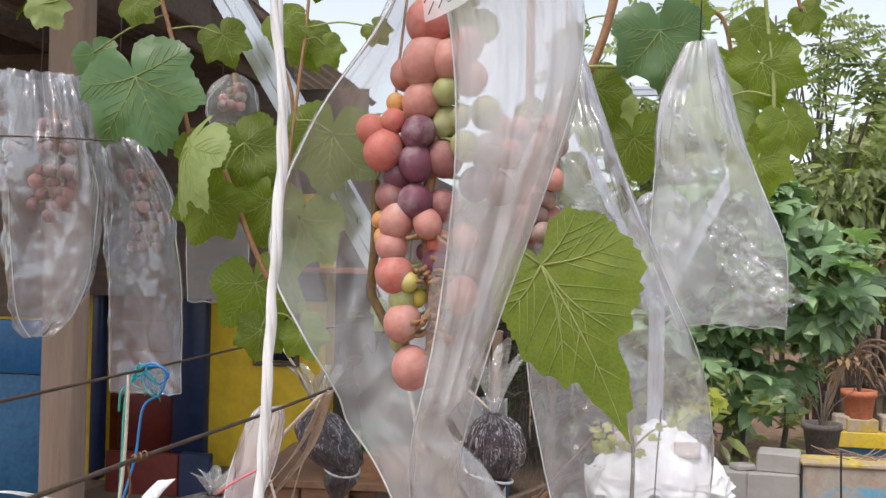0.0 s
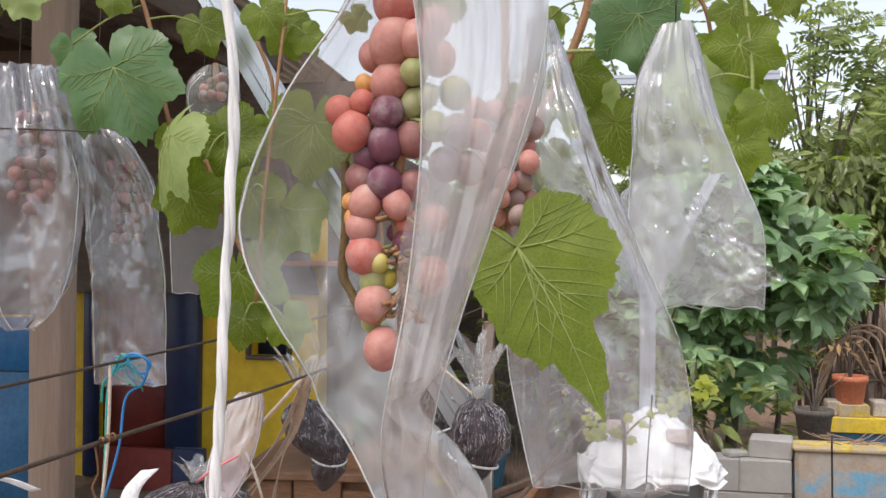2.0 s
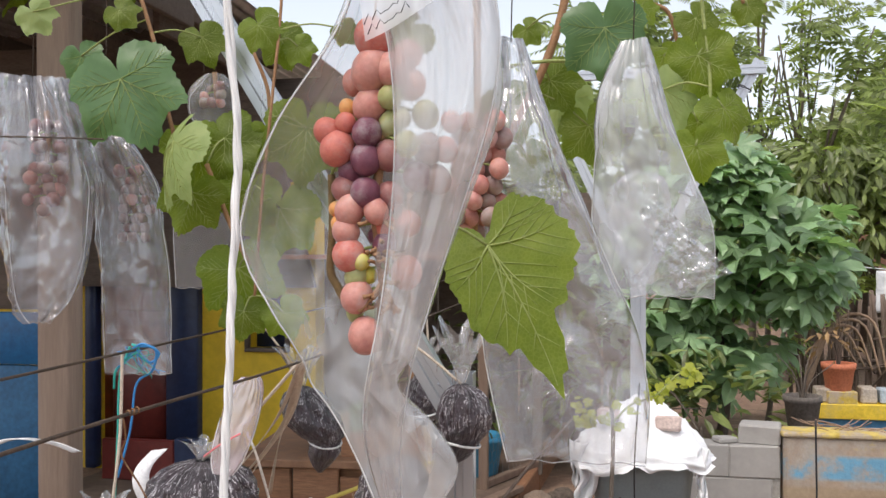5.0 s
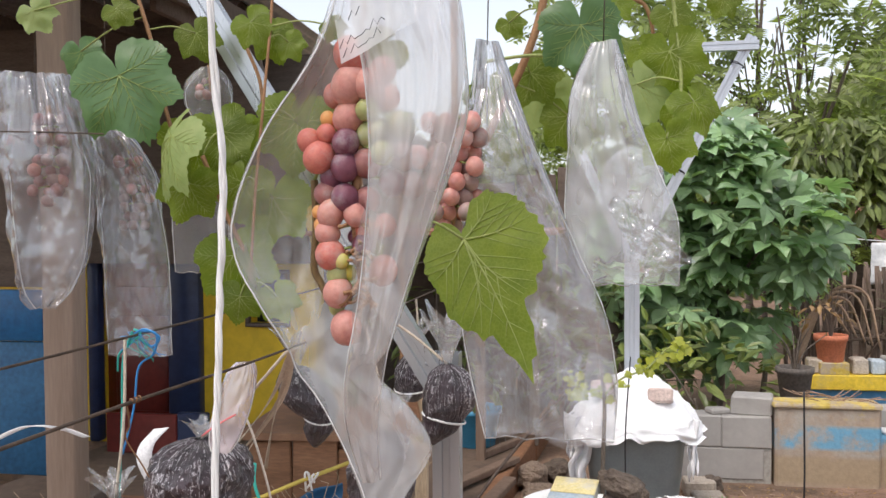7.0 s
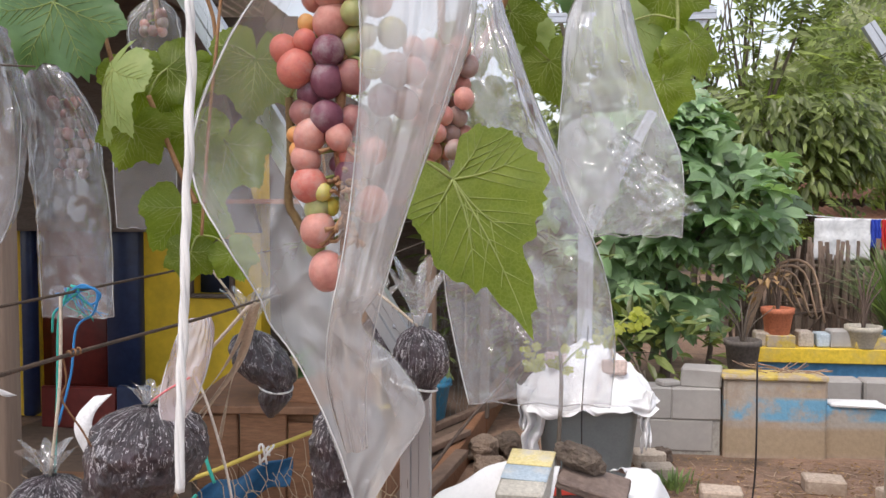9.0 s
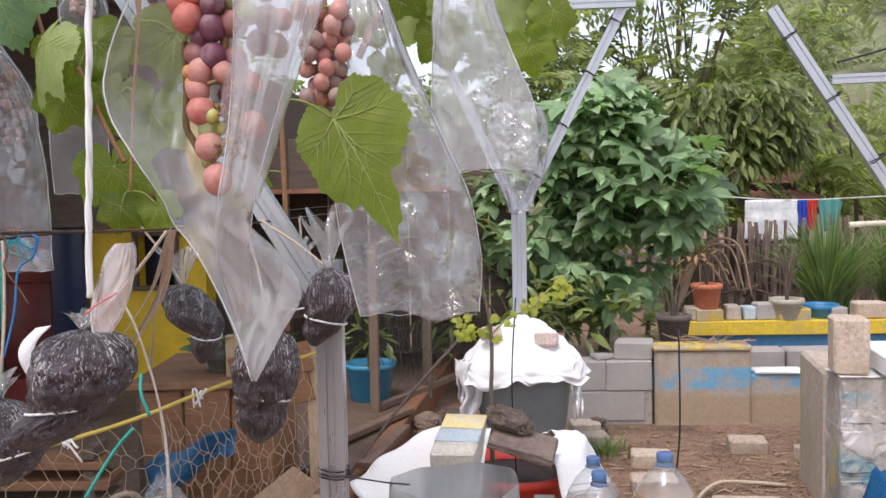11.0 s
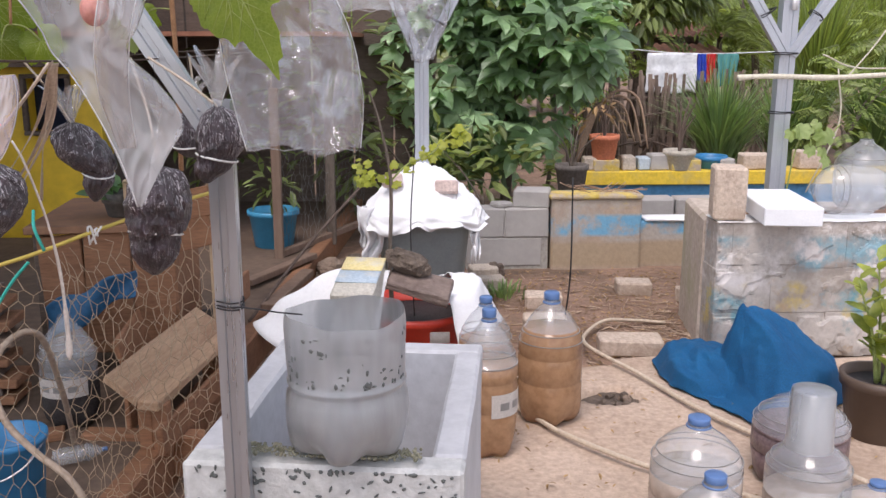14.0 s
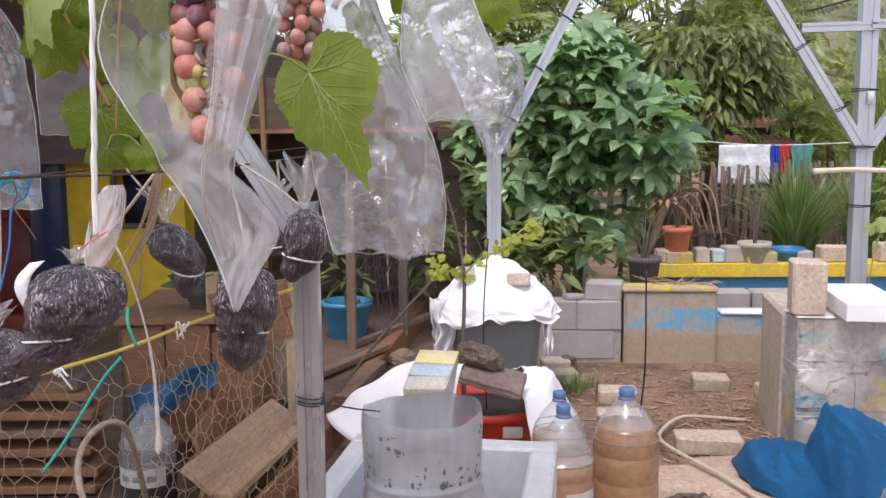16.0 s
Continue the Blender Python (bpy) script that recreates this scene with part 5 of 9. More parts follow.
def bottle(label, at, r, h, cap=True, fill=0.0, fillmat="muddy", mat="pet", band=False, turn=0, tilt=0):
    root = thing("water_jug", label, "bottle", at, "plastic water jugs", turn=turn)
    prof = [(0.6, 0.0), (0.8, 0.004), (0.95, 0.05), (1.0, 0.12), (1.0, 0.3), (0.97, 0.315), (0.97, 0.325), (1.0, 0.34), (1.0, 0.5), (0.97, 0.515), (0.97, 0.525), (1.0, 0.54), (0.985, 0.62), (0.9, 0.69), (0.76, 0.755), (0.58, 0.82), (0.4, 0.865), (0.27, 0.9), (0.235, 0.925), (0.225, 0.95)]
    low = [(a * r, b * h) for a, b in prof if b < fill]
    high = [(a * r, b * h) for a, b in prof if b >= fill]
    rf = r * np.interp(fill, [b for _, b in prof], [a for a, _ in prof])
    bm = bmesh.new()
    lathe(bm, ([(rf, fill * h)] if fill else []) + high, 40, wob=lambda a, z: petal(a, z, h), caps=(not fill, False))
    part("body", bm, M[mat], root)
    if fill:
        bm = bmesh.new()
        lathe(bm, low + [(rf, fill * h), (rf * 0.98, fill * h + 0.0005), (0.0001, fill * h + 0.0005)], 40, wob=lambda a, z: petal(a, z, h))
        part("filled_body", bm, M[fillmat], root, "lower body full of brown muddy water" if fillmat == "muddy" else "lower body with cloudy contents")
    for z in (0.7, 0.63):
        bm = bmesh.new()
        rr = r * (0.885 if z > 0.68 else 0.985)
        tube(bm, [(rr * math.cos(q), rr * math.sin(q), z * h) for q in (k * math.pi / 16 for k in range(33))], 0.0013, 5)
        part("ridge", bm, M["petedge"], root)
    if cap:
        bm = bmesh.new()
        lathe(bm, [(0.225 * r, 0.935 * h), (0.235 * r, 0.94 * h), (0.235 * r, 0.985 * h), (0.215 * r, 0.99 * h), (0.0001, 0.99 * h)], 24, wob=lambda a, z: 1 + 0.02 * math.cos(24 * a))
        lid = part("cap", bm, M["cap"], root, "blue ribbed screw cap")
        bm = bmesh.new()
        lathe(bm, [(0.25 * r, 0.905 * h), (0.275 * r, 0.908 * h), (0.275 * r, 0.916 * h), (0.25 * r, 0.92 * h)], 24)
        part("neck_ring", bm, M["cap"], lid)
    if band:
        bm = bmesh.new()
        sheet(bm, lambda u, v: Vector((1.012 * r * math.cos(-2.6 + u * 2.0), 1.012 * r * math.sin(-2.6 + u * 2.0), (0.3 + 0.16 * v) * h)), 20, 3)
        part("paper_label", bm, M["labelpaper"], root, "pale label with unreadable print")
        for i in range(3):
            bm = bmesh.new()
            sheet(bm, lambda u, v: Vector((1.022 * r * math.cos(-2.3 + 0.5 * i + u * 0.35), 1.022 * r * math.sin(-2.3 + 0.5 * i + u * 0.35), (0.35 + 0.05 * v) * h)), 6, 2)
            part("print_bar", bm, M["petedge"], root)
    return root


bottle("large clear water jug full of brown muddy water", (0.412, 2.4, 0.014), 0.089, 0.37, True, 0.72, turn=20)
bottle("clear water jug of brown water with a pale label", (0.222, 2.2, 0.014), 0.075, 0.385, True, 0.62, band=True, turn=60)
bottle("clear water jug of brown water behind another", (0.245, 2.55, 0.0), 0.078, 0.33, True, 0.6, turn=10)
bottle("near clear water jug, clouded with grey water", (0.635, 1.8, 0.014), 0.098, 0.258, True, 0.5, "greywater", turn=5)
bottle("empty clear water jug beside the net", (0.575, 1.52, 0.014), 0.085, 0.268, True, 0.3, "greywater", "petdirty", turn=40)
bottle("clear water jug of dark fruit pulp", (0.96, 2.02, 0.014), 0.112, 0.235, True, 0.56, "pulp", turn=15)
bottle("clear water jug with a cup over its neck", (0.882, 1.8, 0.014), 0.09, 0.225, False, 0.35, "greywater", turn=33)
bottle("low clear jug with a blue cap", (0.985, 1.7, 0.014), 0.075, 0.15, True, 0.0, turn=33)
cup = thing("plastic_cup", "frosted plastic cup upside down over a jug's neck", "cup", (0.878, 1.8, 0.196))
bm = bmesh.new()
lathe(bm, [(0.051, 0.0), (0.052, 0.003), (0.049, 0.01), (0.045, 0.128), (0.042, 0.132), (0.0001, 0.132)], 28, caps=(False, False))
lathe(bm, [(0.048, 0.0005), (0.043, 0.127), (0.0001, 0.128)], 28, caps=(False, False))
part("body", bm, M["petdirty"], cup)

# the cut-open jug that stands on the basin
jug = thing("cut_jug", "limescaled clear jug with its top cut off, on the basin", "jug", (-0.075, 1.305, 0.446), turn=12)
r, h = 0.09, 0.215
bm = bmesh.new()
prof = [(0.55, 0.0), (0.74, 0.005), (0.9, 0.03), (0.98, 0.1), (1.02, 0.22), (1.03, 0.34), (1.0, 0.44), (0.955, 0.49), (0.955, 0.51), (0.985, 0.525), (0.985, 0.545), (0.955, 0.56), (0.97, 0.6), (0.985, 0.75), (1.0, 0.9), (0.99, 0.96), (0.97, 1.0)]
lathe(bm, [(a * r, b * h) for a, b in prof], 60, wob=lambda a, z: (1 - 0.42 * max(0.0, 1 - z / (0.24 * h)) * (0.5 + 0.5 * math.cos(5 * a))) * (1 + 0.012 * math.sin(3 * a + z * 30) * (z / h)))
for v in bm.verts:
    if v.co.z > h * 0.93:
        v.co.z += 0.004 * math.sin(math.atan2(v.co.y, v.co.x) * 2 + 1) + 0.0015 * math.sin(math.atan2(v.co.y, v.co.x) * 7)
part("body", bm, M["jugskin"], jug)
bm = bmesh.new()
lathe(bm, [(a * r * 0.97, max(b * h, 0.004)) for a, b in prof if b < 0.5] + [(0.93 * r, 0.5 * h)], 40, wob=lambda a, z: 1 - 0.42 * max(0.0, 1 - z / (0.24 * h)) * (0.5 + 0.5 * math.cos(5 * a)), caps=(True, True))
part("cement_fill", bm, M["limegrey"], jug, "grey dried cement inside")
rnd = random.Random(9)
for i in range(64):
    a, z = rnd.uniform(-2.9, -0.3), (0.58 + 0.34 * rnd.random() ** 1.4) * h
    bm = bmesh.new()
    bmesh.ops.create_icosphere(bm, subdivisions=1, radius=1.0)
    bmesh.ops.transform(bm, matrix=Matrix.Translation((r * 0.985 * math.cos(a), r * 0.985 * math.sin(a), z)) @ Euler((0, 0, a)).to_matrix().to_4x4() @ Matrix.Diagonal((0.0008, rnd.uniform(0.001, 0.005), rnd.uniform(0.0008, 0.005), 1)), verts=bm.verts)
    part("flake", bm, M["flakegrey"], jug)

# ---- dustbin with a sack over it ----
binn = thing("bin", "dark grey plastic bin under a white sack", "bin", (0.085, 3.62, 0))


def squircle(a):
    c, s = math.cos(a), math.sin(a)
    return (abs(c) ** 4 + abs(s) ** 4) ** -0.25


bm = bmesh.new()
lathe(bm, [(0.145, 0.0), (0.15, 0.01), (0.185, 0.34), (0.2, 0.345), (0.2, 0.37), (0.19, 0.372), (0.14, 0.02)], 44, wob=lambda a, z: squircle(a))
part("body", bm, M["binplastic"], binn)
bm = bmesh.new()


def drape(cx, rad, top, fall, seed, ragged=0.08):
    def fn(u, v):
        a = 2 * math.pi * u
        q = squircle(a) * 0.5 + 0.5
        lobe = 1 + 0.06 * math.sin(3 * a + seed)
        if v < 0.62:
            t = v / 0.62
            rr = rad * q * t
            z = top * (1 - 0.9 * t ** 1.45) * (1 + 0.1 * n3(rr * 14 * math.cos(a), rr * 14 * math.sin(a), seed)) + 0.014 * n3(rr * 34 * math.cos(a), rr * 34 * math.sin(a), seed + 3) + 0.01 * abs(n3(rr * 70 * math.cos(a), rr * 70 * math.sin(a), seed + 7)) + 0.006 * t * math.sin(9 * a + 3 * n3(rr * 9, a, seed))
        else:
            t = (v - 0.62) / 0.38
            rr = rad * q * (1 + 0.09 * t) * (1 + 0.05 * t * math.sin(11 * a + seed) + 0.1 * t * n3(math.cos(a) * 4, math.sin(a) * 4, t * 3 + seed))
            z = top * 0.1 - fall * t * lobe * (0.62 + 0.9 * max(0, n3(math.cos(a) * 1.6, math.sin(a) * 1.6, seed)) + ragged * n3(math.cos(a) * 5, math.sin(a) * 5, seed + 4))
        return Vector((rr * math.cos(a), rr * math.sin(a), z))
    return fn


sheet(bm, drape(0, 0.232, 0.19, 0.075, 2.0, 0.4), 180, 54, True)
bmesh.ops.transform(bm, matrix=Matrix.Translation((0.085, 3.6, 0.385)), verts=bm.verts)
tagged(part("white_sack", bm, M["sack"]), "white woven sack draped over the bin", "sack")
for x, y, w, drop, seed in ((-0.115, 3.46, 0.075, 0.25, 1.0), (-0.145, 3.5, 0.05, 0.16, 2.0), (0.285, 3.44, 0.04, 0.2, 3.0)):
    bm = bmesh.new()
    sheet(bm, lambda u, v: Vector((x + (u - 0.5) * w * (1.15 - 0.45 * v + 0.3 * n3(v * 5, 1, seed)) + 0.02 * n3(v * 3, 4, seed), y + 0.02 * math.sin(u * 9 + v * 5 + seed) + 0.012 * n3(u * 4, v * 6, seed), 0.425 - v * drop * (1 + 0.35 * n3(u * 5, 2, seed)) + 0.006 * n3(u * 9, v * 9, seed))), 22, 34)
    ob = tagged(part("sack_tail", bm, M["sack"]), "tattered tail of a white sack hanging off the bin", "sack")
    ob.modifiers.new("thick", "SOLIDIFY").thickness = 0.002


def loose_brick(label, at, size, turn=0, mat="brick", tilt=(0, 0), seed=0, painted_ends=()):
    root = thing("brick", label, "brick", at, "loose bricks")
    root.matrix_world = pose(*at, tilt[0], tilt[1], turn)
    bm = bmesh.new()
    box(bm, (0, 0, size[2] / 2), size, 0.007, None, 0.003, seed)
    bmesh.ops.subdivide_edges(bm, edges=bm.edges[:], cuts=1, use_grid_fill=True)
    for v in bm.verts:
        v.co += v.co.normalized() * 0.002 * n3(v.co.x * 40, v.co.y * 40, v.co.z * 40 + seed)
    part("body", bm, M[mat], root, smooth=False)
    for j, (y0, y1, c) in enumerate(painted_ends):
        part("paint_patch", boxes(((0, (y0 + y1) / 2 * size[1], size[2] + 0.0015), (size[0] * 0.97, (y1 - y0) * size[1], 0.004)), bev=0.0015), M[c], root, "faded coat of paint")
    return root


loose_brick("pinkish brick weighing down the white sack", (-0.035, 3.47, 0.505), (0.075, 0.05, 0.045), 5, "pinkbrick", (-18, 0), 1)
loose_brick("pinkish brick on the sack's edge", (0.172, 3.46, 0.478), (0.088, 0.05, 0.05), -6, "pinkbrick", (-15, 0), 2)

# ---- red tub under a second sack, weighed down with stones ----
red = thing("red_tub", "red plastic tub with a small vine growing in it", "tub", (0.03, 2.82, 0))
bm = bmesh.new()
lathe(bm, [(0.14, 0.0), (0.15, 0.01), (0.185, 0.2), (0.2, 0.205), (0.2, 0.225), (0.19, 0.228), (0.175, 0.19)], 44)
part("body", bm, M["red"], red)
bm = bmesh.new()
lathe(bm, [(0.0001, 0.192), (0.176, 0.188)], 30, caps=(False, False))
part("soil", bm, M["soil"], red)
part("paper_label", boxes(((0.085, -0.172, 0.17), (0.06, 0.004, 0.035)), bev=0.001), M["labelpaper"], red, "small faded label")
bm = bmesh.new()


def sack2(u, v):
    a = math.pi * (0.62 + u * 0.84)
    s = v
    x = -0.02 + (0.1 + 0.33 * s) * math.cos(a) * (1 + 0.05 * n3(u * 5, v * 4, 4))
    y = 2.66 + (0.04 + 0.2 * s) * math.sin(a) * 0.75
    z = 0.385 - 0.2 * s ** 1.6 + 0.035 * n3(u * 4, v * 3, 8) - 0.04 * math.sin(u * 9) * s
    return Vector((x, y, z))


sheet(bm, sack2, 50, 30)
ob = tagged(part("white_sack", bm, M["sack"]), "white sack bunched over the tub's rim", "sack")
ob.modifiers.new("thick", "SOLIDIFY").thickness = 0.003
bm = bmesh.new()


def sack3(u, v):
    a = radians(-58 + 104 * u)
    r = 0.13 + 0.09 * min(1, v * 2) + 0.13 * max(0, v - 0.5) * (1 + 0.3 * math.sin(a * 7))
    z = 0.29 - 0.02 * v if v < 0.5 else 0.28 - 0.3 * (v - 0.5)
    return Vector((0.03 + r * math.cos(a), 2.82 + r * math.sin(a), z + 0.014 * n3(u * 7, v * 5, 3) + 0.03 * math.sin(math.pi * u)))


sheet(bm, sack3, 44, 28)
ob = tagged(part("white_sack", bm, M["sack"]), "white sack pulled over the side of the red tub", "sack")
ob.modifiers.new("thick", "SOLIDIFY").thickness = 0.003
loose_brick("cement brick with yellow and pale blue paint", (-0.118, 2.58, 0.325), (0.125, 0.22, 0.068), -10, "palecement", (14, 0), 3, ((0.12, 0.48, "palyellow"), (-0.22, 0.1, "palblue")))


def rock(name, label, at, size, seed, mat, flat=1.0, turn=(0, 0, 0)):
    bm = bmesh.new()
    bmesh.ops.create_icosphere(bm, subdivisions=4, radius=1.0)
    for v in bm.verts:
        d = v.co.copy()
        k = 1 + 0.28 * n3(d.x * 1.6 + seed, d.y * 1.6, d.z * 1.6) + 0.1 * n3(d.x * 5, d.y * 5 + seed, d.z * 5) + 0.04 * n3(d.x * 14, d.y * 14, d.z * 14 + seed)
        q = Vector([math.copysign(abs(c) ** 0.7, c) for c in d])
        v.co = Vector((q.x * size[0], q.y * size[1], q.z * size[2])) * k
    ob = part(name, bm, M[mat], smooth=False)
    ob.matrix_world = pose(*at, *turn)
    return tagged(ob, label, "stone")


bm = bmesh.new()
box(bm, (0, 0, 0), (0.185, 0.12, 0.024), 0.003, None, 0.006, 7)
bmesh.ops.subdivide_edges(bm, edges=bm.edges[:], cuts=4, use_grid_fill=True)
for v in bm.verts:
    v.co += Vector((n3(v.co.y * 30, v.co.z * 60, 1), n3(v.co.x * 30, v.co.z * 60, 2), 0.6 * n3(v.co.x * 25, v.co.y * 25, 3))) * 0.005
ob = part("slate_slab", bm, M["slate"], smooth=False)
ob.matrix_world = pose(0.06, 2.62, 0.345, 18, 17, -8)
tagged(ob, "flat brown slate slab on the tub's edge", "stone")
rock("rough_stone", "rough dark brown stone on a slate slab", (0.02, 2.66, 0.405), (0.066, 0.045, 0.03), 8.0, "stone", turn=(0, 22, 0))

# the young vine in the tub
sap = thing("vine_sapling", "young vine with small yellow-green leaves on a stake", "sapling", (-0.03, 2.78, 0.18))
bm = bmesh.new()
tube(bm, glide([(0, 0, 0), (-0.005, 0, 0.2), (0.0, 0, 0.45), (-0.03, 0, 0.62), (-0.06, 0, 0.72)], 24), [0.008 - 0.00022 * k for k in range(24)], 8)
part("stem", bm, M["bark"], sap)
bm = bmesh.new()
tube(bm, glide([(0.0, 0, 0.45), (0.05, 0, 0.5), (0.12, 0, 0.53), (0.18, 0, 0.59), (0.24, -0.01, 0.61)], 16), 0.003, 6)
part("shoot", bm, M["stem"], sap)
bm = bmesh.new()
tube(bm, glide([(0.07, 0.03, 0.0), (0.06, 0.02, 0.3), (0.075, 0.02, 0.56)], 12), 0.0022, 6)
part("stake", bm, M["tie"], sap)
rnd = random.Random(77)
vs, fs, _ = leaf_shape(0.2, 0.2, 1.0, 3, 36)
for i in range(46):
    t = i / 45
    p = Vector((-0.1 + 0.1 * t, 0, 0.44 + 0.05 * rnd.random())) if i < 17 else Vector((-0.02 + 0.26 * (t - 0.37) / 0.63, 0, 0.45 + 0.16 * (t - 0.37) / 0.63))
    p += Vector((rnd.uniform(-0.02, 0.02), rnd.uniform(-0.03, 0.03), rnd.uniform(-0.03, 0.03)))
    m = aim(p, (rnd.uniform(-1, 1), rnd.uniform(-0.6, 0.2), rnd.uniform(-0.8, 0.5)), (rnd.uniform(-0.5, 0.5), -0.8, 0.7), rnd.uniform(0.011, 0.023))
    raw("leaf", [m @ Vector(v) for v in vs], fs, M["saplingleaf"], sap)

# bricks lying about
for i, (x, y, w, d, trn, mt) in enumerate(((0.985, 3.74, 0.15, 0.1, -6, "brick"), (0.79, 3.0, 0.22, 0.11, -4, "brick"), (0.57, 3.56, 0.15, 0.09, -8, "brick"), (0.53, 3.25, 0.16, 0.1, -4, "brick"), (0.365, 4.02, 0.13, 0.1, 4, "greybrick"), (0.38, 3.82, 0.12, 0.09, 8, "greybrick"), (1.17, 3.62, 0.06, 0.06, 20, "brick"))):
    loose_brick("weathered tan brick half sunk in the dirt" if mt == "brick" else "old grey-brown brick lying on the dirt", (x, y, -0.012), (w, d, 0.062), trn, mt, seed=20 + i)
loose_brick("grey cement block lying on the wall's end", (0.62, 4.29, 0.278), (0.17, 0.12, 0.085), -14, "block", seed=31)
loose_brick("broken bit of cement block on the wall", (0.47, 4.27, 0.278), (0.09, 0.07, 0.025), 25, "block", seed=32)
loose_brick("rounded upright cement block on the planter's corner", (1.085, 2.965, 0.47), (0.105, 0.1, 0.175), -8, "brick", seed=33)
for i, (x, w, h, mt) in enumerate(((0.1, 0.075, 0.07, "greybrick"), (0.31, 0.075, 0.075, "greybrick"), (0.395, 0.065, 0.07, "blockblue"), (0.5, 0.15, 0.085, "block"), (0.86, 0.08, 0.06, "block"), (1.02, 0.16, 0.085, "brick"), (1.32, 0.14, 0.1, "brick"))):
    loose_brick("small cement brick standing on the yellow wall", (0.93 + x, 4.97, 0.357), (w, 0.1, h), random.uniform(-8, 8), mt, seed=40 + i)


# ---- pots ----
def pot(label, at, r, h, mat, rim=0.012, taper=0.72, cat="plant pot", name="plant_pot"):
    root = thing(name, label, cat, at)
    bm = bmesh.new()
    lathe(bm, [(r * taper, 0), (r * taper + 0.004, 0.004), (r * 0.96, h - 0.03), (r + rim * 0.3, h - 0.028), (r + rim * 0.4, h), (r * 0.92, h), (r * 0.88, h - 0.03)], 36)
    part("body", bm, M[mat], root)
    bm = bmesh.new()
    lathe(bm, [(0.0001, h - 0.022), (r * 0.9, h - 0.025)], 24, caps=(False, False))
    part("soil", bm, M["soil"], root)
    return root


def twigs(root, at, n, h, spread, r, mat, seed, name="stem"):
    rnd = random.Random(seed)
    at = Vector(at)
    for _ in range(n):
        a, l = rnd.uniform(0, 6.28), rnd.uniform(0.2, 1) * spread
        hh = h * rnd.uniform(0.6, 1)
        bm = bmesh.new()
        tube(bm, glide([at, at + Vector((math.cos(a) * l * 0.3, math.sin(a) * l * 0.3, hh * 0.6)), at + Vector((math.cos(a) * l, math.sin(a) * l, hh))], 8), [r * (1 - 0.08 * k) for k in range(8)], 5)
        part(name, bm, M[mat], root)


p = pot("terracotta pot of dry stems on the yellow wall", (1.105, 4.96, 0.415), 0.078, 0.135, "orange")
twigs(p, (0, 0, 0.1), 9, 0.3, 0.12, 0.004, "fencewood", 1)
scatter("leaves", *LANCE, crown_places(random.Random(5), [(-0.03, 0, 0.25, 0.12, 0.06, 0.1)], 26, 0.07), M["dry"], p)["kind"] = "stuff"
p = pot("pale clay pot with a bare twisted plant", (1.52, 4.95, 0.357), 0.085, 0.11, "claypot")
twigs(p, (0, 0, 0.08), 6, 0.35, 0.08, 0.008, "fencewood", 2)
p = pot("black plastic pot sagging on the wall's end", (0.885, 4.72, 0.26), 0.085, 0.16, "darkpot")
twigs(p, (0, 0, 0.1), 7, 0.3, 0.16, 0.005, "bark", 3)
pot("small blue basin on the yellow wall", (1.72, 5.02, 0.357), 0.09, 0.07, "bucket", 0.01, 0.8)
p = thing("dry_palm_frond", "arched dry brown palm leaf", "dried leaf", (1.02, 5.3, 0.35))
for i in range(5):
    bm = bmesh.new()
    pts = glide([(0.0, 0, 0), (0.05 + 0.03 * i, 0.02 * i, 0.25 + 0.03 * i), (0.16 + 0.05 * i, 0.02 * i, 0.3 + 0.02 * i), (0.26 + 0.04 * i, 0, 0.16 - 0.02 * i)], 14)
    tube(bm, pts, [0.012 - 0.0005 * k for k in range(14)], 5)
    part("blade", bm, M["dryfrond"], p)
p = pot("brown plastic pot on the cement apron", (1.275, 2.25, 0.01), 0.1, 0.175, "brownpot")
rnd = random.Random(12)
BROAD = ([(0, 0, 0), (-0.2, 0.25, 0.05), (0, 0.3, -0.01), (0.2, 0.25, 0.05), (-0.25, 0.6, 0.03), (0, 0.6, -0.04), (0.25, 0.6, 0.03), (-0.12, 0.88, -0.04), (0, 0.9, -0.08), (0.12, 0.88, -0.04), (0, 1.0, -0.1)],
                     [(0, 1, 2), (0, 2, 3), (1, 4, 5, 2), (2, 5, 6, 3), (4, 7, 8, 5), (5, 8, 9, 6), (7, 10, 8), (8, 10, 9)])
for i, (dx, dy, hh) in enumerate(((-0.1, -0.02, 0.29), (-0.03, 0.02, 0.33), (0.05, -0.03, 0.3), (0.0, -0.06, 0.22), (0.11, 0.03, 0.27))):
    line = glide([(dx * 0.15, dy * 0.2, 0.15), (dx * 0.45, dy * 0.6, 0.15 + hh * 0.5), (dx, dy, 0.15 + hh)], 14)
    bm = bmesh.new()
    tube(bm, line, [0.006 - 0.0003 * k for k in range(14)], 6)
    part("stem", bm, M["stem"], p)
    for k in range(3, 14):
        a = 2.4 * k + i
        m = aim(line[k], (math.cos(a) + 2 * dx, math.sin(a) * 0.8 + dy, rnd.uniform(0.5, 1.3)), (-0.6 * math.cos(a), -0.6 * math.sin(a) - 0.3, 1), rnd.uniform(0.06, 0.1) * (1.1 - 0.03 * k))
        raw("leaf", [m @ Vector(v) for v in BROAD[0]], BROAD[1], M["potleaf"], p)

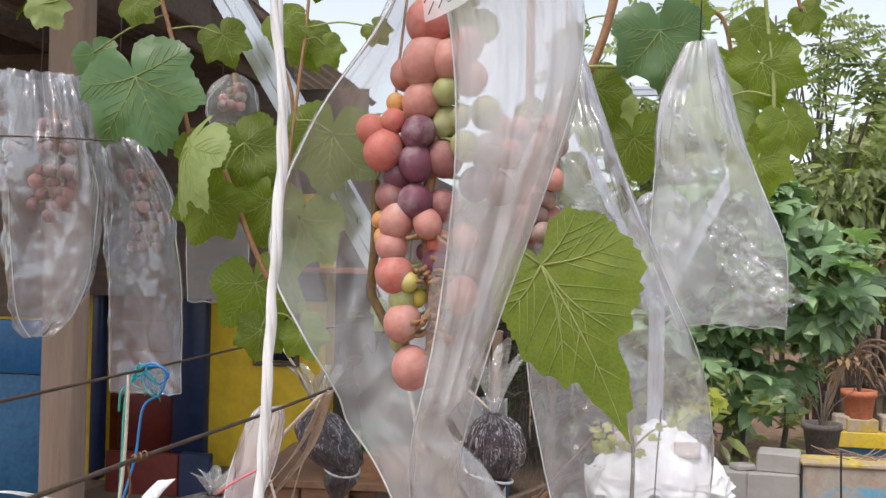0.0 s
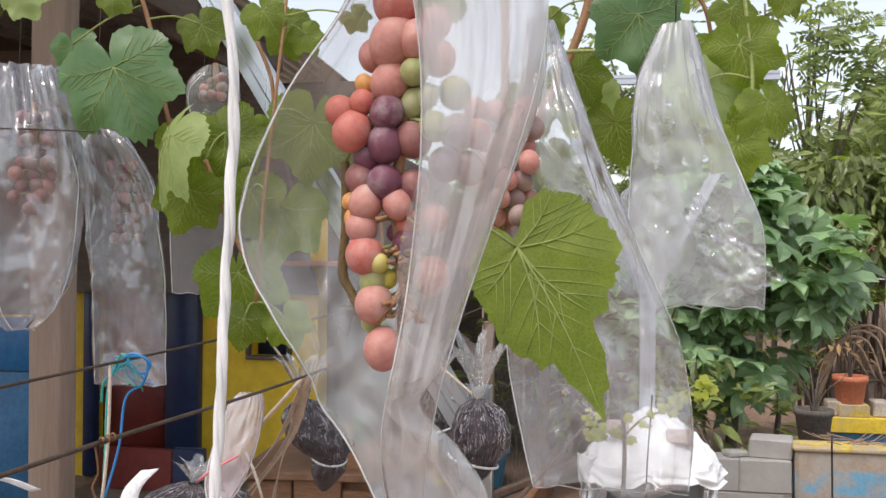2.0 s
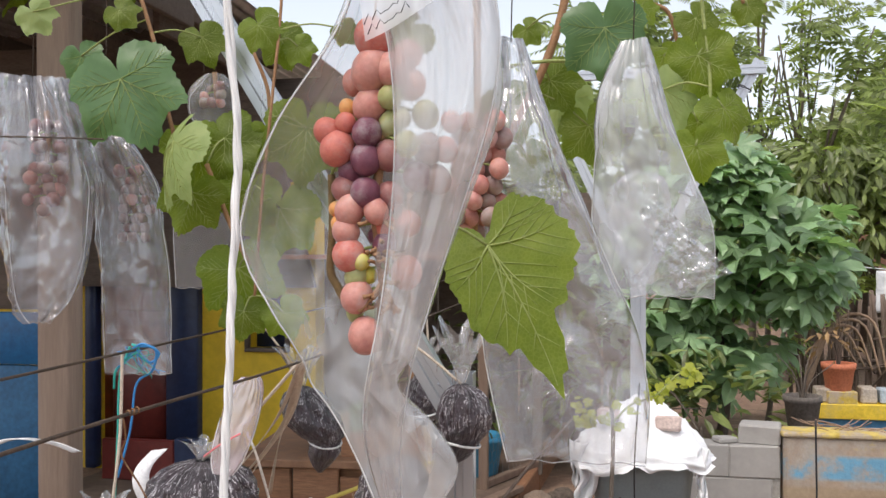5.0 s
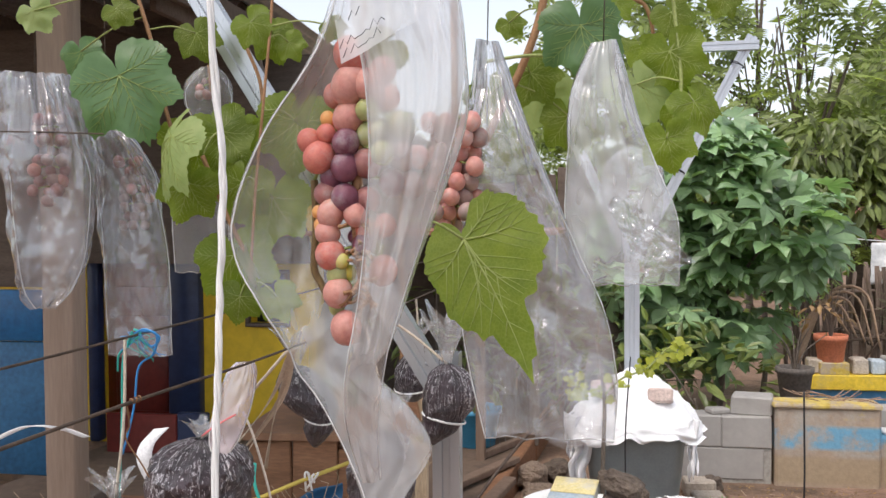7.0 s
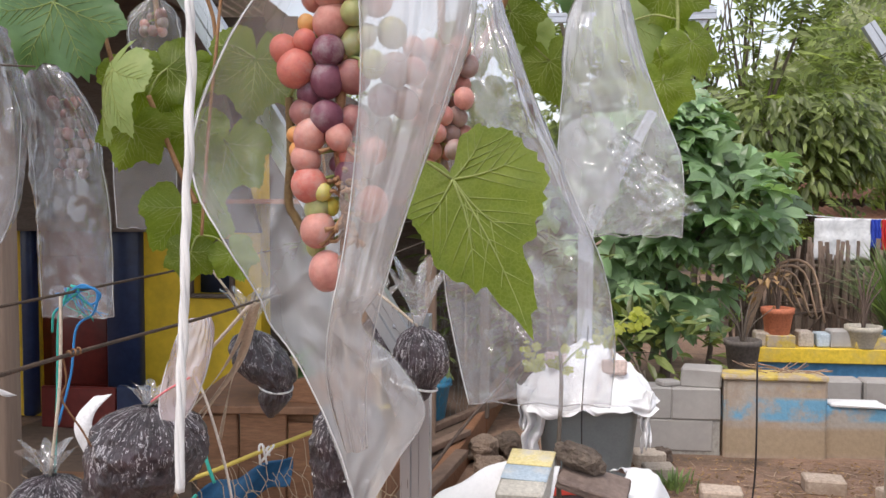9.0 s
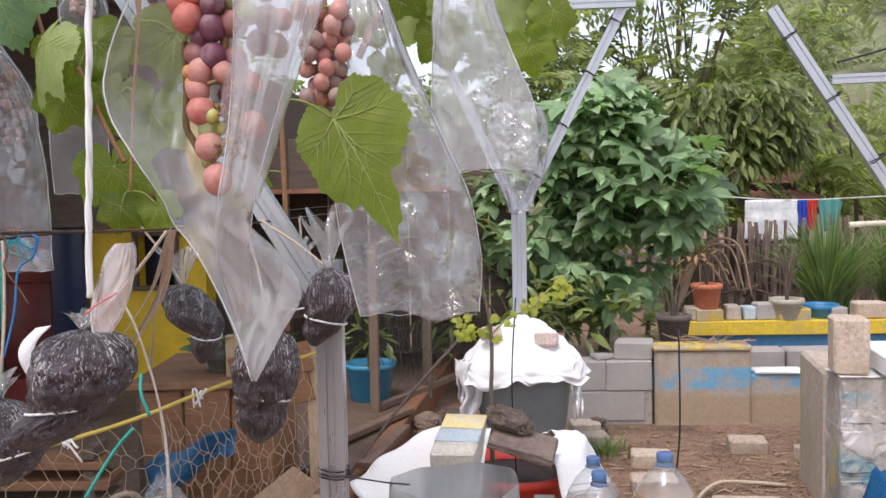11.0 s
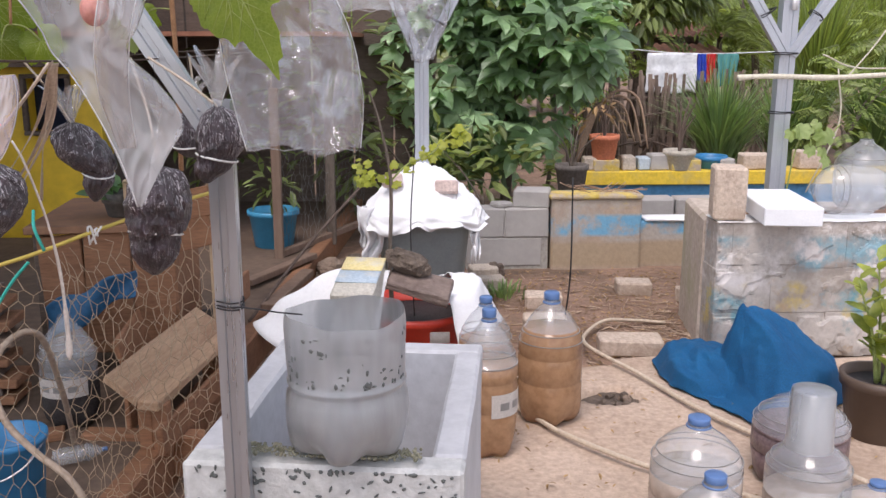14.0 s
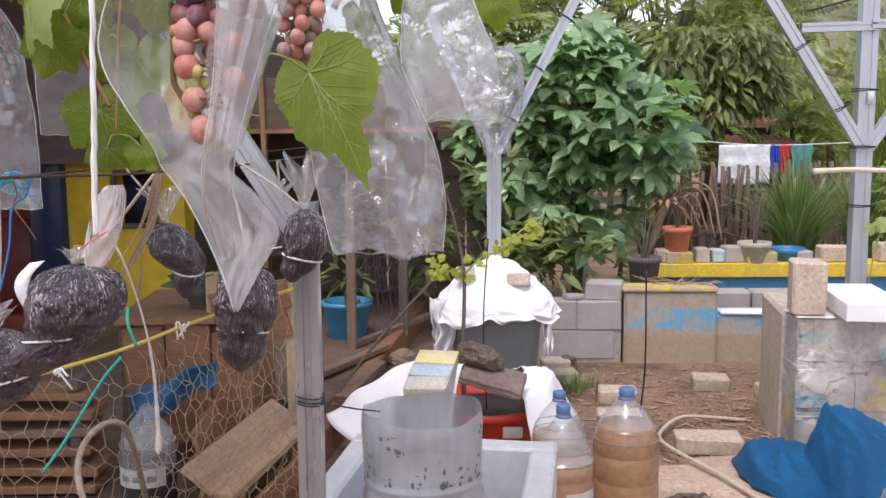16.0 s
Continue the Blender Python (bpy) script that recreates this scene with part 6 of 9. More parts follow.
# foam slab and old jugs on the planter
bm = bmesh.new()
box(bm, (0, 0, 0.03), (0.18, 0.38, 0.058), 0.003, None, 0.0015, 4)
ob = part("foam_slab", bm, M["foam"], smooth=False)
ob.matrix_world = pose(1.257, 2.965, 0.478, 0, 0, -7)
tagged(ob, "white polystyrene foam slab lying on the planter wall", "foam slab")
b = bottle("empty clear jug lying on its side on the planter", (1.42, 3.12, 0.55), 0.085, 0.27, False, 0.0)
b.matrix_world = pose(1.62, 3.02, 0.55, 0, -86, 12)
b = bottle("empty clear jug lying behind the foam slab", (1.75, 3.2, 0.55), 0.1, 0.26, False, 0.0, mat="petdirty")
b.matrix_world = pose(1.66, 3.2, 0.46, 0, 0, 0)

# rod, hose and net
rope("thin_rod", "thin dark rod stuck upright in the soil", "rod", [(0.612, 3.32, -0.03), (0.63, 3.3, 0.2), (0.628, 3.3, 0.56)], 0.0035, "tie", 20, 6)
rope("garden_hose", "tan garden hose lying over the apron", "hose", [(0.2, 2.55, 0.03), (0.33, 2.43, 0.03), (0.43, 2.25, 0.03), (0.605, 2.05, 0.03), (0.85, 1.85, 0.03)], 0.0068, "hose", 50, 10, "hose")
rope("garden_hose", "looped tan garden hose on dirt and cement", "hose", [(1.0, 3.3, 0.0), (0.89, 3.3, 0.01), (0.76, 3.27, 0.02), (0.66, 3.13, 0.015), (0.63, 2.98, 0.03), (0.67, 2.85, 0.03), (0.74, 2.69, 0.03), (0.83, 2.43, 0.03), (0.95, 2.2, 0.03), (1.1, 1.95, 0.03)], 0.0068, "hose", 80, 10, "hose")
bm = bmesh.new()


HEAP_EDGE = [(0, 0.283), (30, 0.27), (59, 0.29), (113, 0.395), (135, 0.325), (172, 0.216), (205, 0.17), (241, 0.211), (254, 0.273), (282, 0.205), (320, 0.22), (360, 0.283)]
HEAP_RIDGE = [(0.8, 0.0), (0.94, 0.0), (0.985, 0.06), (1.02, 0.17), (1.055, 0.255), (1.13, 0.235), (1.22, 0.185), (1.3, 0.11), (1.36, 0.0)]


def heap(u, v):
    """One end thrown up over itself in a steep tent, the other trailing low."""
    ang = 360 * u
    rim = np.interp(ang, *zip(*HEAP_EDGE)) * (1 + 0.03 * math.sin(radians(ang) * 9) + 0.02 * math.sin(radians(ang) * 17 + 1))
    x, y = 1.05 + v * rim * math.cos(radians(ang)), 2.55 + v * rim * math.sin(radians(ang))
    ridge = np.interp(x + 0.15 * (y - 2.55), *zip(*HEAP_RIDGE))
    d = (y - 2.57) / (0.27 if y < 2.57 else 0.15)
    tent = ridge * max(0.0, 1 - abs(d)) ** 0.85
    tail = 0.085 * max(0.0, 1 - ((x - 0.93) / 0.17) ** 2 - ((y - 2.7) / 0.2) ** 2) ** 0.5
    z = max(tent, tail) + 0.25 * min(tent, tail)
    fold = 0.06 * (0.3 - abs(n3(x * 8 + y * 2.5, y * 1.5, 7.3))) + 0.03 * (0.28 - abs(n3(x * 21 - y * 5, y * 5, 3.1))) + 0.012 * (0.25 - abs(n3(x * 45 + y * 18, y * 22, 5.7)))
    z += fold * min(1.0, z * 14) * (1 - 0.4 * v)
    z *= min(1.0, (1 - v) * 9)
    return Vector((x + 0.03 * z / 0.2 * math.sin(y * 14), y - 0.1 * z * max(0.0, -d), 0.016 + max(z, 0.004 + 0.008 * abs(n3(x * 14, y * 14, 9)))))


sheet(bm, heap, 150, 70, True)
ob = tagged(part("shade_net", bm, M["net"]), "heap of crumpled blue shade netting on the apron", "netting")
ob.modifiers.new("thick", "SOLIDIFY").thickness = 0.003


# ---- the broken drain hole ----
drain = thing("drain_hole", "broken hole in the cement with dark rubble", "hole", (0.62, 2.55, -0.008), kind="structure")
# dark sheet: the hole is shallow, so its inner shade is coloured in
bm = bmesh.new()
sheet(bm, lambda u, v: Vector(((u - 0.5) * 0.19, (v - 0.5) * 0.17, 0.004 * n3(u * 6, v * 6, 2))), 16, 14)
part("wet_soil", bm, M["stone"], drain, "dark sheet that puts the hole's shade into colour")
rnd = random.Random(77)
for i in range(16):
    bm = bmesh.new()
    sz = rnd.uniform(0.006, 0.017)
    bmesh.ops.create_icosphere(bm, subdivisions=2, radius=sz)
    for v in bm.verts:
        v.co *= 1 + 0.35 * n3(v.co.x * 60 + i, v.co.y * 60, v.co.z * 60)
    bmesh.ops.transform(bm, matrix=Matrix.Translation((rnd.uniform(-0.06, 0.06), rnd.uniform(-0.05, 0.05), sz * 0.5)), verts=bm.verts)
    part("rubble", bm, M[rnd.choice(("stone", "slatebrown", "stone", "stone"))], drain)
pl = []
for _ in range(260):
    x, y = rnd.uniform(0.2, 1.3), rnd.uniform(1.5, 2.8)
    pl.append(aim((x, y, 0.019), (rnd.uniform(-1, 1), rnd.uniform(-1, 1), rnd.uniform(-0.1, 0.25)), (rnd.uniform(-0.4, 0.4), rnd.uniform(-0.4, 0.4), 1), rnd.uniform(0.006, 0.026)))
tagged(scatter("leaf_litter", *LANCE, pl, M["dry"]), "bits of dry leaf blown over the cement", "leaf litter", kind="stuff")


# ---- the vine: grapes, leaves, bags ----
WIRE_ROWS = (0.5, 0.68, 0.9, 0.97, 1.12, 1.2, 1.27, 1.34)  # overhead wires, by their distance


def bag_mesh(rows, nu=72, nv=90, crumple=0.003, pleat=0.0, seed=0.0, arc=None, slant=0.0):
    """A hanging plastic bag as a flattened tube; rows: x, y, z, half width, half depth, from the top down."""
    bm = bmesh.new()

    def fn(u, v):
        x, y, z, hw, hd = curve_at(rows, v)
        hw, hd = max(hw, 0.001), max(hd, 0.0008)
        a = 2 * math.pi * u if not arc else arc[0] + (arc[1] - arc[0]) * u
        ca, sa = math.cos(a), math.sin(a)
        ca = math.copysign(abs(ca) ** 0.75, ca)
        px, py = hw * ca * (1 - 0.42 * slant * (ca < 0)), hd * sa
        py += slant * px
        gather = pleat * max(0.0, 1 - v * 2.2)
        k = 1 + gather * math.sin(a * 17 + 3 * n3(v * 3, seed, 0))
        big = n3(px * 22 + seed, z * 14, py * 20 + seed)
        fold = 1 - abs(n3(px * 30 + z * 11 + seed * 3, z * 7 - px * 9, seed)) ** 0.6 - 0.6 * abs(n3(px * 62 - z * 24, z * 15 + px * 20, seed + 2)) ** 0.6
        fine = n3(px * 120, z * 60 + seed, py * 90)
        off = crumple * (1 - 0.85 * abs(ca) ** 6) * (1.6 * big + 1.1 * (0.5 - fold) + 0.35 * fine)
        return Vector((x + px * k + off * 0.5 * ca, y + py * k + off * (1 if sa >= 0 else -1), z + 0.6 * crumple * n3(px * 30, z * 10, 4 + seed)))

    sheet(bm, fn, nu, nv, not arc)
    return bm, fn


def plastic_bag(label, rows, material, crumple=0.003, pleat=0.3, seed=0.0, seam=True, nv=90, arc=None, slant=0.0):
    at = Vector(rows[0][:3])
    root = thing("plastic_bag", label, "plastic bag", at, "fruit bags")
    loc = [(x - at.x, y - at.y, z - at.z, a, b) for x, y, z, a, b in rows]
    bm, fn = bag_mesh(loc, 72, nv, crumple, pleat, seed, arc, slant)
    part("film", bm, M[material], root)
    for u in ((0.0, 0.5) if not arc else (1.0,)):
        bm = bmesh.new()
        tube(bm, [fn(u, k / 50) for k in range(3, 51)], 0.00055, 5)
        part("side_fold", bm, M["filmedge"], root, "bright folded edge")
    if rows[0][1] < 1.4 and rows[0][2] > 1.15:
        bm = bmesh.new()
        tube(bm, glide([(0, 0, -0.004), (0.004, 0.0, 0.5 * (1.66 - at.z)), (0.0, min(WIRE_ROWS, key=lambda q: abs(q - at.y)) - at.y, 1.66 - at.z)], 8), 0.0006, 5)
        part("hanger", bm, M["wire"], root, "thin wire that holds the bag up")
    if seam:
        x, y, z, hw, hd = loc[-1]
        bm = bmesh.new()
        tube(bm, [(x + hw * (k / 6 - 1), y + 0.001 * math.sin(k * 2.1 + seed), z + 0.0015 * math.sin(k * 1.7 + seed)) for k in range(13)], 0.0006, 5)
        part("seam", bm, M["filmhazy"], root)
    return root


main_bag = plastic_bag("clear bag bulging round the ripening grape bunch", [
    (-0.172, 0.690, 1.335, 0.020, 0.012), (-0.168, 0.690, 1.290, 0.036, 0.024), (-0.1735, 0.690, 1.241, 0.0485, 0.036), (-0.188, 0.690, 1.196, 0.063, 0.046),
    (-0.208, 0.690, 1.146, 0.065, 0.046), (-0.214, 0.690, 1.116, 0.060, 0.042), (-0.211, 0.690, 1.085, 0.047, 0.034), (-0.2085, 0.695, 1.058, 0.034, 0.026),
    (-0.211, 0.700, 1.040, 0.026, 0.018), (-0.1945, 0.706, 1.018, 0.029, 0.012), (-0.182, 0.712, 0.990, 0.031, 0.008), (-0.1855, 0.718, 0.960, 0.018, 0.005), (-0.191, 0.724, 0.922, 0.002, 0.0015)], "film", 0.0042, 0.05, 1.0, False, 150, (-1.2, 3.6))
bm = bmesh.new()
fold_rows = [(-0.156, 1.300, 0.030), (-0.154, 1.262, 0.0315), (-0.149, 1.228, 0.0300), (-0.1495, 1.195, 0.0262), (-0.154, 1.162, 0.0215), (-0.1605, 1.130, 0.0175), (-0.168, 1.098, 0.0140), (-0.1755, 1.066, 0.0120), (-0.184, 1.034, 0.0118), (-0.188, 1.005, 0.0100), (-0.187, 0.972, 0.0060)]


def fold_fn(u, v):
    x, z, hw = curve_at(fold_rows, v)
    s = u * 2 - 1
    edge = abs(s) ** 6
    top = max(0.0, min(1.0, (z - 1.17) * 12))
    folds = 0.0034 * top * (1 - 2.2 * abs(n3(s * 3.4 + 0.6 * math.sin(z * 30), z * 9, 4.0))) + 0.0018 * top * n3(s * 9, z * 26, 9)
    return Vector((x + s * hw, 0.640 + 0.5 * max(0.0, 1.06 - z) + 0.008 * edge + 0.0024 * n3(s * 3, z * 16, 2) + 0.0006 * n3(s * 9, z * 12, 6) + folds, z)) - main_bag.location


sheet(bm, fold_fn, 60, 140)
part("folded_flap", bm, M["filmhazy"], main_bag, "cloudy folded flap of the bag")
for u in (0.0, 1.0):
    bm = bmesh.new()
    tube(bm, [fold_fn(u, k / 60) for k in range(61)], 0.0004, 5)
    part("flap_edge", bm, M["filmedge"], main_bag, "bright edge of the flap")

bm = bmesh.new()
sheet(bm, lambda u, v: Vector((-0.198 + 0.044 * u + 0.010 * v, 0.636 + 0.002 * math.sin(u * 6), 1.300 - 0.072 * v + 0.022 * u * v)) - main_bag.location, 14, 8)
part("print_patch", bm, M["filmprint"], main_bag, "white printed patch with unreadable marks")
for x0, n, hz in ((-0.188, 13, 0.0), (-0.186, 11, -0.005), (-0.183, 4, 0.016)):
    bm = bmesh.new()
    tube(bm, [Vector((x0 + 0.0022 * k, 0.6335, 1.236 + hz + 0.0013 * k + (0.0024 if k % 2 else 0.0) * (1 + math.sin(k * 2.3)))) - main_bag.location for k in range(n)], 0.0003, 4)
    part("print_bar", bm, M["tie"], main_bag)

plastic_bag("long clear bag with a sealed lower edge over a second bunch", [
    (-0.142, 0.950, 1.300, 0.008, 0.006), (-0.136, 0.950, 1.240, 0.0200, 0.016), (-0.1275, 0.950, 1.180, 0.0340, 0.026), (-0.119, 0.950, 1.135, 0.0480, 0.032), (-0.109, 0.950, 1.085, 0.0600, 0.030),
    (-0.1005, 0.950, 1.040, 0.0660, 0.024), (-0.0930, 0.950, 0.990, 0.0650, 0.015), (-0.0880, 0.950, 0.940, 0.0580, 0.002)], "filmwrinkled", 0.014, 0.3, 4.0)
crinkled = plastic_bag("clear bag with a crinkled corner hanging empty", [
    (-0.0388, 0.980, 1.300, 0.009, 0.006), (-0.0410, 0.980, 1.264, 0.0215, 0.012), (-0.0388, 0.980, 1.232, 0.0295, 0.016), (-0.0340, 0.980, 1.201, 0.0370, 0.018), (-0.0290, 0.980, 1.171, 0.0440, 0.018),
    (-0.0235, 0.980, 1.140, 0.0505, 0.016), (-0.0180, 0.980, 1.109, 0.0475, 0.010), (-0.0115, 0.980, 1.078, 0.0400, 0.0015)], "film", 0.006, 0.3, 9.0)
bm = bmesh.new()
sheet(bm, lambda u, v: Vector((-0.030 + 0.050 * v + 0.026 * (u - 0.5) * (0.5 + 1.1 * v), 0.958 + 0.005 * n3(u * 7, v * 11, 2.0) + 0.002 * n3(u * 19, v * 31, 5.0), 1.158 - 0.066 * v + 0.016 * (u - 0.5))) - crinkled.location, 36, 70)
part("crinkled_corner", bm, M["filmcrinkle"], crinkled, "glossy crumpled corner")
plastic_bag("narrow crumpled clear bag hanging before a wooden post", [
    (-0.6700, 1.2110, 1.2559, 0.0230, 0.0138), (-0.6422, 1.2106, 1.1893, 0.0391, 0.0207), (-0.6316, 1.2102, 1.1238, 0.0425, 0.0207), (-0.6268, 1.2099, 1.0594, 0.0448, 0.0161), (-0.6242, 1.2094, 0.9674, 0.0437, 0.0023)], "filmshaded", 0.009, 0.3, 13.0)
plastic_bag("broad clear bag round a pale bunch", [
    (-0.7052, 1.1195, 1.3137, 0.0345, 0.0230), (-0.6981, 1.1191, 1.2505, 0.0517, 0.0345), (-0.6886, 1.1188, 1.1815, 0.0517, 0.0345), (-0.6872, 1.1184, 1.1125, 0.0460, 0.0276), (-0.6928, 1.1182, 1.0608, 0.0322, 0.0138), (-0.6950, 1.1181, 1.0366, 0.0138, 0.0023)], "filmshaded", 0.01, 0.3, 17.0)
plastic_bag("short clear bag behind the leaves", [
    (-0.5992, 1.3371, 1.2268, 0.0345, 0.0230), (-0.5978, 1.3367, 1.1463, 0.0425, 0.0230), (-0.5975, 1.3363, 1.0669, 0.0391, 0.0023)], "filmdim", 0.004, 0.3, 21.0)
plastic_bag("small round clear bag over a few pink grapes", [
    (-0.5505, 1.2684, 1.3423, 0.0092, 0.0069), (-0.5527, 1.2683, 1.3250, 0.0253, 0.0207), (-0.5526, 1.2682, 1.3020, 0.0322, 0.0253), (-0.5503, 1.2681, 1.2790, 0.0264, 0.0207), (-0.5468, 1.2680, 1.2641, 0.0092, 0.0057)], "filmclear", 0.004, 0.3, 25.0, False)


def grape_mat(name, a, b):
    m = surf(name, a, b, 90.0, 0.5, 0, 0.08, 0.0006, 3.0, stain=tuple(0.5 * x + 0.2 for x in b), grain=0.25)
    bs = m.node_tree.nodes["Principled BSDF"]
    bs.inputs["Subsurface Weight"].default_value = 0.25
    bs.inputs["Subsurface Scale"].default_value = 0.004
    bs.inputs["Subsurface Radius"].default_value = (1.0, 0.35, 0.2)
    return m


GR = [grape_mat("pink_grape", (0.48, 0.18, 0.16), (0.62, 0.32, 0.26)), grape_mat("orange_grape", (0.66, 0.3, 0.1), (0.72, 0.4, 0.14)), grape_mat("purple_grape", (0.13, 0.035, 0.065), (0.23, 0.08, 0.115)),
      grape_mat("green_grape", (0.32, 0.34, 0.13), (0.42, 0.42, 0.18)), grape_mat("rose_grape", (0.5, 0.115, 0.1), (0.62, 0.22, 0.16)), grape_mat("yellow_green_grape", (0.52, 0.45, 0.06), (0.6, 0.52, 0.1)), grape_mat("dusty_grape", (0.28, 0.17, 0.16), (0.4, 0.27, 0.24)), grape_mat("dusky_grape", (0.26, 0.1, 0.1), (0.38, 0.17, 0.15))]


def grape(root, c, r, k, seed=0):
    rnd = random.Random(seed)
    bm = bmesh.new()
    bmesh.ops.create_uvsphere(bm, u_segments=24, v_segments=14, radius=r)
    q = Euler((rnd.uniform(-0.6, 0.6), rnd.uniform(-0.6, 0.6), rnd.uniform(0, 3)))
    bmesh.ops.transform(bm, matrix=Matrix.Translation(c) @ q.to_matrix().to_4x4() @ Matrix.Diagonal((1, 1, rnd.uniform(1.02, 1.2), 1)), verts=bm.verts)
    return part("grape", bm, GR[k], root)


def bunch(label, at, rows, seed, high=0.035):
    """rows: dx, dz, dy, radius, colour."""
    root = thing("grape_bunch", label, "grapes", at, "grape bunches")
    bm = bmesh.new()
    low = min(r[1] for r in rows)
    tube(bm, [(0.0, 0, high), (0.002, 0.002, 0.0), (-0.003, 0.003, low * 0.4), (0.002, 0.002, low * 0.75), (0.0, 0.0, low * 0.98)], [0.0034, 0.0032, 0.003, 0.0026, 0.0014], 7)
    stalk = part("stalk", bm, M["cane"], root, "brown woody stalk")
    for i, (dx, dz, dy, r, k) in enumerate(rows):
        berry = grape(root, (dx, dy, dz), r, k, seed + i)
        bm = bmesh.new()
        tube(bm, [(0, 0.003, dz + 0.006), (dx * 0.5, dy * 0.5, dz + 0.004), (dx, dy, dz)], 0.001, 5)
        part("pedicel", bm, M["stem"], berry)
    return root


F = 0.000294  # metres for one step of the bunch's layout
upper = [(-11, 181, 0, 38, 4), (-14, 116, 0, 41, 0), (29, 116, -6, 33, 0), (-18, 48, 4, 35, 0), (26, 61, -8, 25, 3), (24, 11, 6, 26, 3), (50, 16, -8, 18, 3), (-66, 44, 4, 17, 1), (-106, -4, 0, 28, 4), (-66, 11, -6, 22, 4), (-21, -9, -10, 30, 2), (-83, -39, -6, 35, 4)]
middle = [(-24, -62, -8, 31, 2), (21, -54, 4, 33, 7), (61, -34, -10, 26, 3), (-59, -84, 10, 28, 2), (-73, -119, 6, 27, 7), (-24, -129, -8, 31, 2), (21, -134, 8, 28, 7), (-91, -159, 8, 15, 1), (-58, -164, -6, 30, 0), (-2, -166, -10, 25, 0), (-86, -189, 8, 16, 1), (-66, -206, -4, 28, 0), (14, -199, 8, 22, 4), (12, -232, 6, 26, 2)]
lower = [(-14, -214, 16, 14, 2), (-59, -254, -6, 34, 4), (-31, -267, -14, 17, 5), (-46, -296, 0, 24, 3), (-21, -294, 6, 16, 5), (-43, -337, -6, 33, 0), (-51, -369, 6, 18, 3), (-26, -414, -6, 34, 0), (9, -269, 8, 15, 3), (54, -289, 10, 32, 0)]
behind = [(95, -40, 22, 30, 6), (75, -95, 18, 30, 2), (128, -40, 30, 26, 0), (112, -100, 30, 28, 6), (90, 30, 24, 28, 3), (56, -190, 16, 26, 0), (62, 90, 20, 30, 0), (55, 150, 16, 30, 0), (-58, 100, 26, 26, 0), (-40, -40, 34, 28, 7)]
ripe = bunch("ripening bunch of pink, purple and green grapes", (-0.196, 0.6975, 1.1909), [(a * F, b * F, c * F * 1.3, r * F, k) for a, b, c, r, k in upper + middle + lower + behind], 100)
# bare woody side stalks, crooked, between the lower grapes
rnd = random.Random(45)
for i in range(26):
    z = -0.048 - 0.066 * rnd.random()
    bm = bmesh.new()
    a, l = rnd.uniform(-0.7, 3.6), rnd.uniform(0.006, 0.015)
    st = Vector((0.001, 0.0, z))
    tip = st + Vector((l * math.cos(a), -0.004 - 0.006 * rnd.random(), rnd.uniform(-0.012, 0.006)))
    tube(bm, glide([st, st.lerp(tip, 0.5) + Vector((rnd.uniform(-0.003, 0.003), -0.002, rnd.uniform(-0.003, 0.003))), tip], 8), [0.0011] * 6 + [0.0014, 0.0018], 6)
    part("side_stalk", bm, M["cane"], ripe, "crooked bare brown side stalk")
second = [((i % 4 - 1.5) * 34 + (17 if (i // 4) % 2 else 0), 60 - 36 * (i // 4), (i % 3) * 7 - 7, 24 - (i // 4) * 0.6, (0, 0, 6, 0, 6)[i % 5]) for i in range(30)]
bunch("smaller pink bunch, still half ripe", (-0.166, 0.9, 1.2), [(a * 0.00035 * (1 - 0.01 * i), b * 0.00035, c * 0.0015, r * 0.00035, k) for i, (a, b, c, r, k) in enumerate(second)], 300, 0.46)
for lab, at, n, s, f in (("pale pink bunch inside a bag", (-0.6991, 1.1364, 1.2447), 26, 600, 0.00036), ("dusty pink bunch inside a crumpled bag", (-0.6319, 1.2163, 1.1985), 24, 700, 0.00034), ("few pink grapes in a small bag", (-0.5504, 1.2682, 1.3101), 9, 800, 0.0003)):
    rr = random.Random(s)
    bunch(lab, at, [(((i % 3) - 1 + rr.uniform(-0.3, 0.3)) * 40 * f, (50 - 34 * (i // 3)) * f, rr.uniform(-40, 40) * f, rr.uniform(17, 23) * f, rr.choice((6, 6, 0, 6, 7))) for i in range(n)], s)


def twisted(label, pts, r, turns=26.0):
    """Straw twine: three flat strands that wind loosely round one line."""
    at = Vector(pts[0])
    root = thing("twine", label, "twine", at)
    line = [p - at for p in glide(pts, 150)]
    for i in range(3):
        bm = bmesh.new()
        row = []
        for k, p in enumerate(line):
            a = turns * k / 149 + 2.094 * i + 0.9 * n3(k * 0.07, i, 3)
            row.append(p + Vector((math.cos(a), math.sin(a), 0)) * r * (0.5 + 0.25 * n3(k * 0.11, i * 3, 1)))
        tube(bm, row, [r * (0.62 + 0.2 * n3(k * 0.16, 5 * i, 2)) for k in range(150)], 7)
        part("strand", bm, M["twine"], root)
    return root


# ---- canes and the wires that carry them ----
CANES = []


def cane(label, pts, r, mat="cane"):
    CANES.append(glide(pts, 40))
    return rope("vine_cane", label, "vine cane", pts, r, mat)


